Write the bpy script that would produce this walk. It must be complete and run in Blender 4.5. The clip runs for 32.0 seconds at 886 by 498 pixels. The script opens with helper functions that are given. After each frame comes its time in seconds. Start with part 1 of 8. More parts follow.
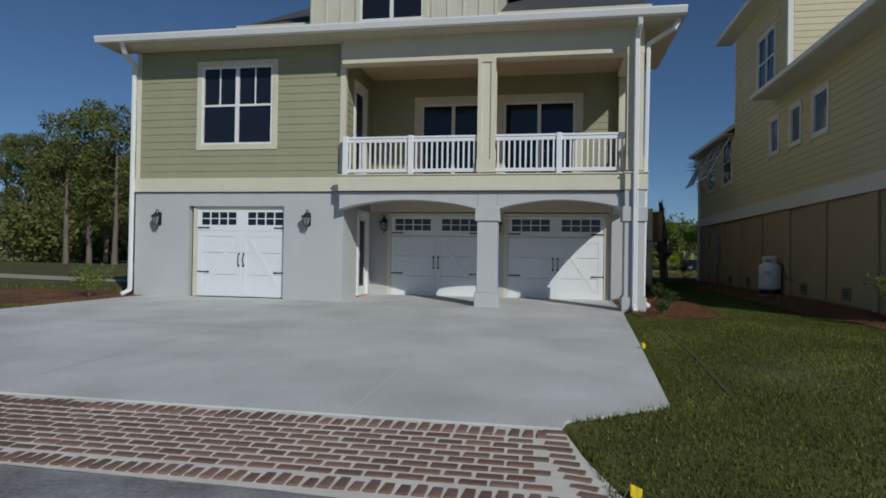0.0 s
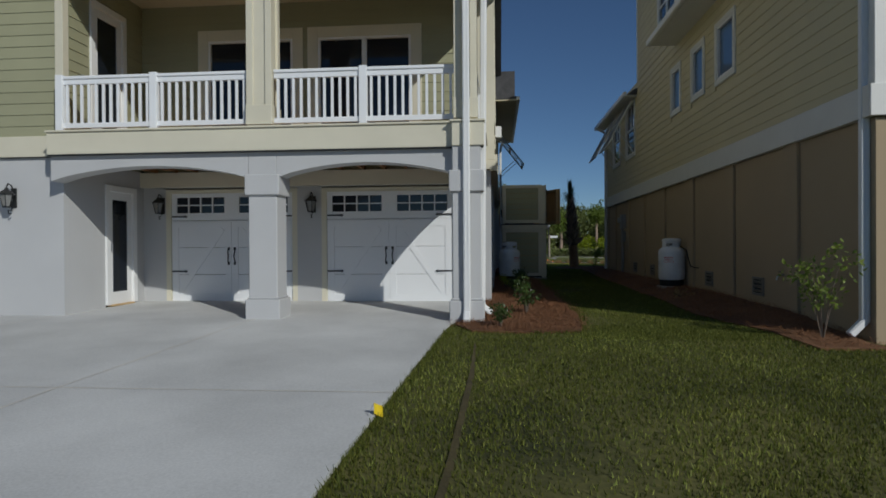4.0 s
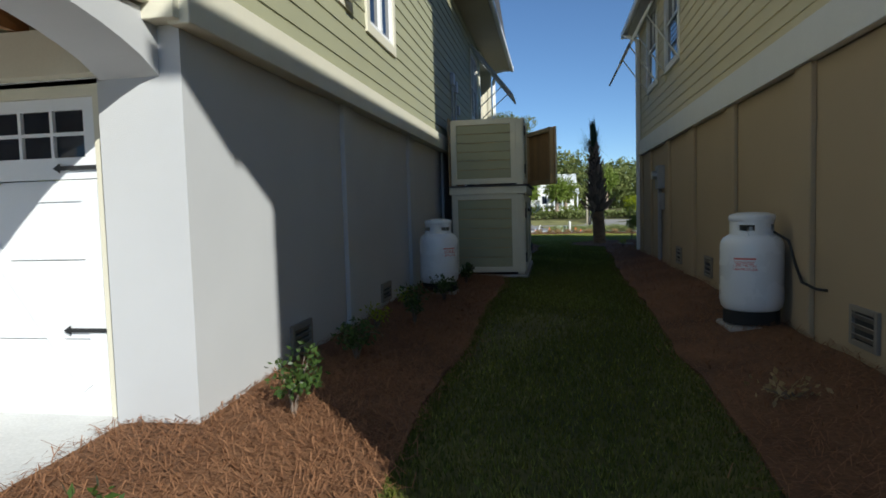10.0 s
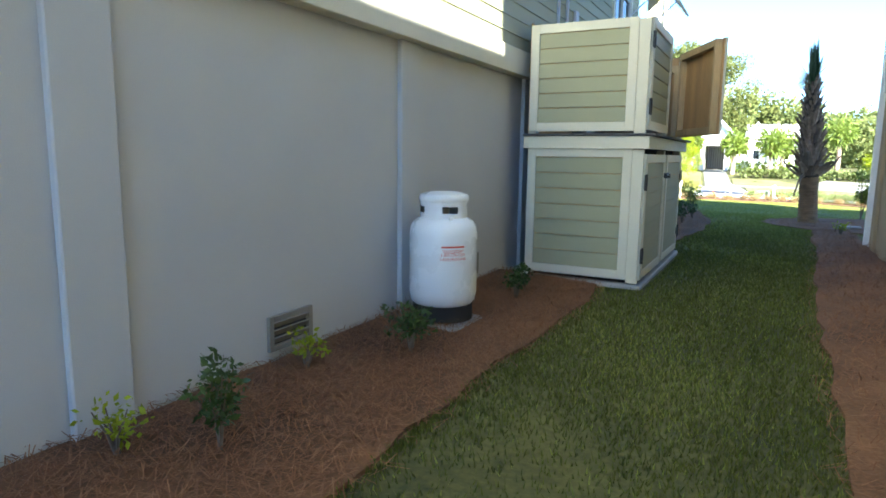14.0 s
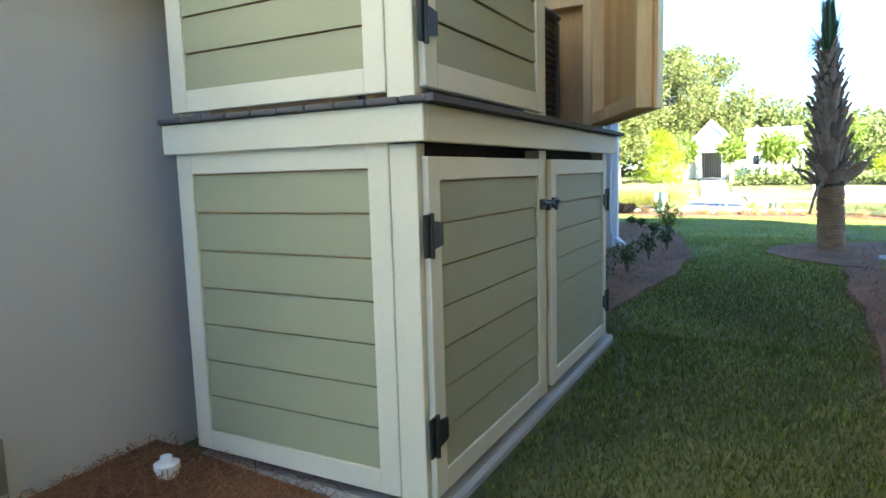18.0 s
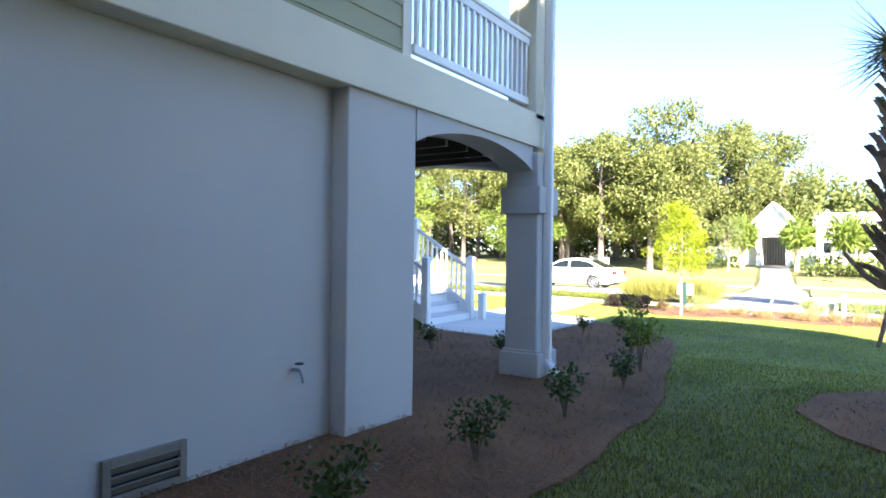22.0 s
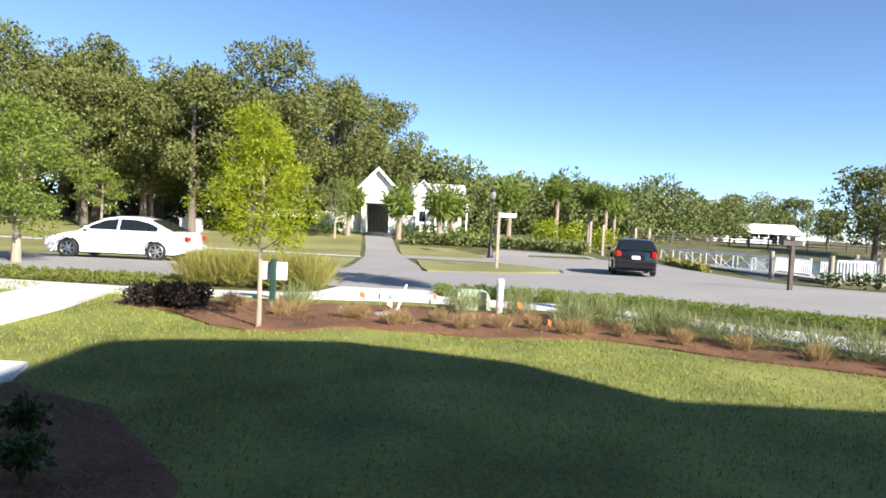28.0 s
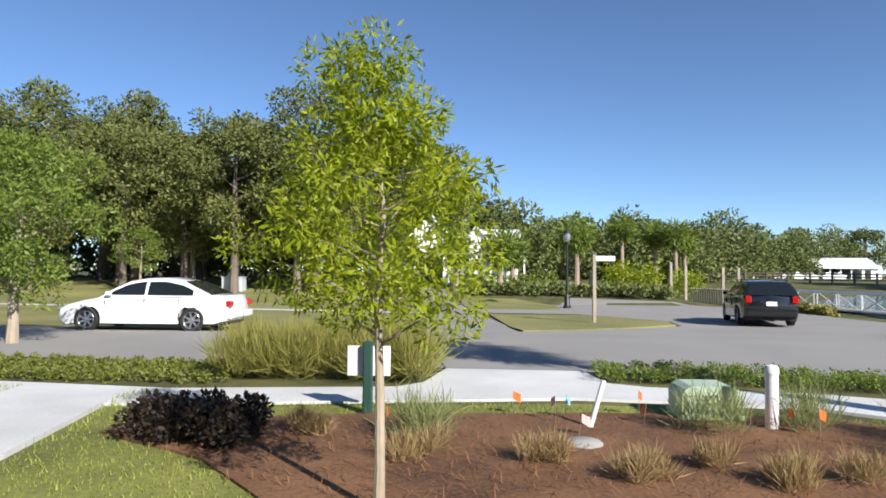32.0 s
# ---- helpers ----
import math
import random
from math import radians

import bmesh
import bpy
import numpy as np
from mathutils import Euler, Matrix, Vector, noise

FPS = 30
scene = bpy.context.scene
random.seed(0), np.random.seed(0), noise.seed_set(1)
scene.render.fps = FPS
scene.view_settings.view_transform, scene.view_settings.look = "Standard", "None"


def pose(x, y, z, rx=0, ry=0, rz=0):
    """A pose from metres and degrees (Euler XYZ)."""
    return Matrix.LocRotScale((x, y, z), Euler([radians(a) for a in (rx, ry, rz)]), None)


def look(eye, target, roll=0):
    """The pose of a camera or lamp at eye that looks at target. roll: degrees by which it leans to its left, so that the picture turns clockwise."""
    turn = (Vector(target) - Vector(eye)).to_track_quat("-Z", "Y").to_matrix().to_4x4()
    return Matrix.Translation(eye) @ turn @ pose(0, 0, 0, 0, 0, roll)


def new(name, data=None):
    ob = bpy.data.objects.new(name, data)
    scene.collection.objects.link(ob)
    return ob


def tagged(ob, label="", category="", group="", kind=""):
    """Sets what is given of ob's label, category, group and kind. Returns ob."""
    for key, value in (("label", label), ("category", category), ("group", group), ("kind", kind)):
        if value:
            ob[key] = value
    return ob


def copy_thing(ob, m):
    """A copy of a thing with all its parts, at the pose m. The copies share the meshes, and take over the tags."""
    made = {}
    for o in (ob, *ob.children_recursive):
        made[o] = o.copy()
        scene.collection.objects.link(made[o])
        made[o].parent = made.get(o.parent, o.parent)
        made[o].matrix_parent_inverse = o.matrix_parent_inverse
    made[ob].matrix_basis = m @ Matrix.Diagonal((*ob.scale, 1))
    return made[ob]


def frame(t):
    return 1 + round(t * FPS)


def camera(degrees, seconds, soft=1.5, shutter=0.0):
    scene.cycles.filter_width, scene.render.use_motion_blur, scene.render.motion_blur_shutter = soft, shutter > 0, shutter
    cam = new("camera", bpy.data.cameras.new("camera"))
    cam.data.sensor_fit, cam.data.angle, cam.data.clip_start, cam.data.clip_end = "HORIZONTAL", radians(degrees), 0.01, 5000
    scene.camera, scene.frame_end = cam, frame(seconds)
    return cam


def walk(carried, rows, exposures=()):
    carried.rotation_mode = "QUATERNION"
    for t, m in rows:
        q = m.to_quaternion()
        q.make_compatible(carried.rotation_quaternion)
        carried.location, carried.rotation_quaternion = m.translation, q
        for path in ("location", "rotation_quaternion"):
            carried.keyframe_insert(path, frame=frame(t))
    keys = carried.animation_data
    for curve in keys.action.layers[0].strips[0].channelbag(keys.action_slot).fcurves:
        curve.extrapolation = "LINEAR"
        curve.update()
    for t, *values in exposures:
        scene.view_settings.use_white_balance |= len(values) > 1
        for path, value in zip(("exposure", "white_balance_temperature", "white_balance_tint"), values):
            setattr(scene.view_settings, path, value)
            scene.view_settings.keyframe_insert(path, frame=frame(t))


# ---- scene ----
cam = camera(71.0, 32.0, soft=1.7)
PATH = [
    (0, (-0.217, -0.013, 1.558), (-0.571, 1.955, 1.579), 0.9),
    (0.5, (-0.076, 0.454, 1.514), (-0.399, 2.428, 1.565), 1.2),
    (1, (0.073, 0.885, 1.566), (-0.211, 2.865, 1.573), 1.3),
    (1.5, (0.259, 1.501, 1.503), (0.03, 3.488, 1.521), 1.6),
    (2, (0.503, 2.166, 1.422), (0.337, 4.159, 1.422), 1.5),
    (2.5, (0.687, 2.724, 1.409), (0.568, 4.72, 1.372), 1.0),
    (3, (0.938, 3.296, 1.355), (0.826, 5.292, 1.32), 0.1),
    (3.5, (1.442, 3.777, 1.464), (1.282, 5.77, 1.443), -0.6),
    (5.5, (2.423, 6.604, 1.609), (2.229, 8.595, 1.606), -0.1),
    (6, (2.646, 7.239, 1.631), (2.438, 9.227, 1.591), -0.4),
    (6.5, (2.87, 7.807, 1.684), (2.675, 9.797, 1.666), -0.4),
    (7, (3.093, 8.398, 1.702), (2.909, 10.39, 1.714), 0.1),
    (7.5, (3.354, 9.005, 1.723), (3.135, 10.993, 1.721), 0.1),
    (8, (3.495, 9.725, 1.735), (3.252, 11.71, 1.736), -0.4),
    (8.5, (3.641, 10.386, 1.725), (3.373, 12.367, 1.747), -1.1),
    (9, (3.731, 11.038, 1.759), (3.45, 13.018, 1.708), -1.3),
    (9.5, (3.798, 11.728, 1.769), (3.493, 13.701, 1.651), -1.8),
    (10, (3.859, 12.405, 1.815), (3.51, 14.369, 1.683), -1.6),
    (10.5, (3.963, 12.994, 1.81), (3.541, 14.944, 1.671), -1.8),
    (11, (4.083, 13.582, 1.768), (3.571, 15.51, 1.63), -2.3),
    (11.5, (4.149, 14.199, 1.818), (3.546, 16.1, 1.674), -1.9),
    (12, (4.218, 14.774, 1.786), (3.555, 16.655, 1.633), -1.9),
    (12.5, (4.323, 15.21, 1.799), (3.647, 17.084, 1.62), -0.9),
    (13, (4.409, 15.77, 1.833), (3.67, 17.617, 1.63), -0.7),
    (13.5, (4.522, 16.38, 1.928), (3.691, 18.181, 1.673), 0.0),
    (15.5, (4.636, 18.823, 1.971), (3.53, 20.453, 1.628), -0.3),
    (16, (4.622, 19.523, 1.986), (3.492, 21.161, 1.787), -0.7),
    (16.5, (4.591, 20.042, 1.973), (3.614, 21.78, 1.813), -1.0),
    (17, (4.573, 20.728, 1.944), (3.668, 22.507, 1.813), -2.3),
    (17.5, (4.538, 21.379, 1.921), (3.661, 23.167, 1.734), -0.4),
    (18, (4.547, 21.97, 1.92), (3.612, 23.722, 1.68), -1.6),
    (18.5, (4.646, 22.549, 1.955), (3.611, 24.256, 1.846), -2.2),
    (19, (4.536, 23.112, 1.986), (3.578, 24.867, 1.956), -0.7),
    (19.5, (4.642, 23.767, 1.992), (3.508, 25.41, 2.1), -2.4),
    (20, (4.698, 24.3, 1.949), (3.449, 25.851, 2.131), -3.2),
    (20.5, (4.805, 24.886, 1.928), (3.318, 26.203, 2.162), -4.2),
    (21, (4.788, 25.559, 1.981), (3.134, 26.66, 2.206), -2.5),
    (21.5, (4.829, 26.23, 1.956), (3.339, 27.564, 1.993), -0.2),
    (22, (4.88, 27.026, 1.913), (3.777, 28.694, 1.913), 0.7),
    (22.5, (4.748, 27.931, 1.901), (4.046, 29.804, 1.884), 2.8),
    (23, (4.723, 28.566, 1.776), (4.201, 30.496, 1.806), 1.3),
    (23.5, (4.507, 29.332, 1.843), (4.103, 31.29, 1.875), 2.0),
    (24, (4.343, 30.117, 1.813), (4.019, 32.091, 1.839), 1.7),
    (24.5, (4.205, 30.826, 1.759), (3.944, 32.809, 1.733), 0.4),
    (26.5, (3.898, 33.042, 1.779), (3.766, 35.036, 1.71), 0.7),
    (27, (3.784, 33.599, 1.777), (3.711, 35.597, 1.721), 1.6),
    (27.5, (3.685, 34.148, 1.769), (3.671, 36.146, 1.693), 2.3),
    (28, (3.548, 34.633, 1.771), (3.596, 36.631, 1.693), 2.7),
    (28.5, (3.362, 35.223, 1.757), (3.441, 37.221, 1.715), 3.1),
    (29, (3.215, 35.815, 1.763), (3.291, 37.813, 1.718), 3.2),
    (29.5, (2.992, 36.419, 1.729), (3.06, 38.416, 1.649), 2.4),
    (30, (2.793, 36.947, 1.716), (2.804, 38.945, 1.833), 1.7),
    (30.5, (2.605, 37.41, 1.725), (2.57, 39.406, 1.855), 1.1),
    (31, (2.457, 37.85, 1.726), (2.394, 39.848, 1.782), 0.6),
    (31.5, (2.291, 38.211, 1.737), (2.204, 40.209, 1.78), 0.1),
    (32, (2.027, 38.664, 1.764), (1.95, 40.661, 1.839), 0.4),
]
walk(cam, [(t, look(e, g, r)) for t, e, g, r in PATH],
     exposures=[(0, -1, 6150, 6), (5, -1.05, 6210, 6), (6, -0.92, 6220, 6), (7, -0.5, 6240, 6), (8, -0.15, 6250, 6), (9, -0.02, 6230, 5.2), (10, 0.2, 6210, 4.4), (11, 0.55, 6300, 5), (12, 1.12, 6300, 4), (13, 2.4, 6150, 2), (15, 2.9, 6280, 3), (16, 3.15, 6300, 3), (18, 3.2, 6330, 3), (19, 3.08, 6330, 2), (20, 3.18, 6500, 3), (21, 3.1, 7250, 11), (22, 2.85, 6850, 11), (23, 2.12, 6900, 12), (24, 1.78, 6850, 12), (26.5, 1.36, 6800, 11), (28, 1.18, 6750, 11), (30, 0.95, 6700, 11), (32, 0.66, 6550, 10)])

# ---------------------------------------------------------------- light
SUN_AZ, SUN_EL = radians(40), radians(31)   # azimuth from -y towards +x
world = bpy.data.worlds.new("sky")
scene.world = world
world.use_nodes = True
wn = world.node_tree
sky = wn.nodes.new("ShaderNodeTexSky")
sky.sky_type, sky.sun_disc = "NISHITA", False
sky.sun_elevation, sky.sun_rotation = SUN_EL, math.pi - SUN_AZ
sky.air_density, sky.dust_density, sky.ozone_density, sky.altitude = 0.8, 0.0, 5.2, 700
bg = wn.nodes["Background"]
wn.links.new(sky.outputs[0], bg.inputs[0])
bg.inputs[1].default_value = 0.1
sun_data = bpy.data.lights.new("sun", "SUN")
sun_data.energy, sun_data.angle, sun_data.color = 5.0, radians(0.55), (1.0, 0.955, 0.89)
sun = new("sun", sun_data)
sun.matrix_world = look((40 * math.sin(SUN_AZ) * math.cos(SUN_EL), -40 * math.cos(SUN_AZ) * math.cos(SUN_EL), 40 * math.sin(SUN_EL)), (0, 0, 0))

# ---------------------------------------------------------------- materials
def mat(name, col, rough=0.7, var=0.12, scale=3.0, fine=40.0, bump=0.15, metal=0.0, col2=None, piece=0.0, spec=0.5, stretch=(1, 1, 1), coat=0.0):
    """Principled surface with a broad and a fine noise; piece: tone change from object to object."""
    m = bpy.data.materials.new(name)
    m.use_nodes = True
    nt = m.node_tree
    n, l = nt.nodes, nt.links
    b = n["Principled BSDF"]
    tc = n.new("ShaderNodeTexCoord")
    mp = n.new("ShaderNodeMapping")
    mp.inputs["Scale"].default_value = stretch
    l.new(tc.outputs["Object"], mp.inputs[0])
    n1, n2 = n.new("ShaderNodeTexNoise"), n.new("ShaderNodeTexNoise")
    for q, s, d in ((n1, scale, 5), (n2, fine, 3)):
        q.inputs["Scale"].default_value, q.inputs["Detail"].default_value = s, d
        l.new(mp.outputs[0], q.inputs["Vector"])
    mix = n.new("ShaderNodeMath")
    mix.operation = "MULTIPLY_ADD"
    l.new(n1.outputs[0], mix.inputs[0])
    mix.inputs[1].default_value = 0.65
    half = n.new("ShaderNodeMath")
    half.operation = "MULTIPLY"
    half.inputs[1].default_value = 0.35
    l.new(n2.outputs[0], half.inputs[0])
    l.new(half.outputs[0], mix.inputs[2])
    ramp = n.new("ShaderNodeValToRGB")
    ramp.color_ramp.elements[0].position, ramp.color_ramp.elements[1].position = 0.32, 0.68
    c2 = col2 or tuple(min(1, c * (1 + var)) for c in col)
    c1 = tuple(c * (1 - var) for c in col)
    ramp.color_ramp.elements[0].color, ramp.color_ramp.elements[1].color = (*c1, 1), (*c2, 1)
    l.new(mix.outputs[0], ramp.inputs[0])
    out = ramp.outputs[0]
    if piece:
        oi, hs, mr = n.new("ShaderNodeObjectInfo"), n.new("ShaderNodeHueSaturation"), n.new("ShaderNodeMapRange")
        mr.inputs["To Min"].default_value, mr.inputs["To Max"].default_value = 1 - piece, 1 + piece
        l.new(oi.outputs["Random"], mr.inputs[0])
        l.new(mr.outputs[0], hs.inputs["Value"])
        l.new(out, hs.inputs["Color"])
        out = hs.outputs[0]
    l.new(out, b.inputs["Base Color"])
    b.inputs["Metallic"].default_value = metal
    b.inputs["Specular IOR Level"].default_value = spec
    b.inputs["Coat Weight"].default_value = coat
    rr = n.new("ShaderNodeMapRange")
    rr.inputs["To Min"].default_value, rr.inputs["To Max"].default_value = max(0.02, rough - 0.08), min(1, rough + 0.08)
    l.new(n1.outputs[0], rr.inputs[0])
    l.new(rr.outputs[0], b.inputs["Roughness"])
    if bump:
        bp = n.new("ShaderNodeBump")
        bp.inputs["Strength"].default_value, bp.inputs["Distance"].default_value = bump, 0.02
        l.new(mix.outputs[0], bp.inputs["Height"])
        l.new(bp.outputs[0], b.inputs["Normal"])
    return m


def leafy(name, col, col2, rough=0.55, through_light=0.35):
    """Leaves, blades and needles: tone from island to island, some light passing through."""
    m = bpy.data.materials.new(name)
    m.use_nodes = True
    n, l = m.node_tree.nodes, m.node_tree.links
    b, out = n["Principled BSDF"], n["Material Output"]
    g, ramp = n.new("ShaderNodeNewGeometry"), n.new("ShaderNodeValToRGB")
    mean = [(a + b) / 2 for a, b in zip(col, col2)]
    lo, hi = ([q + 0.35 * (m_ - q) for q, m_ in zip(c_, mean)] for c_ in (col, col2))
    ramp.color_ramp.elements[0].color, ramp.color_ramp.elements[1].color = (*lo, 1), (*hi, 1)
    l.new(g.outputs["Random Per Island"], ramp.inputs[0])
    l.new(ramp.outputs[0], b.inputs["Base Color"])
    b.inputs["Roughness"].default_value = rough
    b.inputs["Specular IOR Level"].default_value = 0.3
    if through_light:
        tr, mx = n.new("ShaderNodeBsdfTranslucent"), n.new("ShaderNodeMixShader")
        l.new(ramp.outputs[0], tr.inputs[0])
        mx.inputs[0].default_value = through_light
        l.new(b.outputs[0], mx.inputs[1])
        l.new(tr.outputs[0], mx.inputs[2])
        l.new(mx.outputs[0], out.inputs[0])
    return m


def shiny(name, col, rough=0.1, metal=0.0, coat=0.0, alpha=1.0, transmission=0.0, emit=None):
    m = bpy.data.materials.new(name)
    m.use_nodes = True
    b = m.node_tree.nodes["Principled BSDF"]
    b.inputs["Base Color"].default_value = (*col, 1)
    b.inputs["Roughness"].default_value, b.inputs["Metallic"].default_value = rough, metal
    b.inputs["Coat Weight"].default_value, b.inputs["Transmission Weight"].default_value = coat, transmission
    return m


STUCCO = mat("grey_stucco", (0.50, 0.50, 0.50), 0.9, 0.05, 1.1, 160, 0.25)
SAGE = mat("sage_fibre_cement", (0.33, 0.325, 0.205), 0.62, 0.05, 1.5, 90, 0.12, piece=0.025)
CREAM = mat("cream_paint", (0.66, 0.62, 0.49), 0.55, 0.05, 2.0, 60, 0.08)
BATTEN = mat("cream_batten_board", (0.63, 0.60, 0.48), 0.6, 0.05, 2.0, 60, 0.08)
WHITE = mat("white_paint", (0.80, 0.80, 0.79), 0.45, 0.03, 2.0, 50, 0.05)
VINYL = mat("white_rail_vinyl", (0.82, 0.83, 0.84), 0.38, 0.03, 2.0, 50, 0.03)
GDOOR = mat("white_garage_door", (0.78, 0.79, 0.80), 0.42, 0.03, 1.2, 120, 0.05)
BLACKIRON = mat("black_iron", (0.02, 0.02, 0.02), 0.45, 0.2, 6, 80, 0.1)
CONCRETE = mat("pale_concrete", (0.58, 0.58, 0.565), 0.85, 0.2, 0.8, 55, 0.14)
PAD = mat("grey_concrete_pad", (0.36, 0.35, 0.33), 0.9, 0.16, 3.0, 60, 0.3)
ASPHALT = mat("worn_asphalt", (0.26, 0.26, 0.26), 0.9, 0.55, 1.5, 28, 0.9)
LANE = mat("pale_lane_asphalt", (0.27, 0.255, 0.235), 0.92, 0.12, 0.35, 70, 0.25)
BRICK = mat("brown_paver_brick", (0.20, 0.125, 0.095), 0.85, 0.22, 6, 70, 0.5, piece=0.28)
MORTAR = mat("pale_mortar", (0.66, 0.62, 0.56), 0.95, 0.12, 4, 90, 0.4)
TANSTUCCO = mat("tan_stucco", (0.40, 0.31, 0.20), 0.9, 0.05, 0.8, 150, 0.25)
BUTTER = mat("butter_fibre_cement", (0.60, 0.53, 0.33), 0.6, 0.05, 1.5, 90, 0.1, piece=0.02)
TRIMWHITE = mat("off_white_trim", (0.72, 0.71, 0.67), 0.5, 0.04, 2, 60, 0.06)
SOFFIT = mat("cream_soffit", (0.60, 0.54, 0.40), 0.7, 0.05, 2, 60, 0.08)
SHINGLE = mat("dark_shingle", (0.07, 0.07, 0.075), 0.9, 0.3, 5, 90, 0.6)
SHINGLE_PALE = mat("pale_metal_roof", (0.62, 0.64, 0.66), 0.5, 0.1, 2, 40, 0.1)
JOIST = mat("brown_joist_wood", (0.30, 0.16, 0.075), 0.75, 0.25, 4, 60, 0.3, stretch=(1, 0.1, 1), piece=0.1)
PINEWOOD = mat("raw_pine_wood", (0.55, 0.38, 0.19), 0.75, 0.22, 5, 60, 0.3, stretch=(1, 1, 0.12))
PLYWOOD = mat("plywood", (0.52, 0.31, 0.13), 0.8, 0.22, 4, 60, 0.25, stretch=(1, 1, 0.15))
DECKGREY = mat("grey_deck_board", (0.085, 0.08, 0.085), 0.75, 0.2, 5, 70, 0.25, stretch=(1, 0.1, 1))
# near-black colour that stands in for the darkness of unlit insides
DARKROOM = mat("unlit_interior_black", (0.03, 0.03, 0.032), 0.9, 0.1, 2, 20, 0)
TANKWHITE = mat("white_tank_enamel", (0.80, 0.81, 0.82), 0.28, 0.03, 2.5, 60, 0.02, coat=0.3)
RUBBER = mat("black_rubber", (0.018, 0.018, 0.018), 0.8, 0.2, 8, 80, 0.2)
ACGREY = mat("charcoal_enamel", (0.035, 0.038, 0.045), 0.4, 0.15, 3, 60, 0.05)
COIL = mat("dusty_coil_fins", (0.045, 0.036, 0.02), 0.7, 0.3, 8, 120, 0.3)
STEEL = mat("galvanised_steel", (0.45, 0.46, 0.47), 0.4, 0.12, 6, 60, 0.08, metal=0.8)
CONDUIT = mat("grey_conduit", (0.50, 0.52, 0.56), 0.45, 0.06, 5, 60, 0.05)
VENTGREY = mat("taupe_vent_metal", (0.22, 0.20, 0.17), 0.6, 0.12, 5, 60, 0.1)
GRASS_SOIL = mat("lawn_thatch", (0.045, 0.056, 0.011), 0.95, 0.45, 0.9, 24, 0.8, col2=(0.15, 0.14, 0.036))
PARKGRASS = mat("park_lawn_grass", (0.19, 0.19, 0.055), 0.95, 0.3, 0.25, 9, 0.5, col2=(0.30, 0.28, 0.10))
METERGREY = mat("meter_grey", (0.27, 0.28, 0.30), 0.5, 0.08, 5, 60, 0.05)
STRAW = mat("pine_straw", (0.125, 0.054, 0.022), 0.95, 0.5, 1.2, 34, 0.9, col2=(0.25, 0.122, 0.055))
# these two thatches carry the rear yard's stronger light in their colour
HALFSUNTHATCH = mat("half_sunlit_thatch", (0.068, 0.09, 0.016), 0.95, 0.45, 0.9, 24, 0.8, col2=(0.18, 0.19, 0.042))
SUNTHATCH = mat("sunlit_tone_thatch", (0.10, 0.13, 0.022), 0.95, 0.45, 0.9, 24, 0.8, col2=(0.26, 0.27, 0.06))
DIRT = mat("worn_brown_soil", (0.075, 0.06, 0.022), 0.95, 0.35, 3, 40, 0.6)
SAND = mat("sandy_soil", (0.42, 0.36, 0.27), 0.95, 0.15, 0.6, 40, 0.4)
BARK = mat("grey_brown_bark", (0.17, 0.13, 0.10), 0.95, 0.35, 5, 40, 0.8, stretch=(1, 1, 0.25))
PALEBARK = mat("pale_young_bark", (0.34, 0.28, 0.21), 0.9, 0.25, 6, 50, 0.5, stretch=(1, 1, 0.3))
PINEBARK = mat("pine_bark", (0.17, 0.135, 0.11), 0.95, 0.35, 2.5, 20, 0.8, stretch=(1, 1, 0.3))
DARKWOOD = mat("near_black_wood", (0.045, 0.034, 0.027), 0.85, 0.25, 4, 50, 0.3, stretch=(0.1, 1, 1))
PALMSHADE = mat("shaded_palm_core", (0.06, 0.042, 0.03), 0.95, 0.3, 7, 50, 0.6)
TALLBARK = mat("tall_palm_bark", (0.33, 0.245, 0.185), 0.95, 0.25, 6, 40, 0.6, stretch=(0.6, 0.6, 2.0))
PALMTRUNK = mat("palm_trunk_fibre", (0.25, 0.15, 0.085), 0.95, 0.4, 7, 50, 0.9, stretch=(0.5, 0.5, 2.2))
PALMBOOT = mat("palm_boot_husk", (0.24, 0.168, 0.125), 0.9, 0.4, 9, 60, 0.6, piece=0.45)
GRASS = leafy("grass_blade", (0.04, 0.066, 0.008), (0.19, 0.195, 0.036), 0.6, 0.3)
STRAWNEEDLE = leafy("straw_needle", (0.12, 0.048, 0.02), (0.34, 0.17, 0.085), 0.8, 0.0)
LEAF_SPRING = leafy("spring_leaf", (0.19, 0.26, 0.012), (0.43, 0.47, 0.03), 0.45, 0.45)
LEAF_COVER = leafy("groundcover_leaf", (0.11, 0.10, 0.03), (0.24, 0.30, 0.05), 0.55, 0.3)
LEAF_MID = leafy("mid_green_leaf", (0.10, 0.16, 0.028), (0.26, 0.32, 0.055), 0.5, 0.35)
LEAF_PINE = leafy("pine_foliage", (0.058, 0.085, 0.022), (0.22, 0.225, 0.062), 0.6, 0.2)
LEAF_FAR = leafy("far_wood_foliage", (0.075, 0.11, 0.03), (0.22, 0.24, 0.075), 0.6, 0.2)
LEAF_SHRUB = leafy("shrub_leaf", (0.024, 0.05, 0.012), (0.085, 0.135, 0.032), 0.35, 0.25)
LEAF_PALM = leafy("palm_frond_leaf", (0.024, 0.054, 0.022), (0.084, 0.132, 0.060), 0.45, 0.2)
LEAF_DRY = leafy("dry_grass_tuft", (0.28, 0.19, 0.085), (0.46, 0.34, 0.17), 0.7, 0.25)
# straw blades in front; at the rear their paleness paints in sunlight
GRASS_DRY_SUNNY = leafy("dry_and_sunlit_blade", (0.11, 0.165, 0.022), (0.42, 0.43, 0.10), 0.6, 0.3)
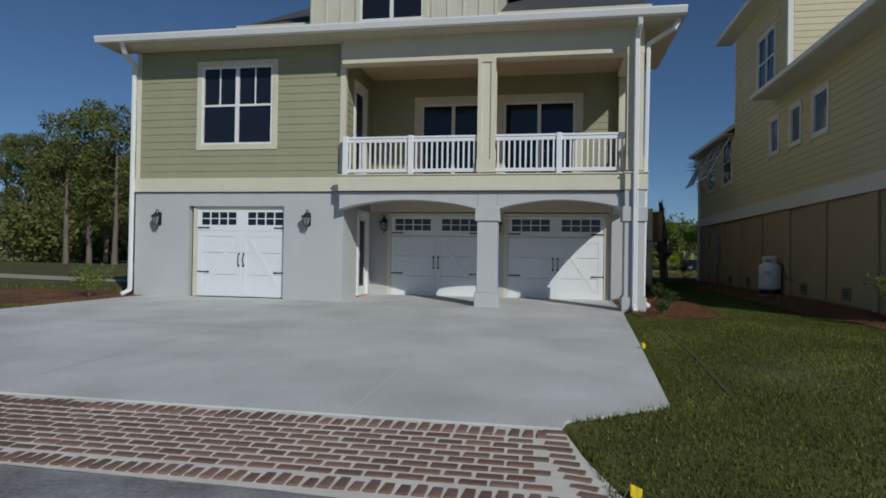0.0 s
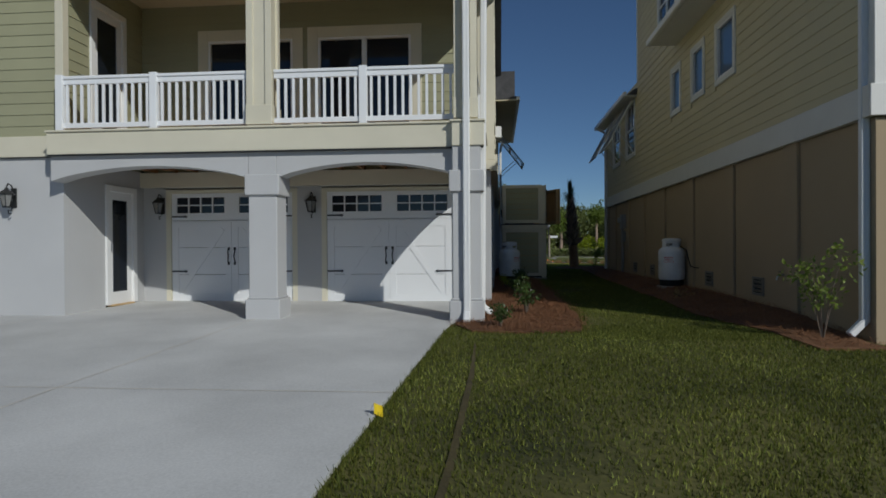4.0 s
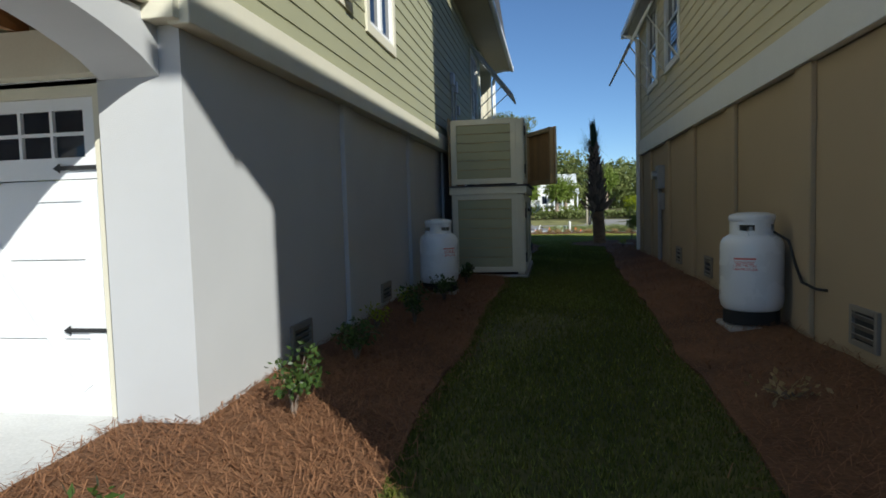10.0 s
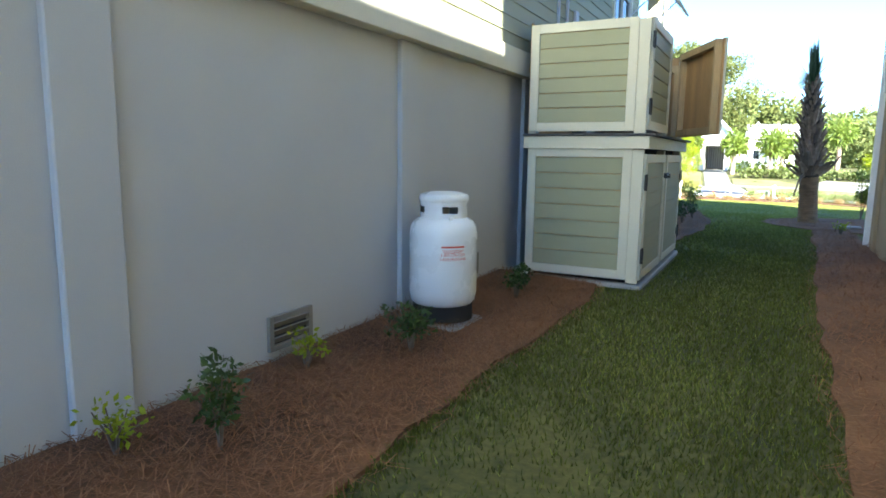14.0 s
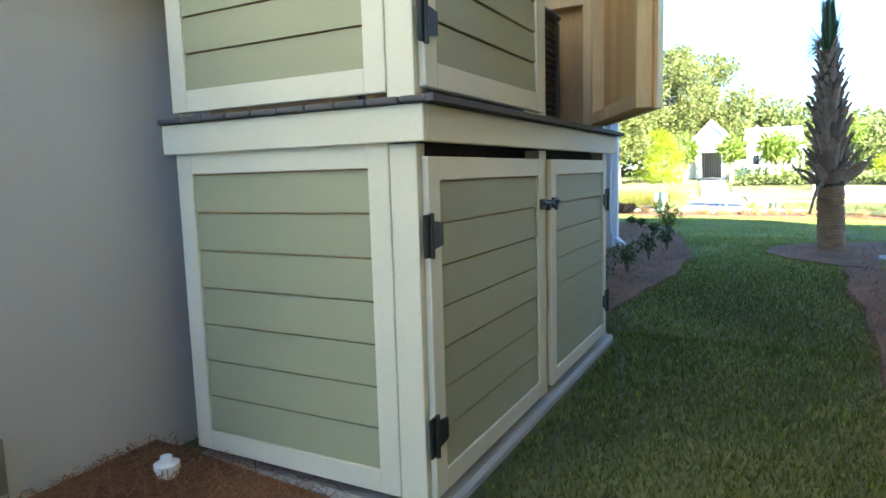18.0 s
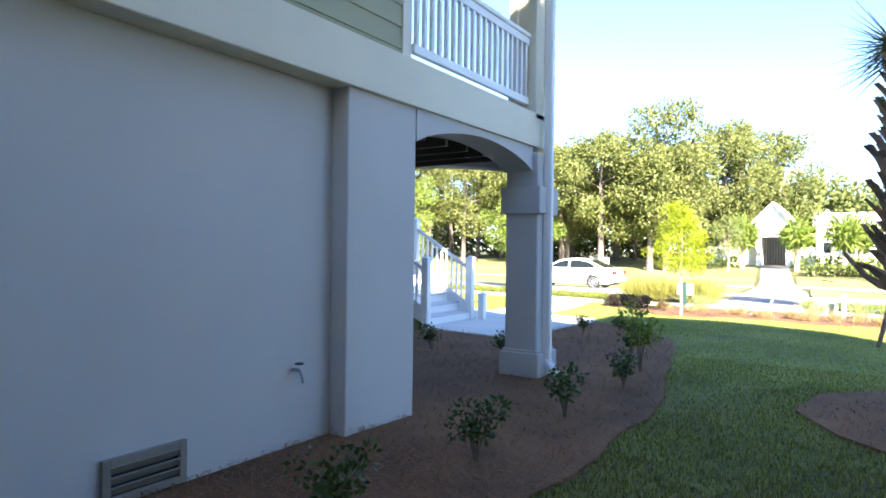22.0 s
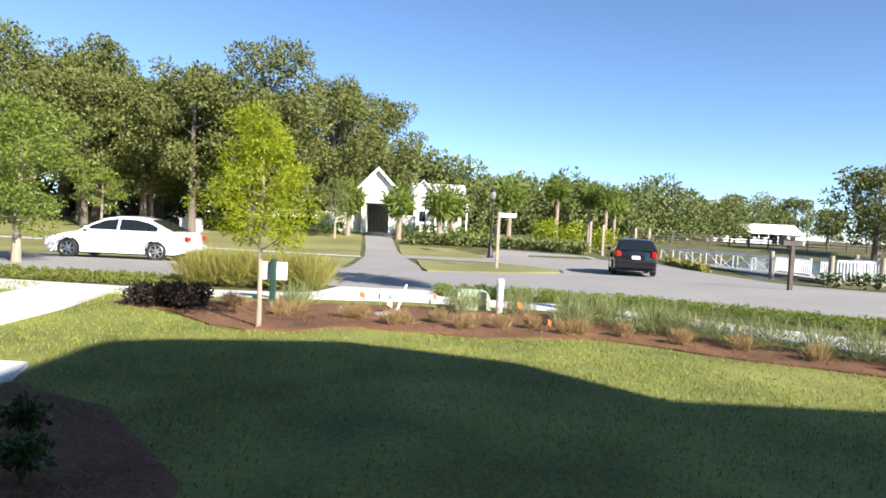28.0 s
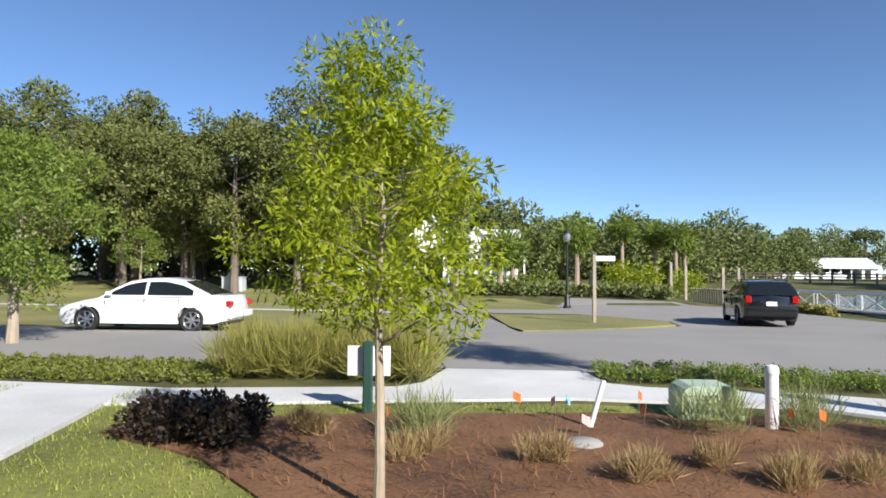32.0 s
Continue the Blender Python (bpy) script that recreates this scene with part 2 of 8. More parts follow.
LEAF_SAGE = leafy("sage_grass_blade", (0.16, 0.21, 0.07), (0.36, 0.38, 0.16), 0.6, 0.35)
LEAF_DARK = leafy("dark_purple_leaf", (0.020, 0.014, 0.012), (0.07, 0.05, 0.035), 0.6, 0.2)
LEAF_TALL = leafy("tall_grass_blade", (0.19, 0.20, 0.04), (0.42, 0.38, 0.11), 0.6, 0.35)
GLASS = shiny("window_glass", (0.012, 0.016, 0.024), 0.03)
PALEGLASS = shiny("pale_window_glass", (0.10, 0.16, 0.26), 0.05)
LAMPGLASS = shiny("lantern_glass", (0.5, 0.5, 0.48), 0.12, transmission=0.6)
REDPRINT = shiny("red_print", (0.62, 0.09, 0.06), 0.5)
YELLOW = mat("yellow_plastic", (0.80, 0.58, 0.02), 0.5, 0.05, 3, 30, 0)
ORANGE = mat("orange_plastic", (0.85, 0.16, 0.03), 0.5, 0.05, 3, 30, 0)
PINK = mat("pink_plastic", (0.80, 0.45, 0.42), 0.5, 0.05, 3, 30, 0)
BLUEPIPE = mat("blue_plastic", (0.25, 0.45, 0.60), 0.5, 0.05, 3, 30, 0)
PALEGREEN = mat("pale_green_enamel", (0.42, 0.52, 0.38), 0.5, 0.08, 3, 40, 0.08)
DARKGREEN = mat("dark_green_post", (0.02, 0.06, 0.045), 0.5, 0.1, 3, 40, 0.05)


# ---------------------------------------------------------------- mesh tools
class Mesh:
    """Collects vertices and faces for one part."""

    def __init__(self):
        self.v, self.f = [], []

    def add(self, verts, faces):
        k = len(self.v)
        self.v += [tuple(p) for p in verts]
        self.f += [tuple(k + i for i in q) for q in faces]
        return self

    def box(self, x0, x1, y0, y1, z0, z1, m=None, chamfer=0.0):
        c = min(chamfer, 0.45 * (x1 - x0), 0.45 * (y1 - y0), 0.45 * (z1 - z0))
        if c <= 0:
            vs = [Vector(p) for p in ((x0, y0, z0), (x1, y0, z0), (x1, y1, z0), (x0, y1, z0), (x0, y0, z1), (x1, y0, z1), (x1, y1, z1), (x0, y1, z1))]
            fs = [(0, 3, 2, 1), (4, 5, 6, 7), (0, 1, 5, 4), (1, 2, 6, 5), (2, 3, 7, 6), (3, 0, 4, 7)]
        else:
            ring = lambda z, d: [(x0 + d, y0 + c, z), (x0 + c, y0 + d, z), (x1 - c, y0 + d, z), (x1 - d, y0 + c, z), (x1 - d, y1 - c, z), (x1 - c, y1 - d, z), (x0 + c, y1 - d, z), (x0 + d, y1 - c, z)]
            inner = lambda z: [(x0 + c, y0 + c, z), (x0 + c, y0 + c, z), (x1 - c, y0 + c, z), (x1 - c, y0 + c, z), (x1 - c, y1 - c, z), (x1 - c, y1 - c, z), (x0 + c, y1 - c, z), (x0 + c, y1 - c, z)]
            rows = [inner(z0), ring(z0 + c, 0), ring(z1 - c, 0), inner(z1)]
            vs = [Vector(p) for r in rows for p in r]
            fs = []
            for a in range(3):
                for i in range(8):
                    j = (i + 1) % 8
                    q = (a * 8 + i, a * 8 + j, a * 8 + 8 + j, a * 8 + 8 + i)
                    if vs[q[0]] == vs[q[1]]:
                        q = (q[0], q[2], q[3])
                    elif vs[q[2]] == vs[q[3]]:
                        q = (q[0], q[1], q[2])
                    fs.append(q)
            fs += [(6, 4, 2, 0), (24, 26, 28, 30)]
        if m is not None:
            vs = [m @ p for p in vs]
        return self.add(vs, fs)

    def tube(self, points, radii, n=8, caps=True):
        """A round tube along points, with a radius at each."""
        pts = [Vector(p) for p in points]
        radii = [radii] * len(pts) if isinstance(radii, (int, float)) else radii
        vs, side = [], None
        for i, p in enumerate(pts):
            d = (pts[min(i + 1, len(pts) - 1)] - pts[max(i - 1, 0)]).normalized()
            if side is None:
                side = d.cross(Vector((0, 0, 1)) if abs(d.z) < 0.9 else Vector((1, 0, 0))).normalized()
            side = (side - d * side.dot(d)).normalized()
            up = d.cross(side)
            vs += [p + radii[i] * (math.cos(a) * side + math.sin(a) * up) for a in [2 * math.pi * k / n for k in range(n)]]
        fs = [(i * n + k, i * n + (k + 1) % n, (i + 1) * n + (k + 1) % n, (i + 1) * n + k) for i in range(len(pts) - 1) for k in range(n)]
        if caps:
            fs += [tuple(range(n - 1, -1, -1)), tuple((len(pts) - 1) * n + k for k in range(n))]
        return self.add(vs, fs)

    def lathe(self, profile, n=24, at=(0, 0, 0), a0=0.0, a1=2 * math.pi):
        """profile: (radius, z) from bottom to top, turned round z."""
        whole = abs(a1 - a0 - 2 * math.pi) < 1e-6
        m = n if whole else n + 1
        vs = [(at[0] + r * math.cos(a0 + (a1 - a0) * k / n), at[1] + r * math.sin(a0 + (a1 - a0) * k / n), at[2] + z) for r, z in profile for k in range(m)]
        fs = [(i * m + k, i * m + (k + 1) % m, (i + 1) * m + (k + 1) % m, (i + 1) * m + k) for i in range(len(profile) - 1) for k in range(n)]
        return self.add(vs, fs)

    def prism(self, poly, lo, hi, axis="y", m=None):
        """poly: outline in the two other axes (x,z for y; y,z for x; x,y for z), extruded from lo to hi."""
        put = {"y": lambda a, b, c: (a, c, b), "x": lambda a, b, c: (c, a, b), "z": lambda a, b, c: (a, b, c)}[axis]
        k = len(poly)
        vs = [Vector(put(a, b, lo)) for a, b in poly] + [Vector(put(a, b, hi)) for a, b in poly]
        if m is not None:
            vs = [m @ p for p in vs]
        fs = [(i, (i + 1) % k, k + (i + 1) % k, k + i) for i in range(k)] + [tuple(range(k - 1, -1, -1)), tuple(range(k, 2 * k))]
        return self.add(vs, fs)

    def data(self, name, material, smooth=False):
        me = bpy.data.meshes.new(name)
        me.from_pydata(self.v, [], self.f)
        if material:
            me.materials.append(material)
        bm = bmesh.new()
        bm.from_mesh(me)
        bmesh.ops.recalc_face_normals(bm, faces=bm.faces)
        bm.to_mesh(me)
        bm.free()
        if smooth:
            me.shade_smooth()
            me.set_sharp_from_angle(angle=radians(38))
        return me


def big_mesh(name, verts, tris, material):
    """A large mesh from arrays: verts (n,3), tris (m,3)."""
    me = bpy.data.meshes.new(name)
    me.vertices.add(len(verts))
    me.vertices.foreach_set("co", np.asarray(verts, np.float32).ravel())
    k = len(tris[0])
    me.loops.add(len(tris) * k)
    me.loops.foreach_set("vertex_index", np.asarray(tris, np.int32).ravel())
    me.polygons.add(len(tris))
    me.polygons.foreach_set("loop_start", np.arange(0, len(tris) * k, k, dtype=np.int32))
    me.update(calc_edges=True)
    me.materials.append(material)
    return me


def thing(name, at=(0, 0, 0), label="", category="", group="", kind=""):
    ob = new(name)
    ob.location = at
    ob.empty_display_size = 0.1
    return tagged(ob, label, category, group, kind)


def part(name, mesh, material, parent, label="", smooth=False):
    """A mesh, in world places, as one part under a thing or under a part."""
    ob = new(name, mesh.data(name, material, smooth))
    if parent is not None:
        ob.parent = parent
        top = parent
        while top.parent:
            top = top.parent
        if top == parent:
            ob.matrix_parent_inverse = Matrix.Translation(parent.location).inverted()
    if label:
        ob["label"] = label
    return ob


def lone(name, mesh, material, label="", category="", kind="", smooth=False, group=""):
    return tagged(new(name, mesh.data(name, material, smooth)), label, category, group, kind)


def piece(name, data, parent, m):
    """One of many alike pieces that share their mesh, under a part or a thing."""
    ob = new(name, data)
    ob.parent = parent
    if parent.parent is None:
        ob.matrix_parent_inverse = Matrix.Translation(parent.location).inverted()
    ob.matrix_basis = m
    return ob


def cut_wall(mesh, axis, at0, at1, u0, u1, z0, z1, holes=()):
    """A wall between at0 and at1 along axis ('x' or 'y' is its normal), from u0 to u1, with rectangular openings (u0,u1,z0,z1)."""
    us = sorted({u0, u1, *[min(max(h[i], u0), u1) for h in holes for i in (0, 1)]})
    zs = sorted({z0, z1, *[min(max(h[i], z0), z1) for h in holes for i in (2, 3)]})
    nu, nz = len(us), len(zs)

    def solid(i, j):
        if not (0 <= i < nu - 1 and 0 <= j < nz - 1):
            return False
        u, z = (us[i] + us[i + 1]) / 2, (zs[j] + zs[j + 1]) / 2
        return not any(h[0] < u < h[1] and h[2] < z < h[3] for h in holes)
    verts, faces, index = [], [], {}

    def corner(i, j, side):
        k = (i, j, side)
        if k not in index:
            index[k] = len(verts)
            at = (at0, at1)[side]
            verts.append((us[i], at, zs[j]) if axis == "y" else (at, us[i], zs[j]))
        return index[k]

    def quad(*cs):
        f = tuple(corner(*c) for c in cs)
        faces.append(f if axis == "y" else f[::-1])
    for i in range(nu - 1):
        for j in range(nz - 1):
            if not solid(i, j):
                continue
            quad((i, j, 0), (i + 1, j, 0), (i + 1, j + 1, 0), (i, j + 1, 0))
            quad((i, j, 1), (i, j + 1, 1), (i + 1, j + 1, 1), (i + 1, j, 1))
            if not solid(i - 1, j):
                quad((i, j, 1), (i, j, 0), (i, j + 1, 0), (i, j + 1, 1))
            if not solid(i + 1, j):
                quad((i + 1, j, 0), (i + 1, j, 1), (i + 1, j + 1, 1), (i + 1, j + 1, 0))
            if not solid(i, j - 1):
                quad((i, j, 1), (i + 1, j, 1), (i + 1, j, 0), (i, j, 0))
            if not solid(i, j + 1):
                quad((i, j + 1, 0), (i + 1, j + 1, 0), (i + 1, j + 1, 1), (i, j + 1, 1))
    mesh.add(verts, faces)
    return mesh


_boards = {}


def lap_siding(parent, material, axis, at, sign, u0, u1, z0, z1, holes=(), step=0.178):
    """Lap boards, each its own piece, on the plane axis = at facing sign, broken at openings."""
    rows = max(1, round((z1 - z0) / step))
    h = (z1 - z0) / rows
    for r in range(rows):
        za, zb = z0 + r * h, z0 + (r + 1) * h
        cuts = sorted((max(a, u0), min(b, u1)) for a, b, c, d in holes if c < zb - 0.35 * h and d > za + 0.35 * h and b > u0 and a < u1)
        spans, u = [], u0
        for a, b in cuts:
            if a > u + 0.02:
                spans.append((u, a))
            u = max(u, b)
        if u1 > u + 0.02:
            spans.append((u, u1))
        for a, b in spans:
            key = (round(b - a, 2), round(h, 3), material.name)
            if key not in _boards:
                m, n = Mesh(), b - a
                m.prism([(0.0, -0.012), (0.019, -0.012), (0.006, h + 0.004), (0.0, h + 0.004)], 0, n, axis="x")
                m.v = [(p[0], -p[1], p[2]) for p in m.v]
                _boards[key] = m.data("siding_board", material)
            if axis == "y":
                turn = Matrix.Translation((a, at, za)) if sign < 0 else Matrix.Translation((b, at, za)) @ Matrix.Rotation(math.pi, 4, "Z")
            else:
                turn = Matrix.Translation((at, a, za)) @ Matrix.Rotation(math.pi / 2, 4, "Z") if sign > 0 else Matrix.Translation((at, b, za)) @ Matrix.Rotation(-math.pi / 2, 4, "Z")
            piece("siding_board", _boards[key], parent, turn)


def place(axis, at, sign):
    """From local (u to the viewer's right, v outwards, w up) to a wall plane."""
    if axis == "y":
        return Matrix.Translation((0, at, 0)) @ (Matrix.Identity(4) if sign < 0 else Matrix.Rotation(math.pi, 4, "Z"))
    return Matrix.Translation((at, 0, 0)) @ Matrix.Rotation(math.pi / 2 if sign > 0 else -math.pi / 2, 4, "Z")


def window(parent, axis, at, sign, u0, u1, z0, z1, units=1, upper_bars=1, trim=0.11, glass=GLASS, sill=True, trim_mat=None, sash=True, name="window"):
    """A sash window seen from outside: wide flat trim, white frame, two sashes a unit, panes. u grows along the axis in the world."""
    w = place(axis, at, sign)
    a, b = (u0, u1) if (axis == "y") == (sign < 0) else (-u1, -u0)
    if axis == "x" and sign > 0:
        a, b = u0, u1
    if axis == "x" and sign < 0:
        a, b = -u1, -u0
    tm = trim_mat or CREAM
    t = Mesh()
    for q in ((a, a + trim, z0, z1), (b - trim, b, z0, z1), (a + trim, b - trim, z1 - trim, z1), (a + trim, b - trim, z0, z0 + trim)):
        t.box(q[0], q[1], -0.035, 0.02, q[2], q[3], w, 0.004)
    top = part(name, t, tm, parent)
    ia, ib, iz0, iz1 = a + trim, b - trim, z0 + trim, z1 - trim
    fr = Mesh()
    e = 0.045
    for q in ((ia, ia + e, iz0, iz1), (ib - e, ib, iz0, iz1), (ia + e, ib - e, iz1 - e, iz1), (ia + e, ib - e, iz0, iz0 + e)):
        fr.box(q[0], q[1], -0.022, 0.06, q[2], q[3], w)
    wid = (ib - ia) / units
    for k in range(1, units):
        fr.box(ia + k * wid - 0.045, ia + k * wid + 0.045, -0.018, 0.06, iz0 + e, iz1 - e, w)
    zm = iz0 + 0.5 * (iz1 - iz0)
    for k in range(units):
        c, d = ia + k * wid + e, ia + (k + 1) * wid - e
        if sash:
            fr.box(c, d, -0.008, 0.05, zm - 0.025, zm + 0.025, w)
        for j in range(1, upper_bars + 1):
            x = c + (d - c) * j / (upper_bars + 1)
            fr.box(x - 0.012, x + 0.012, -0.002, 0.04, zm + 0.025 if sash else iz0 + e, iz1 - e, w)
    part("frame", fr, WHITE, top)
    for k in range(units):
        c, d = ia + k * wid + e, ia + (k + 1) * wid - e
        for lo, hi, dep in ((iz0, zm, 0.02), (zm, iz1, 0.03)) if sash else ((iz0, iz1, 0.03),):
            part("pane", Mesh().box(c, d, dep, dep + 0.006, lo, hi, w), glass, top)
    return top

# ---------------------------------------------------------------- the ground
def ground_z(y, x=0.0):
    """Height of the ground: street, rising drive, level yard, lower lane, and a rise beyond it, further back past the creek."""
    ks = ((-60, -0.05), (3.7, 0.03), (5.0, 0.17), (9.0, 0.33), (13.0, 0.43), (16.0, 0.48), (38.0, 0.46), (44.0, 0.40), (48, 0.36), (53, 0.28), (58, 0.06), (66, -0.05), (74, -0.05), (86, 0.85), (100, 1.1), (4000, 1.1))
    if y > 66:
        s = min(max((x - 14) / 8, 0), 1)
        y = max(66, y - 22 * s * s * (3 - 2 * s))
    for (a, p), (b, q) in zip(ks, ks[1:]):
        if y <= b:
            s = min(max((y - a) / (b - a), 0), 1)
            return p + (q - p) * s
    return ks[-1][1]


def mound(x, y):
    """How far the planting beds are heaped up towards the two house walls."""
    ramp = lambda v, a, b: np.clip((v - a) / (b - a), 0.0, 1.0)
    left = 0.065 * ramp(-x, -2.95, -1.95) * ramp(y, 14.5, 17.0) * ramp(-y, -33.0, -30.5)
    right = 0.11 * ramp(x, 5.05, 5.9) * ramp(y, 11.8, 14.0) * ramp(-y, -33.0, -30.5)
    return left + right


def sheet(name, outline, lift, material, label, category="", kind="structure", step=1.0, depth=0.12, parent=None):
    """A flat piece laid on the ground: outline (x, y), lifted above it, with an edge going down."""
    bm = bmesh.new()
    pts = []
    for (x0, y0), (x1, y1) in zip(outline, outline[1:] + outline[:1]):
        k = max(1, int(abs(y1 - y0) / step))
        pts += [(x0 + (x1 - x0) * i / k, y0 + (y1 - y0) * i / k) for i in range(k)]
    f = bm.faces.new([bm.verts.new((x, y, 0)) for x, y in pts])
    ys = sorted({k for k in (3.7, 5.0, 9.0, 13.0, 16.0, 38.0, 44.0, 48.0, 53.0, 58.0, 66.0, 74.0, 86.0, 100.0) if min(p[1] for p in pts) < k < max(p[1] for p in pts)})
    for y in ys:
        bmesh.ops.bisect_plane(bm, geom=bm.verts[:] + bm.edges[:] + bm.faces[:], plane_co=(0, y, 0), plane_no=(0, 1, 0))
    bed = name in ("side_bed", "rear_bed", "neighbour_bed")
    for x, n in [(x, (1, 0, 0)) for x in (1.95, 2.45, 2.7, 2.95, 5.05, 5.45, 5.9)] + [(y, (0, 1, 0)) for y in (14.0, 14.5, 17.0, 30.5, 33.0)] if bed else ():
        bmesh.ops.bisect_plane(bm, geom=bm.verts[:] + bm.edges[:] + bm.faces[:], plane_co=(x, x, 0), plane_no=n)
    bmesh.ops.triangulate(bm, faces=bm.faces[:])
    for v in bm.verts:
        v.co.z = ground_z(v.co.y, v.co.x) + lift + (float(mound(v.co.x, v.co.y)) if bed else 0.0)
    if depth:
        out = bmesh.ops.extrude_face_region(bm, geom=bm.faces[:])
        for v in (g for g in out["geom"] if isinstance(g, bmesh.types.BMVert)):
            v.co.z += 0
        low = [v for v in bm.verts if v not in set(g for g in out["geom"] if isinstance(g, bmesh.types.BMVert))]
        for v in low:
            v.co.z -= depth
    bmesh.ops.recalc_face_normals(bm, faces=bm.faces[:])
    me = bpy.data.meshes.new(name)
    bm.to_mesh(me)
    bm.free()
    me.materials.append(material)
    return tagged(new(name, me), label, category, "", kind)


def build_ground():
    ys = [-1500, -300, -60, -10, 0, 3.7, 5, 9, 13, 16, 22, 30, 38, 44, 48, 53, 58, 66, 74, 78, 82, 86, 90, 94, 96, 100, 104, 108, 115, 122, 150, 300, 3000]
    xs = [-2000, -300, -60, -12, -5, 0, 5, 10, 14, 15.5, 17, 18.5, 20, 22, 30, 60, 300, 2000]
    m = Mesh()
    m.v = [(x, y, ground_z(y, x)) for y in ys for x in xs]
    n = len(xs)
    m.f = [(j * n + i, j * n + i + 1, (j + 1) * n + i + 1, (j + 1) * n + i) for j in range(len(ys) - 1) for i in range(n - 1)]
    lone("ground", m, GRASS_SOIL, "mown green and straw-coloured lawn reaching into the distance", "lawn", "structure")


build_ground()
sheet("road", [(-40, -3.5), (12, -3.5), (12, 3.3), (0.9, 3.55), (-2, 3.72), (-6, 3.78), (-40, 3.78)], 0.012, ASPHALT, "grey worn asphalt street beside a brick apron", "road", depth=0)
sheet("driveway", [(-5.6, 5.06), (-0.15, 5.04), (-0.1, 5.25), (0.35, 5.55), (0.83, 5.9), (0.97, 9.0), (1.14, 12.6), (1.2, 13.4), (1.2, 16.02), (-5.1, 16.02), (-5.1, 13.9), (-10.0, 13.9), (-10.2, 13.2), (-10.9, 9.5), (-9.0, 6.0)], 0.03, CONCRETE, "pale clean concrete driveway in front of the garages", "driveway")

# ---------------------------------------------------------------- the sage house
X0, XM, XR, F, YB = -10.4, -5.04, 1.58, 13.7, 15.95   # left wall, porch's left wall, right wall, front, back of the porch
FP = 13.42   # front of the porch, a little ahead of the left wing
REAR, PORCH = 31.17, 33.8
XS, XU, SB0, SB1 = 1.70, 1.76, 2.93, 3.2   # side wall of stucco, siding above it, the band of trim between
RX = 1.82   # side of the rear porch
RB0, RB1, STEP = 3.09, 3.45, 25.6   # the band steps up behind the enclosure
BAND0, BAND1 = 3.0, 3.33
house = thing("house", (-4.4, 13.7, 0.45), "three-storey sage-green and cream house raised over grey stucco garages", "house")


def arch(mesh, axis, lo, hi, u0, u1, spring, crown, top, n=14):
    """A beam with a flat arch cut out of its underside."""
    poly = [(u0, top), (u0, spring)]
    poly += [(u0 + (u1 - u0) * k / n, spring + (crown - spring) * math.sin(math.pi * k / n) ** 0.75) for k in range(1, n)]
    poly += [(u1, spring), (u1, top)]
    return mesh.prism(poly, lo, hi, axis)


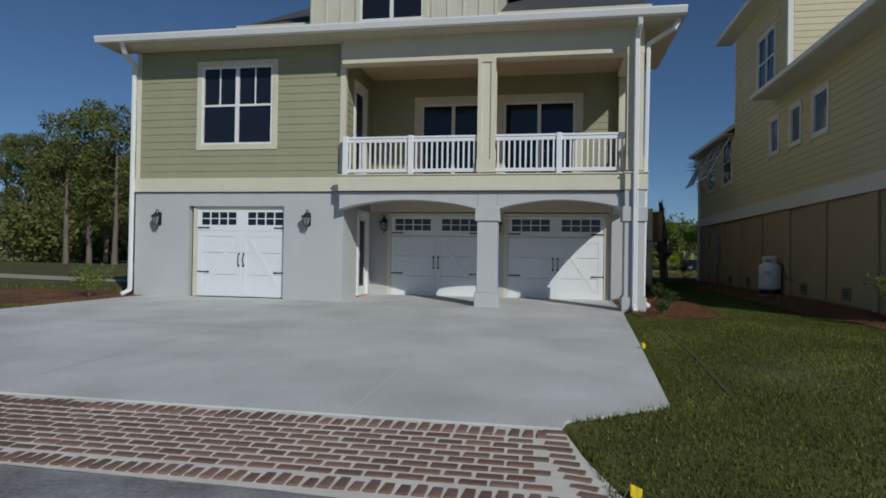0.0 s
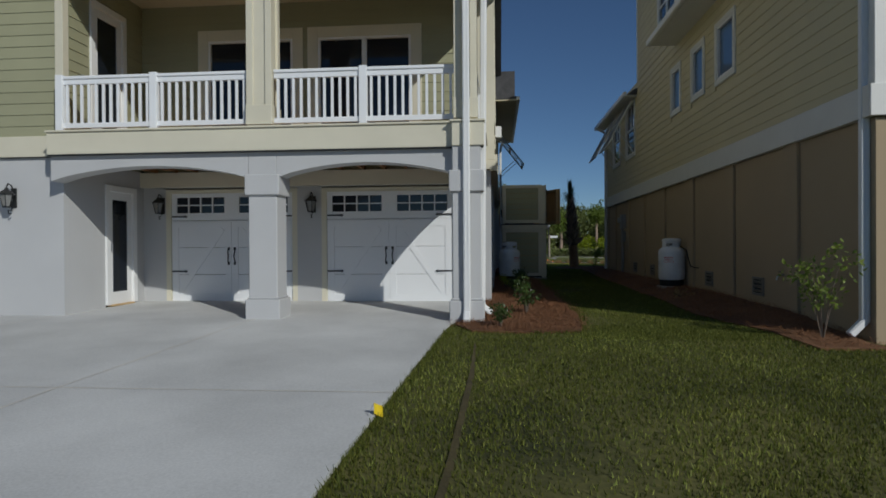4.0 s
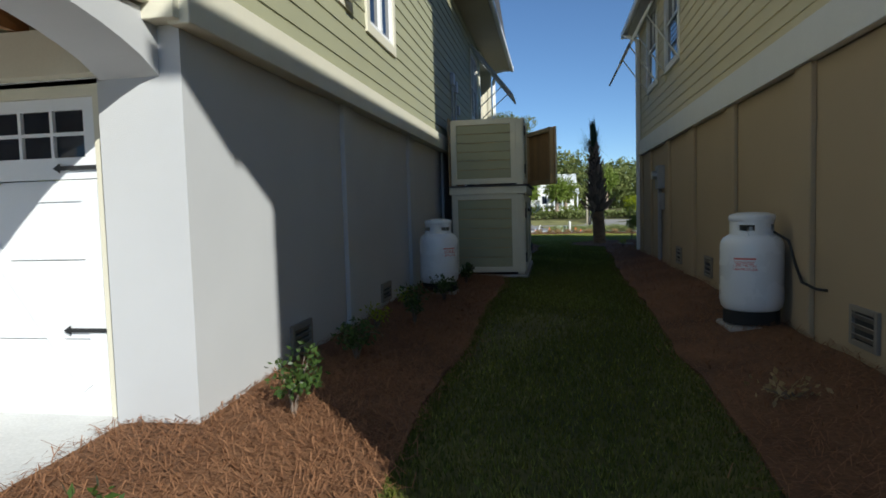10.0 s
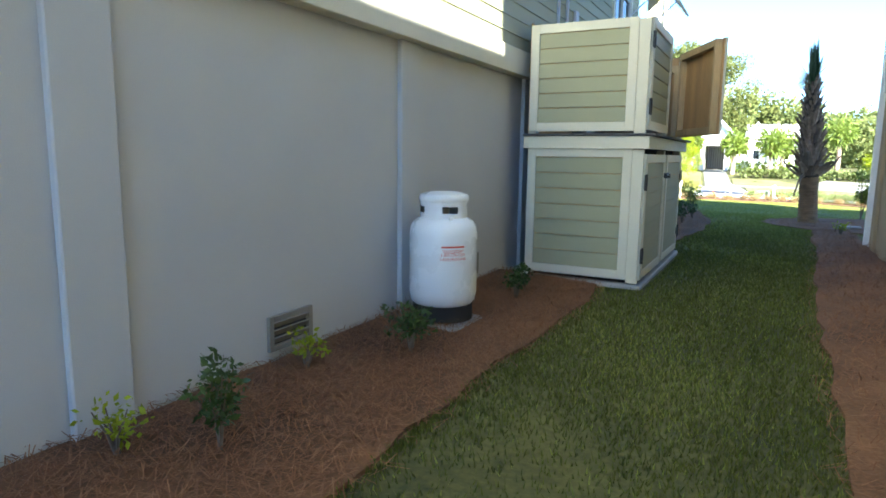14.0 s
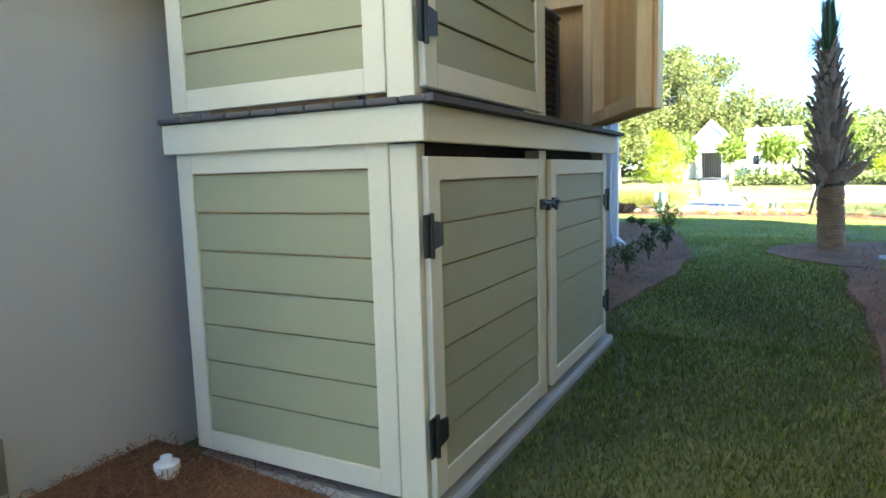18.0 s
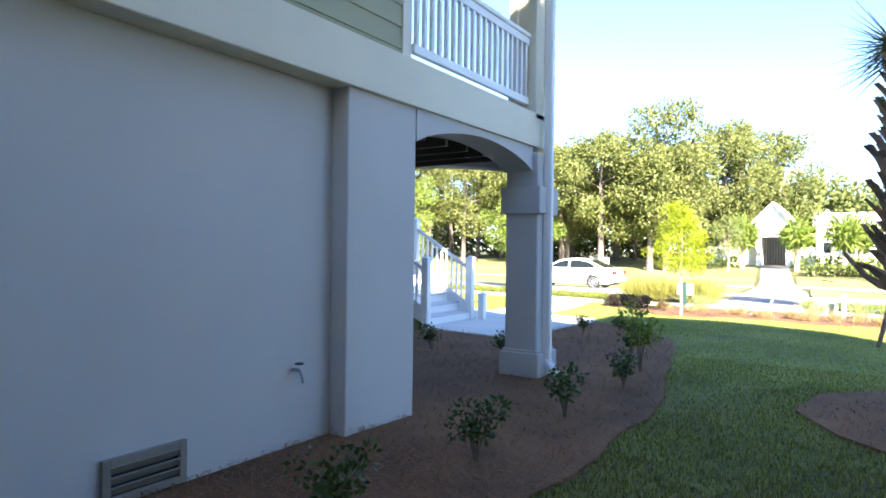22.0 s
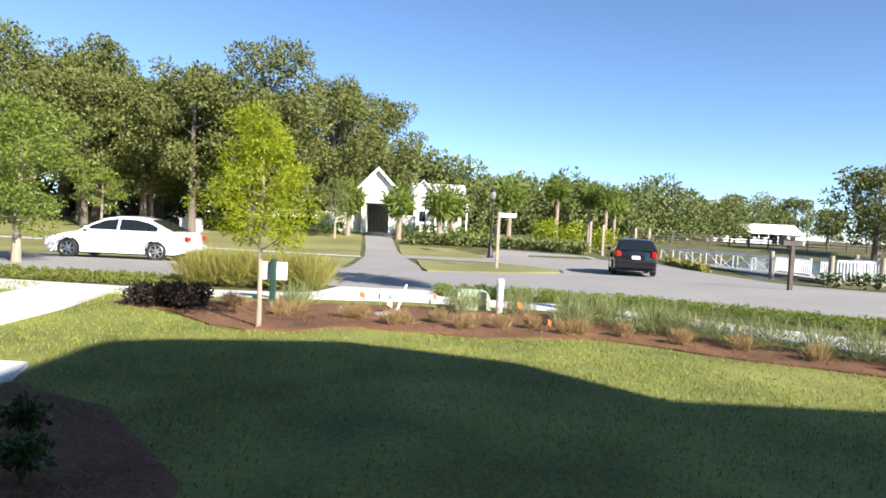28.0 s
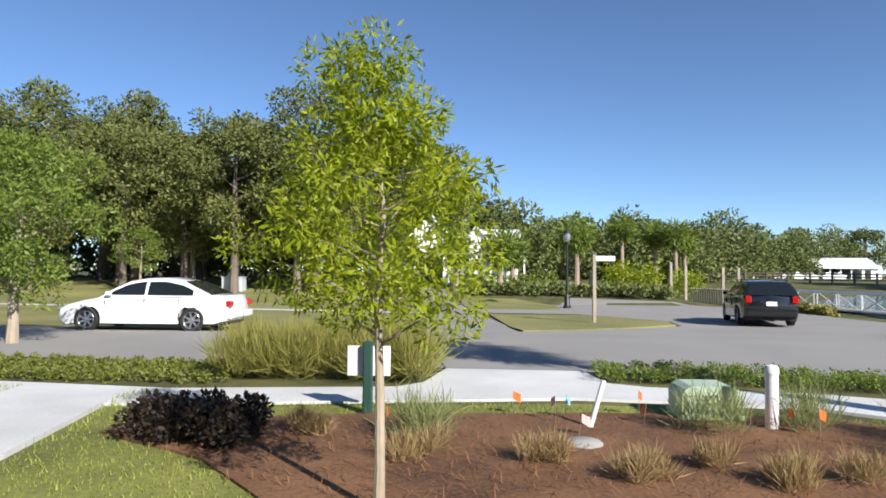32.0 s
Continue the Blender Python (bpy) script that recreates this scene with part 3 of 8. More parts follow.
def build_house_walls():
    # lower stucco storey
    w = Mesh()
    cut_wall(w, "y", F, F + 0.2, X0, XM, 0.2, BAND0, [(-8.96, -6.5, 0.2, 2.66)])
    w.box(X0, X0 + 0.2, F + 0.2, 27.5, 0.2, BAND0)
    part("front_garage_wall", w, STUCCO, house)
    w = Mesh()
    cut_wall(w, "x", XM - 0.2, XM, F + 0.2, YB, 0.2, BAND0, [(14.74, 15.66, 0.2, 2.66)])
    part("porch_side_wall", w, STUCCO, house)
    w = Mesh()
    cut_wall(w, "y", YB, YB + 0.2, XM, 1.16, 0.2, BAND0, [(-4.59, -1.97, 0.2, 2.66), (-1.5, 1.1, 0.2, 2.66)])
    part("porch_back_wall", w, STUCCO, house)
    w = Mesh()
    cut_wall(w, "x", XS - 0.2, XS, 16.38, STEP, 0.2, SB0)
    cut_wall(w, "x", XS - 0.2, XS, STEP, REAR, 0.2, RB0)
    w.box(1.16, XS + 0.02, 15.8, 16.38, 0.2, SB0)
    part("side_foundation_wall", w, STUCCO, house)
    for y0, y1 in ((18.63, 18.95), (21.59, 21.9), (24.55, 24.9), (27.4, 27.78), (30.35, REAR)):
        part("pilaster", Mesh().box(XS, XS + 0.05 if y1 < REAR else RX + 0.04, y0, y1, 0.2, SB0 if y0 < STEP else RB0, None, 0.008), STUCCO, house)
    part("rear_wall", Mesh().box(X0, XS - 0.2, REAR - 0.2, REAR, 0.2, BAND0), STUCCO, house)
    # arches of the front porch
    part("arch_beam", arch(Mesh(), "y", FP, FP + 0.33, XM, -1.89, 2.58, 2.79, BAND0), STUCCO, house)
    part("arch_beam", arch(Mesh(), "y", FP, FP + 0.33, -1.45, 1.26, 2.58, 2.79, BAND0), STUCCO, house)
    part("arch_beam", arch(Mesh(), "x", XR - 0.4, XR, 13.6, 15.8, 2.64, 2.9, BAND0), STUCCO, house)
    part("arch_beam", arch(Mesh(), "x", RX - 0.3, RX + 0.05, REAR, 33.38, 2.8, 3.0, RB0), STUCCO, house)
    part("arch_beam", arch(Mesh(), "y", PORCH - 0.4, PORCH, -2.6, RX - 0.22, 2.8, 3.0, RB0), STUCCO, house)
    part("arch_beam", arch(Mesh(), "y", PORCH - 0.4, PORCH, -7.0, -3.05, 2.8, 3.0, RB0), STUCCO, house)
    # columns with cap and base
    for x0, x1, y0, y1 in ((-1.89, -1.45, FP, FP + 0.42), (1.19, 1.6, 13.27, 13.6), (RX - 0.28, RX + 0.12, 33.38, PORCH), (-3.05, -2.6, 33.38, PORCH)):
        c = part("column", Mesh().box(x0, x1, y0, y1, 0.4, BAND0, None, 0.012), STUCCO, house)
        part("base", Mesh().box(x0 - 0.045, x1 + 0.045, y0 - 0.045, y1 + 0.045, 0.38, 0.76, None, 0.012), STUCCO, c)
        part("base_cap", Mesh().box(x0 - 0.02, x1 + 0.02, y0 - 0.02, y1 + 0.02, 0.762, 0.79, None, 0.01), STUCCO, c)
        part("cap", Mesh().box(x0 - 0.045, x1 + 0.045, y0 - 0.045, y1 + 0.045, 2.32, 2.63, None, 0.012), STUCCO, c)
    # second storey
    win_front = [(-8.79, -6.71, 4.01, 6.15)]
    w = part("front_wing_wall", cut_wall(Mesh(), "y", F + 0.02, F + 0.16, X0, XM, BAND0, 6.45, [(-8.71, -6.79, 4.09, 6.07)]), SAGE, house)
    lap_siding(w, SAGE, "y", F + 0.02, -1, X0 + 0.02, XM - 0.11, BAND1, 6.42, win_front)
    part("corner_board", Mesh().box(XM - 0.12, XM + 0.012, F - 0.012, F + 0.13, BAND1, 6.42, None, 0.004), CREAM, house)
    part("corner_board", Mesh().box(X0 - 0.012, X0 + 0.1, F - 0.012, F + 0.13, BAND1, 6.42, None, 0.004), CREAM, house)
    w = part("balcony_side_wall", cut_wall(Mesh(), "x", XM - 0.16, XM - 0.02, F + 0.16, YB, BAND0, 6.45, [(14.45, 15.35, 3.4, 5.75)]), SAGE, house)
    lap_siding(w, SAGE, "x", XM - 0.02, 1, F + 0.14, YB, 3.38, 6.2, [(14.34, 15.46, 3.3, 5.86)])
    w = part("balcony_back_wall", cut_wall(Mesh(), "y", YB, YB + 0.16, XM, 1.2, BAND0, 6.45, [(-3.8, -1.93, 3.4, 5.6), (-1.64, 0.34, 3.4, 5.6)]), SAGE, house)
    lap_siding(w, SAGE, "y", YB, -1, XM, 1.56, 3.38, 6.2, [(-3.9, -1.83, 3.3, 5.71), (-1.74, 0.44, 3.3, 5.71)])
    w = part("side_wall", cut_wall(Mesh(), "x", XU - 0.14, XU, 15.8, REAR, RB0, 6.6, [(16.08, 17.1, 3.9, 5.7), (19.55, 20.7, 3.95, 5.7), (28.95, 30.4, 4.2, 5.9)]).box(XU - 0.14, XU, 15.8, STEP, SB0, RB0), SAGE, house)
    lap_siding(w, SAGE, "x", XU, 1, 15.8, REAR - 0.1, SB1, 6.6, [(16.0, 17.2, 3.82, 5.8), (19.45, 20.8, 3.87, 5.8), (28.88, 30.48, 4.1, 6.0), (18.48, 18.93, 3.9, 4.4)])
    part("corner_board", Mesh().box(XR - 0.3, XU + 0.03, 15.66, 15.798, SB1 - 0.1, 6.6, None, 0.004), CREAM, house)
    part("corner_board", Mesh().box(XU - 0.1, XU + 0.03, REAR - 0.1, REAR + 0.02, BAND1, 6.4, None, 0.004), CREAM, house)
    part("band_return", Mesh().box(XR - 0.3, XU + 0.02, 15.66, 15.798, SB0, SB1 - 0.1, None, 0.004), CREAM, house)
    part("rear_upper_wall", Mesh().box(X0, XS - 0.15, REAR - 0.15, REAR, BAND0, 6.5), SAGE, house)
    part("far_side_wall", Mesh().box(X0, X0 + 0.15, F + 0.17, REAR - 0.16, BAND0, 6.5), SAGE, house)
    # band of trim between the storeys, with a drip edge below and above
    b = Mesh()
    b.box(X0 - 0.03, XM - 0.02, F - 0.035, F + 0.02, BAND0, BAND1, None, 0.005)
    part("band_board", b, CREAM, house)
    b = Mesh().box(XM - 0.02, XR + 0.05, FP - 0.07, FP, BAND0 - 0.02, BAND1 - 0.01, None, 0.006).box(XR, XR + 0.055, FP, 15.78, BAND0 + 0.02, BAND1 + 0.02, None, 0.006)
    part("band_board", b, CREAM, house)
    b = Mesh().box(XM - 0.03, XR + 0.08, FP - 0.1, FP, BAND1 - 0.01, BAND1 + 0.02, None, 0.006).box(XR, XR + 0.085, FP, 15.78, BAND1 + 0.02, BAND1 + 0.05, None, 0.006)
    b.box(1.16, XR + 0.085, 13.21, FP - 0.1, BAND1 - 0.01, BAND1 + 0.02, None, 0.006)
    part("deck_edge", b, CREAM, house)
    part("pier_band", Mesh().box(1.19, 1.65, 13.24, FP - 0.072, BAND0 - 0.02, BAND1 - 0.011, None, 0.006), CREAM, house)
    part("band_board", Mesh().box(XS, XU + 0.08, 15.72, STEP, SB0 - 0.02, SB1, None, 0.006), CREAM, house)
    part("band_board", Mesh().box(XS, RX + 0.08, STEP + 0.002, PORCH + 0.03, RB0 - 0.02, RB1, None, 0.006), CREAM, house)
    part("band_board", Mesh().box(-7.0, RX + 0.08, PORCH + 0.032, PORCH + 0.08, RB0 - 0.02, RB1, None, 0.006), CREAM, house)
    part("drip_edge", Mesh().box(X0, XM, F - 0.045, F - 0.002, BAND0 - 0.014, BAND0 - 0.002).box(XM, XR + 0.06, FP - 0.08, FP - 0.002, BAND0 - 0.036, BAND0 - 0.022), BLACKIRON, house)
    # garage ceiling with its joists, balcony floor and ceiling
    part("balcony_floor", Mesh().box(XM, XR - 0.02, FP + 0.02, YB, 3.2, 3.3), PLYWOOD, house)
    for k in range(16):
        x = XM + 0.25 + 0.41 * k
        part("joist", Mesh().box(x, x + 0.04, FP + 0.34, YB, 2.99, 3.2), JOIST, house)
    part("ledger_beam", Mesh().box(XM, 1.2, YB - 0.12, YB, 2.7, 2.98), CREAM, house)
    part("rear_porch_floor", Mesh().box(-7.0, RX, REAR, PORCH - 0.02, 3.12, 3.4), DECKGREY, house)
    # extra near-black sheet and joists cover the deck's grey underside
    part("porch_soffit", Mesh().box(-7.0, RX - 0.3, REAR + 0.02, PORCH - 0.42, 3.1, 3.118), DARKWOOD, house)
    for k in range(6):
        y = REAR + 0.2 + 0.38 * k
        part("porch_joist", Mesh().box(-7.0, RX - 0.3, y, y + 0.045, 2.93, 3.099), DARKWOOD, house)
    part("garage_floor", Mesh().box(X0 + 0.2, XR - 0.2, YB + 0.2, REAR - 0.2, 0.3, 0.46), PAD, house)
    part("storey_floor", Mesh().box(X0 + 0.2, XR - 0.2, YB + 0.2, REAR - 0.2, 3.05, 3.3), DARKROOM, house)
    part("storey_ceiling", Mesh().box(X0 + 0.2, XR - 0.2, F + 0.2, REAR - 0.2, 6.46, 6.56), CREAM, house)
    # upper columns and beam
    for x0, x1, y0, y1 in ((-1.92, -1.53, FP + 0.02, FP + 0.4), (1.22, 1.552, 13.31, 13.64), (RX - 0.27, RX + 0.07, 33.4, PORCH - 0.02)):
        top = 5.96 if y0 < 20 else 6.3
        c = part("balcony_column", Mesh().box(x0 + 0.03, x1 - 0.03, y0 + 0.03, y1 - 0.03, BAND1 + 0.05, top, None, 0.006), CREAM, house)
        t = Mesh()
        for a, b in ((x0, x0 + 0.1), (x1 - 0.1, x1)):
            for p, q in ((y0, y0 + 0.1), (y1 - 0.1, y1)):
                t.box(a, b, p, q, BAND1 + 0.06, top, None, 0.004)
        t.box(x0 - 0.01, x1 + 0.01, y0 - 0.01, y1 + 0.01, BAND1 + 0.055, BAND1 + 0.35, None, 0.006).box(x0 - 0.005, x1 + 0.005, y0 - 0.005, y1 + 0.005, top - 0.16, top + 0.001, None, 0.004)
        part("casing", t, CREAM, c)
    part("porch_beam", Mesh().box(XM, XR, FP + 0.02, FP + 0.36, 5.88, 6.44, None, 0.006), CREAM, house)
    part("porch_beam", Mesh().box(XR - 0.36, XR - 0.004, FP + 0.362, 15.46, 5.95, 6.46, None, 0.006), CREAM, house)
    part("balcony_ceiling", Mesh().box(XM, XR - 0.36, FP + 0.36, YB, 6.2, 6.26), SOFFIT, house)
    part("rear_porch_beam", Mesh().box(-7, RX, 33.45, PORCH, 6.3, 6.5).box(RX - 0.3, RX, REAR + 0.02, 33.45, 6.3, 6.5), CREAM, house)


build_house_walls()


def garage_door(x0, x1, y, z0, z1):
    """A white carriage-style sectional door: four sections, small panes above, braces, strap hinges and pulls."""
    w, n = x1 - x0, 4
    h = (z1 - z0) / n
    jamb = cut_wall(Mesh(), "y", y - 0.03, y + 0.1, x0 - 0.1, x1 + 0.1, z0, z1 + 0.1, [(x0, x1, z0, z1)])
    door = part("garage_door", jamb, CREAM, house, "cream jamb round a white carriage-style garage door")
    half = w / 2
    pane_rows = []
    for s in range(n):
        za, zb = z0 + s * h + 0.003, z0 + (s + 1) * h - 0.003
        sec = Mesh()
        if s == n - 1:
            wins = [(x0 + 0.1, x0 + half - 0.147), (x0 + half + 0.147, x1 - 0.1)]
            pz0, pz1 = za + 0.14, zb - 0.075
            cut_wall(sec, "y", y, y + 0.05, x0, x1, za, zb, [(a, b, pz0, pz1) for a, b in wins])
            pane_rows = [(a, b, pz0, pz1) for a, b in wins]
        else:
            sec.box(x0, x1, y, y + 0.05, za, zb, None, 0.004)
        part("section", sec, GDOOR, door)
    for a, b, c, d in pane_rows:
        part("pane", Mesh().box(a, b, y + 0.03, y + 0.036, c, d), GLASS, door)
        for k in range(1, 4):
            x = a + (b - a) * k / 4
            part("muntin", Mesh().box(x - 0.011, x + 0.011, y + 0.002, y + 0.03, c, d), GDOOR, door)
        part("muntin", Mesh().box(a, b, y + 0.004, y + 0.028, (c + d) / 2 - 0.011, (c + d) / 2 + 0.011), GDOOR, door)
    # overlay frame and diagonal braces on the lower three sections
    zt = z0 + 3 * h - 0.02
    for a, b in ((x0 + 0.02, x0 + half - 0.01), (x0 + half + 0.01, x1 - 0.02)):
        part("overlay_frame", cut_wall(Mesh(), "y", y - 0.011, y - 0.0005, a, b, z0 + 0.02, zt, [(a + 0.12, b - 0.12, z0 + 0.14, zt - 0.12)]), GDOOR, door)
    for s in (-1, 1):
        xa, xb = x0 + half + s * 0.18, x0 + half + s * (half - 0.18)
        dirv = Vector((xb - xa, 0, (z0 + 0.2) - (zt - 0.15)))
        m = Matrix.Translation((xa, y - 0.005, zt - 0.15)) @ Matrix.Rotation(-math.atan2(dirv.z, dirv.x), 4, "Y")
        part("diagonal_brace", Mesh().box(0, dirv.length, -0.005, 0.004, -0.05, 0.05, m), GDOOR, door)
    for a, s in ((x0 + 0.01, 1), (x1 - 0.01, -1)):
        for z in (z0 + 0.28 * (z1 - z0), z0 + 0.785 * (z1 - z0)):
            b = a + s * 0.27
            m = Mesh().box(min(a, b), max(a, b), y - 0.022, y - 0.011, z - 0.014, z + 0.014, None, 0.003)
            m.prism([(b, z - 0.03), (b + s * 0.05, z), (b, z + 0.03)], y - 0.02, y - 0.011)
            part("strap_hinge", m, BLACKIRON, door)
    for s in (-1, 1):
        x = x0 + half + s * 0.06
        zc = z0 + 0.42 * (z1 - z0)
        pts = [(x, y - 0.015, zc - 0.14), (x + 0.012 * s, y - 0.035, zc - 0.1), (x - 0.006 * s, y - 0.05, zc), (x + 0.012 * s, y - 0.035, zc + 0.1), (x, y - 0.015, zc + 0.14)]
        m = Mesh().tube(pts, [0.012, 0.01, 0.012, 0.01, 0.012], 6)
        m.box(x - 0.022, x + 0.022, y - 0.018, y - 0.008, zc + 0.11, zc + 0.17, None, 0.004).box(x - 0.022, x + 0.022, y - 0.018, y - 0.008, zc - 0.17, zc - 0.11, None, 0.004)
        part("pull_handle", m, BLACKIRON, door, smooth=True)
    part("bottom_seal", Mesh().box(x0, x1, y + 0.005, y + 0.045, z0 - 0.03, z0 + 0.004), RUBBER, door)


garage_door(-8.77, -6.46, F + 0.1, 0.49, 2.6)
garage_door(-4.49, -2.07, YB + 0.03, 0.49, 2.59)
garage_door(-1.4, 1.0, YB + 0.03, 0.49, 2.59)


def house_door(axis, at, sign, u0, u1, z0, z1, glazed=True, name="door"):
    w = place(axis, at, sign)
    a, b = (u0, u1) if (axis == "y" and sign < 0) or (axis == "x" and sign > 0) else (-u1, -u0)
    t = Mesh()
    for q in ((a - 0.11, a, z0, z1 + 0.11), (b, b + 0.11, z0, z1 + 0.11), (a, b, z1, z1 + 0.11)):
        t.box(q[0], q[1], -0.035, 0.05, q[2], q[3], w, 0.004)
    top = part(name, t, WHITE, house)
    leaf = Mesh()
    for q in ((a, a + 0.12, z0, z1), (b - 0.12, b, z0, z1), (a + 0.12, b - 0.12, z1 - 0.14, z1), (a + 0.12, b - 0.12, z0, z0 + 0.22)):
        leaf.box(q[0], q[1], 0.01, 0.055, q[2], q[3], w)
    part("leaf", leaf, WHITE, top)
    part("pane", Mesh().box(a + 0.12, b - 0.12, 0.03, 0.036, z0 + 0.22, z1 - 0.14, w), GLASS, top)
    part("door_knob", Mesh().box(a + 0.04, a + 0.08, -0.03, 0.01, z0 + 0.95, z0 + 1.1, w, 0.01), STEEL, top)
    part("threshold", Mesh().box(a, b, -0.05, 0.05, z0 - 0.03, z0, w, 0.005), PINEWOOD, top)
    return top


house_door("x", XM, 1, 14.85, 15.55, 0.53, 2.55)
house_door("x", XM - 0.02, 1, 14.5, 15.3, 3.42, 5.7)
window(house, "y", F + 0.02, -1, -8.79, -6.71, 4.01, 6.15, 2, 1, 0.13)
window(house, "x", XU + 0.005, 1, 16.0, 17.2, 3.82, 5.8, 1, 1, 0.12)
window(house, "x", XU + 0.005, 1, 19.45, 20.8, 3.87, 5.8, 2, 1, 0.12)
window(house, "x", XU + 0.005, 1, 28.88, 30.48, 4.1, 6.0, 2, 1, 0.12)
for a, b in ((-3.9, -1.83), (-1.74, 0.44)):
    window(house, "y", YB, -1, a, b, 3.36, 5.71, 2, 0, 0.2, sash=False, name="sliding_door")


def railing(ends, axis, at, z0, z1, posts=(), bal=0.117, mat_=VINYL, owner=None, name="railing"):
    """Straight railing from ends[0] to ends[1] along the other axis; posts at the given places."""
    a, b = ends
    bx = (lambda u0, u1, v0, v1, c, d: (u0, u1, at + v0, at + v1, c, d)) if axis == "y" else (lambda u0, u1, v0, v1, c, d: (at + v0, at + v1, u0, u1, c, d))
    top = part(name, Mesh().box(*bx(a, b, -0.045, 0.045, z1 - 0.05, z1), None, 0.008).box(*bx(a, b, -0.025, 0.025, z1 - 0.13, z1 - 0.05), None, 0.004), mat_, owner or house)
    part("bottom_rail", Mesh().box(*bx(a, b, -0.025, 0.025, z0, z0 + 0.08), None, 0.005), mat_, top)
    n = max(2, round((b - a) / bal))
    me = Mesh().box(-0.019, 0.019, -0.019, 0.019, z0 + 0.08, z1 - 0.13, None, 0.003).data("baluster", mat_)
    for k in range(n):
        u = a + (b - a) * (k + 0.5) / n
        if any(abs(u - p) < 0.075 for p in posts):
            continue
        piece("baluster", me, top, Matrix.Translation((u, at, 0) if axis == "y" else (at, u, 0)))
    for p in posts:
        part("post", Mesh().box(*bx(p - 0.06, p + 0.06, -0.06, 0.06, z0 - 0.09, z1 + 0.02), None, 0.006), mat_, top)
    return top


railing((XM + 0.02, -1.93), "y", FP + 0.12, 3.41, 4.22, (XM + 0.09, -3.42))
railing((-1.52, 1.22), "y", FP + 0.12, 3.41, 4.22, (-0.15,))
railing((13.66, 15.7), "x", XR - 0.09, 3.47, 4.31, (15.6,))
railing((REAR + 0.04, 33.4), "x", RX - 0.04, 3.55, 4.35)


def roofs():
    # front eave: shed roof with soffit, gutter
    r = Mesh()
    r.prism([(12.98, 6.5), (16.6, 7.55), (16.6, 7.65), (12.94, 6.6)], X0 - 0.5, 2.28, "x")
    part("porch_roof", r, SHINGLE, house)
    part("soffit", Mesh().box(X0 - 0.5, 2.28, 13.0, F - 0.002, 6.43, 6.46).box(XR + 0.002, 2.28, F, 16.6, 6.43, 6.46), SOFFIT, house)
    g = Mesh().prism([(12.84, 6.44), (12.99, 6.44), (12.99, 6.58), (12.8, 6.58), (12.8, 6.55)], X0 - 0.52, 2.3, "x")
    part("gutter", g, WHITE, house)
    part("rake_board", Mesh().prism([(12.98, 6.44), (16.6, 6.44), (16.6, 7.66), (12.98, 6.61)], 2.28, 2.31, "x"), CREAM, house)
    # third storey: gable with its ridge along x
    w = Mesh()
    w.prism([(16.2, 6.5), (27.55, 6.5), (27.55, 7.8), (21.9, 10.6), (16.2, 7.8)], XU - 0.15, XU, "x")
    w.prism([(16.2, 6.5), (27.55, 6.5), (27.55, 7.8), (21.9, 10.6), (16.2, 7.8)], -8.4, -8.25, "x")
    w.box(-8.25, XU - 0.15, 16.2, 16.35, 6.6, 7.8)
    w.box(-8.25, XU - 0.15, 27.4, 27.55, 6.6, 7.8)
    up = part("third_storey_wall", w, BATTEN, house)
    for k in range(28):
        y = 16.3 + 0.405 * k
        top = 7.8 + 2.8 * (1 - abs(y - 21.9) / 5.68)
        part("batten", Mesh().box(XU, XU + 0.02, y, y + 0.05, 6.75, top - 0.05), BATTEN, up)
    part("frieze_board", Mesh().box(XU, XU + 0.03, 15.62, 27.55, 6.6, 6.76, None, 0.004), CREAM, house)
    r = Mesh()
    for y0, y1, z0, z1 in ((15.5, 21.9, 7.5, 10.75), (28.25, 21.9, 7.5, 10.75)):
        r.prism([(y0, z0), (y1, z1), (y1, z1 + 0.14), (y0, z0 + 0.14)], -8.75, 2.0, "x")
    part("main_roof", r, SHINGLE, house)
    for y in (15.4, 28.25):
        part("eave_board", Mesh().box(-8.75, 2.0, y, y + 0.1, 7.46, 7.66, None, 0.01), CREAM, house)
    # front dormer
    d = Mesh()
    cut_wall(d, "y", 15.05, 15.2, -6.5, -1.68, 6.9, 9.6, [(-5.15, -3.5, 7.46, 9.2)])
    d.prism([(-6.5, 9.6), (-1.68, 9.6), (-4.09, 11.1)], 15.05, 15.2)
    d.box(-6.5, -6.35, 15.2, 20, 6.9, 9.6).box(-1.83, -1.68, 15.2, 20, 6.9, 9.6)
    dm = part("dormer", d, BATTEN, house)
    for k in range(13):
        x = -6.48 + 0.395 * k
        lo = 9.25 if -5.27 < x + 0.02 < -3.4 else 6.95
        part("batten", Mesh().box(x, x + 0.05, 15.03, 15.05, lo, 9.6 + 0.5 * (1 - abs(x + 4.09) / 2.4)), BATTEN, dm)
    part("dormer_roof", Mesh().prism([(-6.95, 9.35), (-4.09, 11.1), (-1.23, 9.35), (-1.23, 9.5), (-4.09, 11.25), (-6.95, 9.5)], 14.6, 21, "y"), SHINGLE, house)
    window(house, "y", 15.05, -1, -5.27, -3.4, 7.34, 9.3, 2, 1, 0.12)
    # rear lower roof with its side eave
    r = Mesh()
    r.box(XU + 0.002, 2.5, 25.58, REAR - 3.62, 6.51, 6.6)
    r.prism([(REAR - 3.6, 6.55), (PORCH + 0.55, 6.55), (PORCH + 0.55, 6.62), (REAR - 3.6, 8.0)], X0, 2.5, "x")
    part("rear_roof", r, SHINGLE, house)
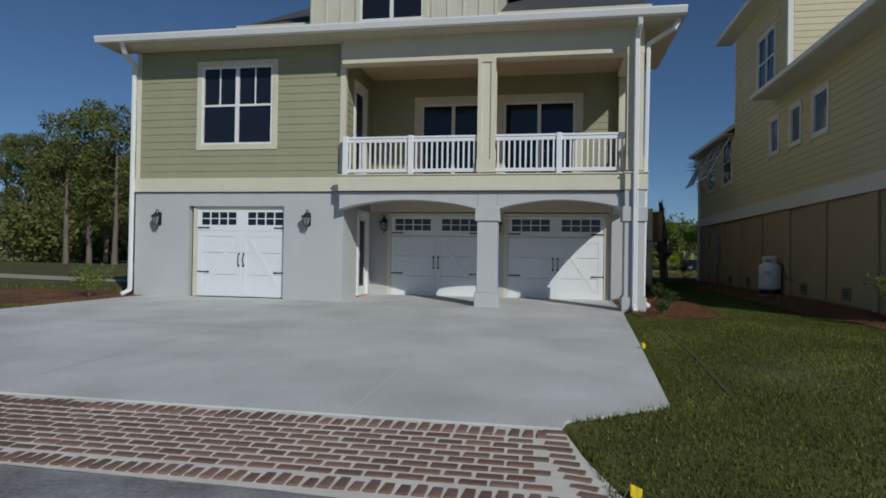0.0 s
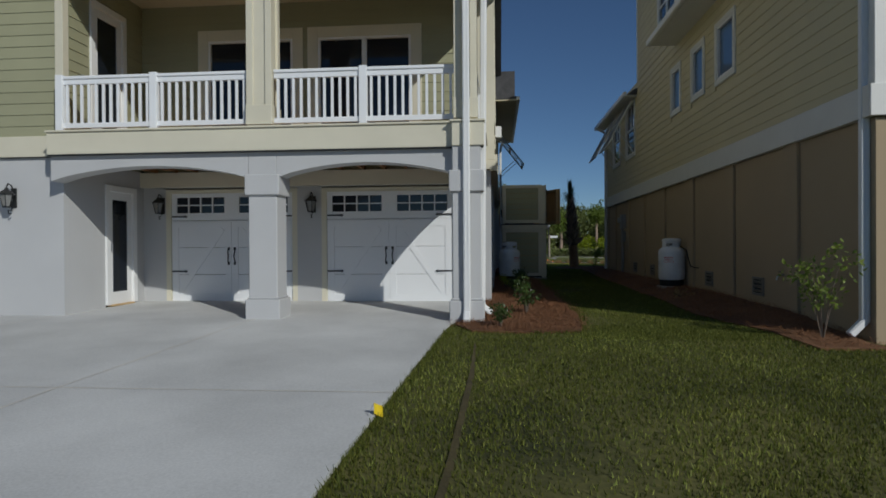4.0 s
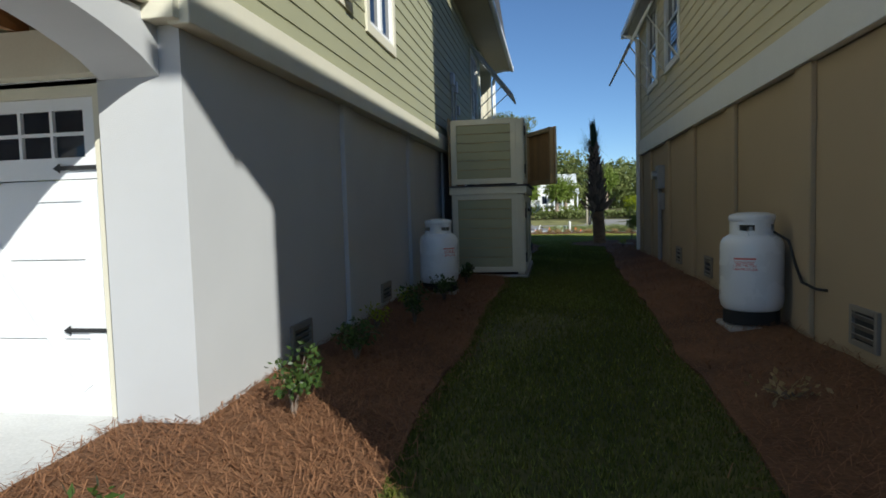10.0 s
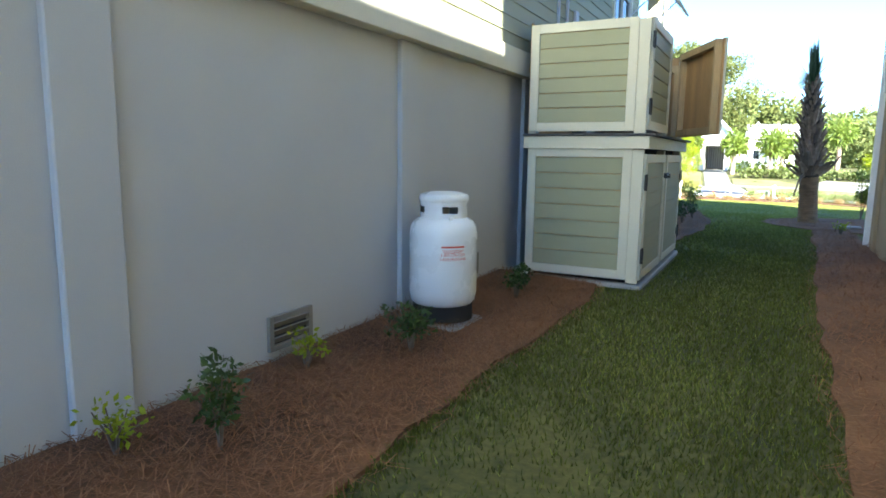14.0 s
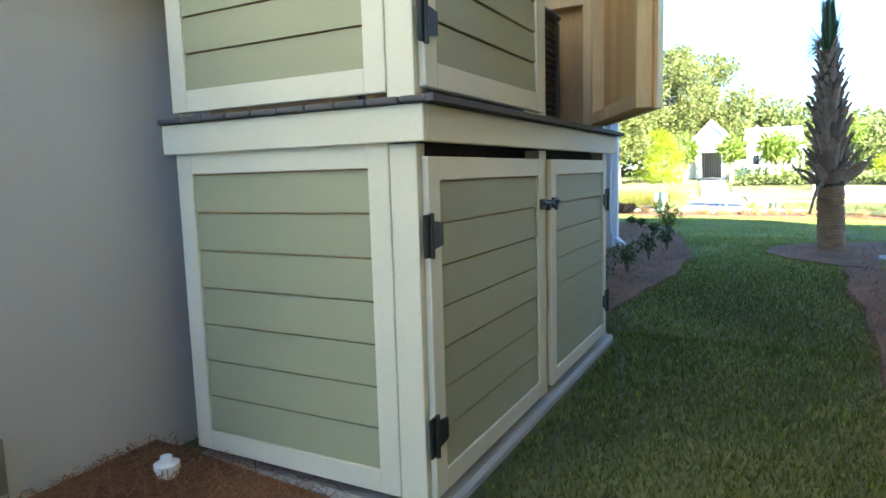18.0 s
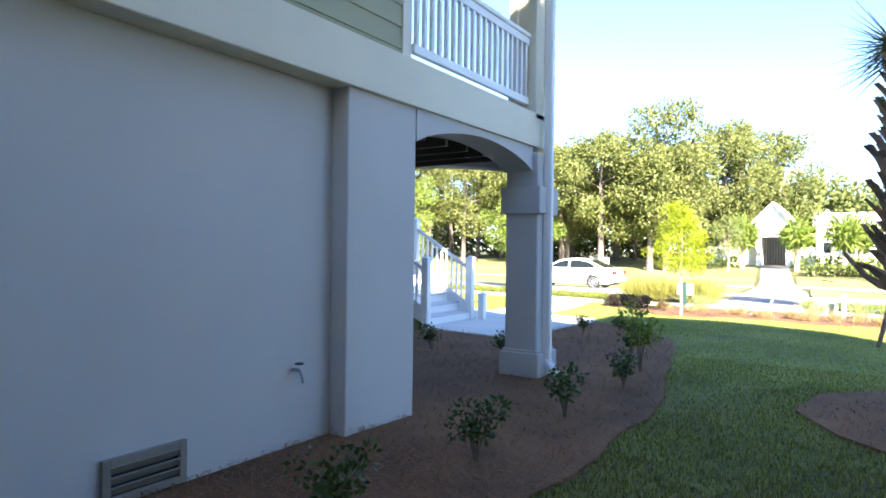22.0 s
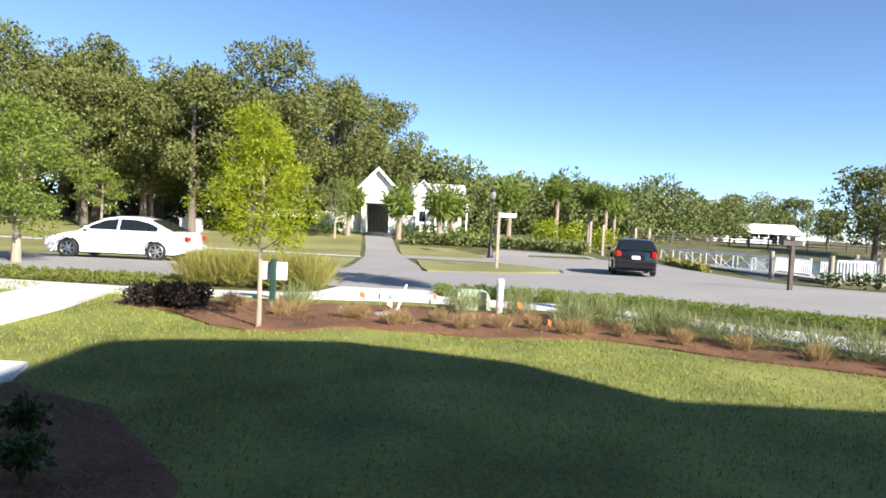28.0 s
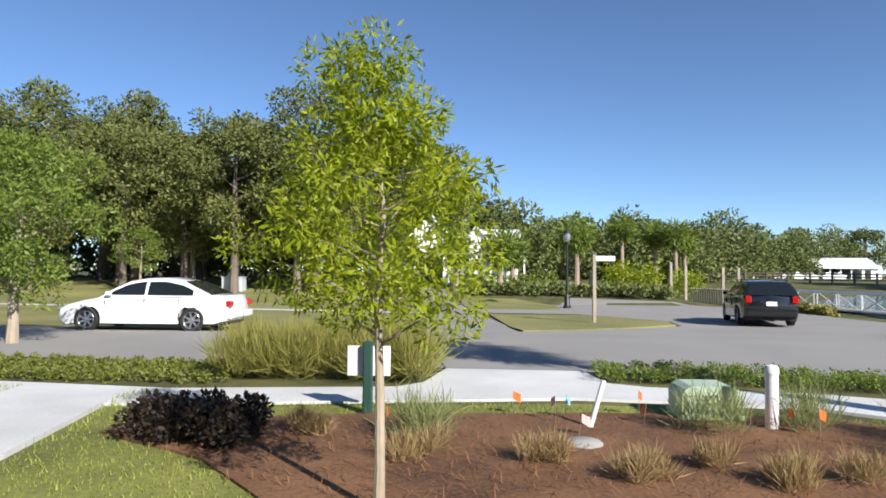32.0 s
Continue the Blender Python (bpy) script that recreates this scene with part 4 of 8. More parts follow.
    part("soffit", Mesh().box(XU + 0.004, 2.5, 25.6, PORCH + 0.55, 6.46, 6.5).box(X0, XR, PORCH + 0.002, PORCH + 0.55, 6.5, 6.54), SOFFIT, house)
    part("gutter", Mesh().box(2.5, 2.61, 25.5, PORCH + 0.6, 6.44, 6.58, None, 0.02).box(X0, 2.61, PORCH + 0.55, PORCH + 0.66, 6.5, 6.64, None, 0.02), WHITE, house)


roofs()


def downspout(points, owner, w=0.085, d=0.065):
    """A square metal downspout through the points."""
    m = Mesh()
    for p, q in zip(points, points[1:]):
        p, q = Vector(p), Vector(q)
        v = q - p
        rot = v.to_track_quat("Z", "Y").to_matrix().to_4x4()
        m.box(-w / 2, w / 2, -d / 2, d / 2, -0.02, v.length + 0.02, Matrix.Translation(p) @ rot, 0.01)
        m.box(-w / 2 + 0.022, -w / 2 + 0.034, -d / 2 - 0.006, d / 2 + 0.006, 0, v.length, Matrix.Translation(p) @ rot)
        m.box(w / 2 - 0.034, w / 2 - 0.022, -d / 2 - 0.006, d / 2 + 0.006, 0, v.length, Matrix.Translation(p) @ rot)
    return part("downspout", m, WHITE, owner)


downspout([(1.42, 12.92, 6.44), (1.42, 12.95, 6.3), (1.4, 13.21, 6.1), (1.4, 13.21, 0.6), (1.4, 13.05, 0.5)], house, 0.1, 0.075)
downspout([(2.2, 13.15, 6.42), (2.12, 13.18, 6.25), (1.66, 13.49, 6.05), (1.607, 13.5, 0.74), (1.612, 13.5, 0.66), (1.72, 13.53, 0.57)], house, 0.1, 0.075)
downspout([(-10.3, 12.95, 6.44), (-10.32, 13.1, 6.25), (-10.44, 13.62, 6.1), (-10.45, 13.62, 0.6), (-10.55, 13.45, 0.5)], house, 0.1, 0.075)
downspout([(2.5, 34.2, 6.5), (2.06, 33.62, 6.3), (1.985, 33.56, 6.0), (1.985, 33.56, 0.66), (2.15, 33.46, 0.54)], house, 0.1, 0.075)


def foundation_vent(y0, y1, z0, z1, axis_x, sign, owner):
    fr = Mesh()
    bx = lambda a, b, c, d, e0, e1: fr.box(min(axis_x + sign * e0, axis_x + sign * e1), max(axis_x + sign * e0, axis_x + sign * e1), a, b, c, d, None, 0.003)
    bx(y0, y0 + 0.045, z0, z1, 0.0, 0.03), bx(y1 - 0.045, y1, z0, z1, 0.0, 0.03)
    bx(y0 + 0.045, y1 - 0.045, z1 - 0.04, z1, 0.0, 0.03), bx(y0 + 0.045, y1 - 0.045, z0, z0 + 0.04, 0.0, 0.03)
    v = part("foundation_vent", fr, VENTGREY, owner, "taupe metal foundation vent with slats")
    part("backing", Mesh().box(min(axis_x, axis_x + sign * 0.006), max(axis_x, axis_x + sign * 0.006), y0 + 0.04, y1 - 0.04, z0 + 0.03, z1 - 0.03), DARKROOM, v)
    for k in range(3):
        z = z0 + 0.04 + (z1 - z0 - 0.08) * (k + 0.2) / 3
        m = Matrix.Translation((axis_x + sign * 0.018, 0, z + 0.02)) @ Matrix.Rotation(sign * radians(35), 4, "Y")
        part("slat", Mesh().box(-0.004, 0.004, y0 + 0.04, y1 - 0.04, -0.026, 0.026, m), VENTGREY, v)


for y0, y1 in ((17.19, 17.62), (19.96, 20.4), (22.84, 23.29), (28.7, 29.18)):
    foundation_vent(y0, y1, *((0.63, 0.87) if y0 < 25 else (0.575, 0.815)), XS, 1, house)

# ---------------------------------------------------------------- the butter-yellow neighbour
NX = 6.1
neighbour = thing("neighbour_house", (9.5, 11.8, 0.45), "tall butter-yellow house over tan stucco, standing in shade", "house")


def build_neighbour():
    y0, y1, xr = 11.8, 29.0, 15.0
    for q in ((NX, NX + 0.2, y0, y1), (NX + 0.2, xr, y0, y0 + 0.2), (NX + 0.2, xr, y1 - 0.2, y1), (xr - 0.2, xr, y0 + 0.2, y1 - 0.2)):
        part("foundation_wall", Mesh().box(*q, 0.2, 3.0), TANSTUCCO, neighbour)
    for y in (13.75, 16.15, 18.45, 20.75, 22.95, 25.1, 27.3, 28.75):
        part("pilaster", Mesh().box(NX - 0.05, NX, y - 0.19, y + 0.19, 0.2, 3.0, None, 0.008), TANSTUCCO, neighbour)
    part("band_board", Mesh().box(NX - 0.09, NX, y0 - 0.02, y1, 2.98, 3.34, None, 0.006).box(NX - 0.09, xr, y0 - 0.06, y0 - 0.02, 2.98, 3.34, None, 0.006), TRIMWHITE, neighbour)
    holes = [(15.88, 16.92, 4.6, 5.81), (17.54, 18.44, 4.63, 5.81), (19.18, 20.04, 4.63, 5.81), (24.0, 25.4, 4.3, 6.1), (26.3, 27.7, 4.3, 6.1)]
    sw = part("side_wall", cut_wall(Mesh(), "x", NX, NX + 0.15, y0, y1, 2.97, 6.5, [(a + 0.08, b - 0.08, c + 0.08, d - 0.08) for a, b, c, d in holes]), BUTTER, neighbour)
    lap_siding(sw, BUTTER, "x", NX, -1, y0 + 0.1, y1 - 0.1, 3.32, 6.46, holes)
    fw = part("front_wall", Mesh().box(NX + 0.16, xr, y0, y0 + 0.15, 2.97, 6.5), BUTTER, neighbour)
    lap_siding(fw, BUTTER, "y", y0, -1, NX + 0.1, 9.0, 3.32, 6.46)
    part("rear_wall", Mesh().box(NX + 0.16, xr, y1 - 0.15, y1, 2.97, 6.5), BUTTER, neighbour)
    part("corner_board", Mesh().box(NX - 0.03, NX + 0.1, y0 - 0.03, y0 + 0.1, 3.32, 6.46, None, 0.005), TRIMWHITE, neighbour)
    part("corner_board", Mesh().box(NX - 0.03, NX + 0.1, y1 - 0.1, y1 + 0.02, 3.32, 6.46, None, 0.005), TRIMWHITE, neighbour)
    for a, b, c, d in holes[:3]:
        window(neighbour, "x", NX - 0.005, -1, a, b, c, d, 1, 0, 0.1, PALEGLASS, trim_mat=TRIMWHITE, sash=False)
    for a, b, c, d in holes[3:]:
        window(neighbour, "x", NX - 0.005, -1, a, b, c, d, 1, 1, 0.1, trim_mat=TRIMWHITE)
    # upper storey set on the middle
    uh = [(19.55, 21.25, 6.8, 8.6)]
    uw = part("upper_wall", cut_wall(Mesh(), "x", NX, NX + 0.15, 18.6, 23.7, 6.5, 9.45, [(a + 0.1, b - 0.1, c + 0.1, d - 0.1) for a, b, c, d in uh]).box(NX + 0.15, xr, 18.6, 18.75, 6.5, 9.45).box(NX + 0.15, xr, 23.55, 23.7, 6.5, 9.45), BUTTER, neighbour)
    lap_siding(uw, BUTTER, "x", NX, -1, 18.72, 23.6, 6.5, 9.4, uh)
    lap_siding(uw, BUTTER, "y", 18.6, -1, NX + 0.14, 10.5, 6.5, 9.4)
    part("corner_board", Mesh().box(NX - 0.03, NX + 0.12, 18.56, 18.7, 6.5, 9.42, None, 0.005), TRIMWHITE, neighbour)
    part("corner_board", Mesh().box(NX - 0.03, NX + 0.1, 23.6, 23.72, 6.5, 9.42, None, 0.005), TRIMWHITE, neighbour)
    window(neighbour, "x", NX - 0.005, -1, 19.55, 21.25, 6.8, 8.6, 2, 0, 0.1, trim_mat=TRIMWHITE)
    # roofs and eaves
    def eave(x, ya, yb, z, over, rise, name="roof"):
        r = Mesh().prism([(x - over, z), (x + 4.4, z + rise), (x + 9.3, z), (x + 9.3, z + 0.1), (x + 4.4, z + rise + 0.1), (x - over, z + 0.1)], ya, yb, "y")
        part(name, r, SHINGLE, neighbour)
        part("soffit", Mesh().box(x - over, x - 0.002, ya, yb, z - 0.05, z - 0.02), TRIMWHITE, neighbour)
        part("gutter", Mesh().box(x - over - 0.1, x - over, ya, yb, z - 0.06, z + 0.09, None, 0.02), WHITE, neighbour)
    eave(NX, 11.15, 19.6, 6.32, 0.61, 1.8)
    # roof outline behind the eave is unseen, shaped to cast the lawn shadow
    prof = [(-0.32, 6.12), (2.0, 7.67), (2.7, 7.85), (4.7, 8.08), (5.9, 7.5), (5.93, 6.55), (9.3, 6.42), (9.3, 6.2), (6.0, 6.2)]
    part("roof", Mesh().prism([(NX + a, b) for a, b in prof], 23.72, 29.5, "y"), SHINGLE, neighbour)
    # unseen extension, added to throw that shadow farther
    part("porch_roof", Mesh().prism([(NX + 1.7, 6.26)] + [(NX + a, b) for a, b in [(1.7, 7.45)] + prof[1:]], 29.502, 31.75, "y"), SHINGLE, neighbour)
    part("soffit", Mesh().box(NX - 0.32, NX - 0.002, 23.72, 29.5, 6.07, 6.1), TRIMWHITE, neighbour)
    part("gutter", Mesh().box(NX - 0.42, NX - 0.32, 23.72, 29.5, 6.06, 6.21, None, 0.02), WHITE, neighbour)
    eave(NX, 18.1, 24.3, 9.5, 0.5, 3.0, "upper_roof")
    part("soffit", Mesh().box(NX - 0.5, xr, 11.15, y0 - 0.03, 6.44, 6.48), TRIMWHITE, neighbour)
    # unseen wall added under the shadow-casting roof
    part("rear_porch_wall", Mesh().box(NX + 1.8, xr, y1 + 0.002, 31.4, 0.2, 6.25), BUTTER, neighbour)
    part("rear_gable", Mesh().prism([(NX, 6.5), (xr, 6.5), (NX + 4.4, 8.25)], y1 - 0.15, y1), BUTTER, neighbour)
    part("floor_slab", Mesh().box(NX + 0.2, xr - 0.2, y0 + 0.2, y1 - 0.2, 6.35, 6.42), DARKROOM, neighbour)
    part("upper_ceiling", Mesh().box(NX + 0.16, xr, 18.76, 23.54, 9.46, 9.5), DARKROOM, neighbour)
    downspout([(NX - 0.5, 11.4, 6.3), (NX - 0.35, 11.55, 6.1), (NX - 0.05, 11.94, 5.9), (NX - 0.05, 11.94, 0.65), (NX - 0.2, 11.94, 0.5)], neighbour, 0.1, 0.075)
    downspout([(NX - 0.37, 29.2, 6.08), (NX - 0.3, 29.0, 6.0), (NX - 0.08, 28.9, 5.85), (NX - 0.08, 28.9, 0.6)], neighbour, 0.1, 0.075)
    for a in (14.76, 17.14, 21.75, 23.9):
        foundation_vent(a, a + 0.42, 0.7, 1.0, NX, -1, neighbour)
    # propped hurricane shutters over the far windows
    for a, b in ((24.0, 25.4), (26.3, 27.7)):
        m = Matrix.Translation((NX - 0.04, 0, 6.1)) @ Matrix.Rotation(radians(28), 4, "Y")
        sh = Mesh()
        for q in ((a, a + 0.07, -1.75, 0), (b - 0.07, b, -1.75, 0), (a, b, -0.07, 0), (a, b, -1.75, -1.68), (a, b, -0.9, -0.84)):
            sh.box(-0.04, 0, q[0], q[1], q[2], q[3], m)
        s = part("shutter", sh, TRIMWHITE, neighbour, "grey-white top-hinged louvred shutter propped open")
        for k in range(22):
            z = -1.66 + 0.072 * k
            part("louvre", Mesh().box(-0.035, -0.005, a + 0.07, b - 0.07, z, z + 0.012, m), CONDUIT, s)
        for u in (a + 0.05, b - 0.05):
            part("strut", Mesh().tube([(NX - 0.03, u, 4.35), tuple(m @ Vector((-0.03, u, -1.1)))], 0.014, 6), TRIMWHITE, s)


build_neighbour()

# ---------------------------------------------------------------- brick apron
def build_apron():
    base = sheet("brick_apron", [(-12, 3.74), (-6, 3.74), (-2, 3.70), (0.22, 3.62), (0.3, 3.8), (0.02, 4.5), (-0.14, 5.06), (-12, 5.06)], 0.012, MORTAR, "brown brick paver apron with pale mortar joints between street and driveway", "apron", depth=0)
    me = {}
    for key, (lx, ly) in {"s": (0.186, 0.078), "h": (0.078, 0.19)}.items():
        me[key] = Mesh().box(-lx / 2, lx / 2, -ly / 2, ly / 2, -0.03, 0.007, None, 0.006).data("brick", BRICK)
    rnd = random.Random(4)
    extra = Mesh()

    def lay(x, y, kind, near, turn=0.0):
        z = ground_z(y) + 0.012
        m = Matrix.Translation((x + rnd.uniform(-0.004, 0.004), y + rnd.uniform(-0.004, 0.004), z + rnd.uniform(-0.003, 0.003))) @ Matrix.Rotation(turn + rnd.uniform(-0.02, 0.02), 4, "Z")
        if near:
            piece("brick", me[kind], base, m)
        else:
            lx, ly = (0.186, 0.078) if kind == "s" else (0.078, 0.19)
            extra.box(-lx / 2, lx / 2, -ly / 2, ly / 2, -0.03, 0.007, m)
    for r in range(8):
        y = 4.04 + 0.104 * r
        k = 0
        while True:
            x = -0.35 - 0.212 * (k + 0.5 * (r % 2)) + (0.05 * (7 - r) / 7)
            if x < -11.8:
                break
            lay(x, y, "s", x > -4.3)
            k += 1
    for y, lim in ((3.885, 0.0), (4.93, -0.3)):
        k = 0
        while True:
            x = lim - 0.104 * k
            if x < -11.8:
                break
            lay(x, y, "h", x > -4.3)
            k += 1
    for k in range(12):   # the curved border beside the lawn
        s = k / 11
        lay(-0.2 + 0.33 * s ** 1.7, 4.98 - 1.22 * s, "s", True, -0.35 * s)
    ob = lone("brick", extra, BRICK)
    ob.parent = base
    ob["kind"] = "stuff"


build_apron()
for a, b in (((-1.95, 5.1), (-1.8, 13.6)), ((-5.6, 5.6), (-5.2, 13.6))):
    sheet("control_joint", [a, (a[0] + 0.016, a[1]), (b[0] + 0.016, b[1]), b], 0.034, MORTAR, "thin pale control joint in the concrete drive", "joint", depth=0)
sheet("control_joint", [(-9.9, 9.3), (1.0, 9.3), (1.0, 9.316), (-9.9, 9.316)], 0.034, MORTAR, "thin pale control joint in the concrete drive", "joint", depth=0)

# ---------------------------------------------------------------- beds, walks and far lanes
BEDS = {
    "side_bed": [(1.28, 12.9), (1.5, 12.45), (2.2, 12.35), (2.9, 12.45), (3.06, 14.0), (3.0, 16.0), (3.04, 18.0), (2.96, 20.5), (3.02, 23.2), (2.9, 24.02), (1.7, 24.02), (1.7, 16.0), (1.21, 15.75), (1.21, 13.4)],
    "neighbour_bed": [(5.3, 11.4), (5.25, 12.5), (4.85, 14.2), (4.95, 18.5), (5.02, 20.2), (5.16, 26.0), (5.3, 28.2), (5.4, 31.8), (6.03, 31.8), (6.03, 11.4)],
    "rear_bed": [(1.6, 27.2), (2.95, 27.25), (3.2, 29.0), (3.42, 31.2), (3.4, 32.8), (2.9, 35.5), (2.4, 37.6), (1.5, 38.7), (0.52, 39.2), (0.4, 37.0), (0.05, 35.85), (-1.4, 36.2), (-6.8, 36.2), (-6.8, 31.2), (1.6, 31.2)],
    "palm_bed": [(4.45, 33.5), (4.6, 34.4), (5.3, 35.1), (6.6, 35.6), (9.0, 36.0), (9.0, 32.0), (6.4, 31.9), (5.4, 32.2), (4.8, 32.8)],
    "street_bed": [(-1.0, 43.75), (0.14, 43.06), (0.6, 42.55), (0.95, 42.15), (1.45, 41.9), (2.05, 41.95), (2.35, 42.3), (2.8, 42.4), (3.6, 42.2), (4.3, 42.02), (5.0, 42.2), (5.6, 42.3), (6.4, 41.85), (7.1, 41.3), (8.4, 40.6), (14.0, 35.6), (14.0, 36.6), (9.4, 41.0), (7.2, 43.1), (6.5, 43.9), (5.5, 44.6), (4.0, 44.8), (1.5, 44.65), (0.3, 44.4), (-0.9, 44.4)],
    "front_corner_bed": [(-10.1, 13.65), (-9.9, 13.4), (-10.9, 11.2), (-12.2, 10.8), (-15.0, 11.8), (-15.0, 14.6), (-10.5, 14.6)],
}
SIDE_EDGE = BEDS["side_bed"][2:8]


def wavy(poly, seed):
    """Breaks long edges of a bed into short, slightly uneven ones."""
    r = random.Random(seed)
    res = []
    for (xa, ya), (xb, yb) in zip(poly, poly[1:] + poly[:1]):
        ln = math.hypot(xb - xa, yb - ya)
        n = max(1, int(ln / 0.4))
        for k in range(n):
            s, o = k / n, (r.uniform(-0.045, 0.045) if k else 0.0)
            res.append((xa + (xb - xa) * s - (yb - ya) / ln * o, ya + (yb - ya) * s + (xb - xa) / ln * o))
    return res


BEDS = {key: wavy(outline, 60 + k) for k, (key, outline) in enumerate(BEDS.items())}
for key, outline in BEDS.items():
    sheet(key, outline, 0.028, STRAW, "planting bed covered in rust-brown pine straw", "planting bed", depth=0.05)
TRACK = [(1.47, 6.3), (1.51, 6.3), (1.59, 8.0), (1.62, 10.0), (1.58, 11.6), (1.56, 11.6), (1.57, 10.0), (1.54, 8.0)]
wob = random.Random(4)
# two overlays that brighten the lawn by colour towards the sunny rear
sheet("mid_lawn", [(3.0 + 0.3 * k, 31.6 + wob.uniform(-0.7, 0.7)) for k in range(12)] + [(7.0, 36.5), (2.0, 37.5)], 0.003, HALFSUNTHATCH, "mown lawn strip with some sunlit brightness in its colour", "lawn", depth=0)
sheet("rear_lawn", [(-8 + 0.37 * k, 34.8 + wob.uniform(-0.8, 0.8)) for k in range(61)] + [(14.2, 36.5), (9.2, 41.4), (6.6, 44.0), (5.5, 44.8), (3.2, 45.3), (-1.0, 44.8), (-3, 44.7), (-8, 45.3)], 0.006, SUNTHATCH, "mown rear lawn with sunlight put into its paler colour", "lawn", depth=0)
sheet("worn_track", TRACK, 0.012, DIRT, "narrow worn brown line in the front lawn", "track", depth=0)
sheet("sandy_track", [(-30, 21.5), (-16, 18.6), (-13.0, 18.9), (-14.5, 20.4), (-30, 24.5)], 0.02, SAND, "strip of bare pale sand in the grass", "track", depth=0)
sheet("stair_pad", [(-1.6, 36.1), (0.05, 35.9), (0.42, 37.0), (0.5, 39.25), (0.32, 39.75), (-1.0, 39.85), (-2.6, 39.8), (-2.6, 38.2), (-1.6, 38.2)], 0.05, CONCRETE, "white concrete pad at the foot of the stairs", "pad")
sheet("garden_walk", [(-2.2, 39.84), (-1.0, 39.86), (-1.25, 43.0), (-1.75, 45.55), (-3.1, 45.75), (-2.6, 43.0)], 0.05, CONCRETE, "pale concrete garden walk", "walk")
sheet("pavement", [(-40, 50.5), (-9, 45.7), (-3, 44.75), (-0.95, 44.9), (1.5, 45.25), (3.2, 45.5), (4.4, 45.35), (5.6, 45.1), (6.6, 44.3), (9, 41.9), (14, 37.2), (30, 24), (31, 25.2), (14.6, 38.5), (9.9, 43.05), (6.7, 45.65), (6.0, 45.95), (4.2, 46.25), (3.78, 46.5), (3.68, 47.5), (1.74, 47.6), (1.5, 46.4), (1.2, 46.05), (-1.4, 45.75), (-9, 46.8), (-40, 52)], 0.03, CONCRETE, "pale concrete pavement along the far lane", "pavement")
sheet("lane", [(-90, 63), (-20, 52.3), (-9, 49.6), (-5.6, 48.4), (-1.6, 48.0), (3.6, 47.5), (8.4, 46.9), (12, 45.9), (25, 40.5), (70, 20), (70, 30), (30, 46), (21, 51), (18.2, 54.5), (17.4, 60), (17.6, 66), (18.5, 73), (15.5, 73.8), (14.3, 76), (8.5, 77.5), (7.3, 74.2), (7.2, 70), (7.0, 66), (8.0, 64.5), (9.4, 61.5), (9.0, 59.2), (7.3, 58.1), (5.0, 56.2), (3.4, 55.4), (0.9, 55.2), (-3.6, 55.1), (-11, 55.9), (-20, 57.6), (-90, 72)], 0.02, LANE, "pale worn asphalt lane and turning place", "road", depth=0)
sheet("cross_walk", [(1.74, 47.6), (3.66, 47.5), (3.45, 53), (3.26, 59), (2.5, 66.0), (1.6, 74.0), (0.35, 86.0), (-1.7, 86.0), (-0.4, 74.0), (0.35, 66.0), (0.69, 58.7), (1.0, 52.7)], 0.034, LANE, "straight grey path leading to a white gatehouse", "path", depth=0)
sheet("far_lawn", [(-90, 73), (-20, 58), (-11, 56.2), (-3.6, 55.4), (0.6, 55.4), (0.4, 59), (0.1, 66), (-0.7, 74), (-1.9, 86), (-2.5, 110), (-120, 110)], 0.012, PARKGRASS, "wide mown park lawn of dry green grass", "lawn", depth=0)
sheet("island_lawn", [(3.55, 55.6), (5.0, 56.3), (7.2, 58.2), (8.9, 59.4), (9.2, 61.4), (7.8, 64.3), (6.8, 65.2), (3.0, 65.2), (3.3, 59.0)], 0.05, PARKGRASS, "small island of mown lawn in the lane", "lawn")
sheet("park_lane", [(2.4, 66.6), (7.1, 66.3), (7.3, 73.8), (1.75, 74.0)], 0.016, LANE, "arm of the pale lane behind the island lawn", "road", depth=0)
sheet("park_lawn", [(2.1, 69.5), (6.6, 69.2), (6.9, 73.5), (5.0, 76.5), (1.5, 77.5)], 0.045, PARKGRASS, "strip of mown lawn beyond the island", "lawn")
sheet("far_walk", [(-60, 76.0), (0.2, 65.6), (0.15, 66.5), (-60, 77.2)], 0.03, CONCRETE, "thin pale path across the park lawn", "path", depth=0)
lone("water", Mesh().add([(18.4, 60, 0.0), (24, 54, 0.0), (200, 10, 0.0), (200, 92, 0.0), (34, 92, 0.0), (21.5, 76, 0.0)], [(0, 1, 2, 3, 4, 5)]), shiny("pond_water", (0.08, 0.12, 0.14), 0.12), "calm grey-blue water of a creek", "water", "structure")


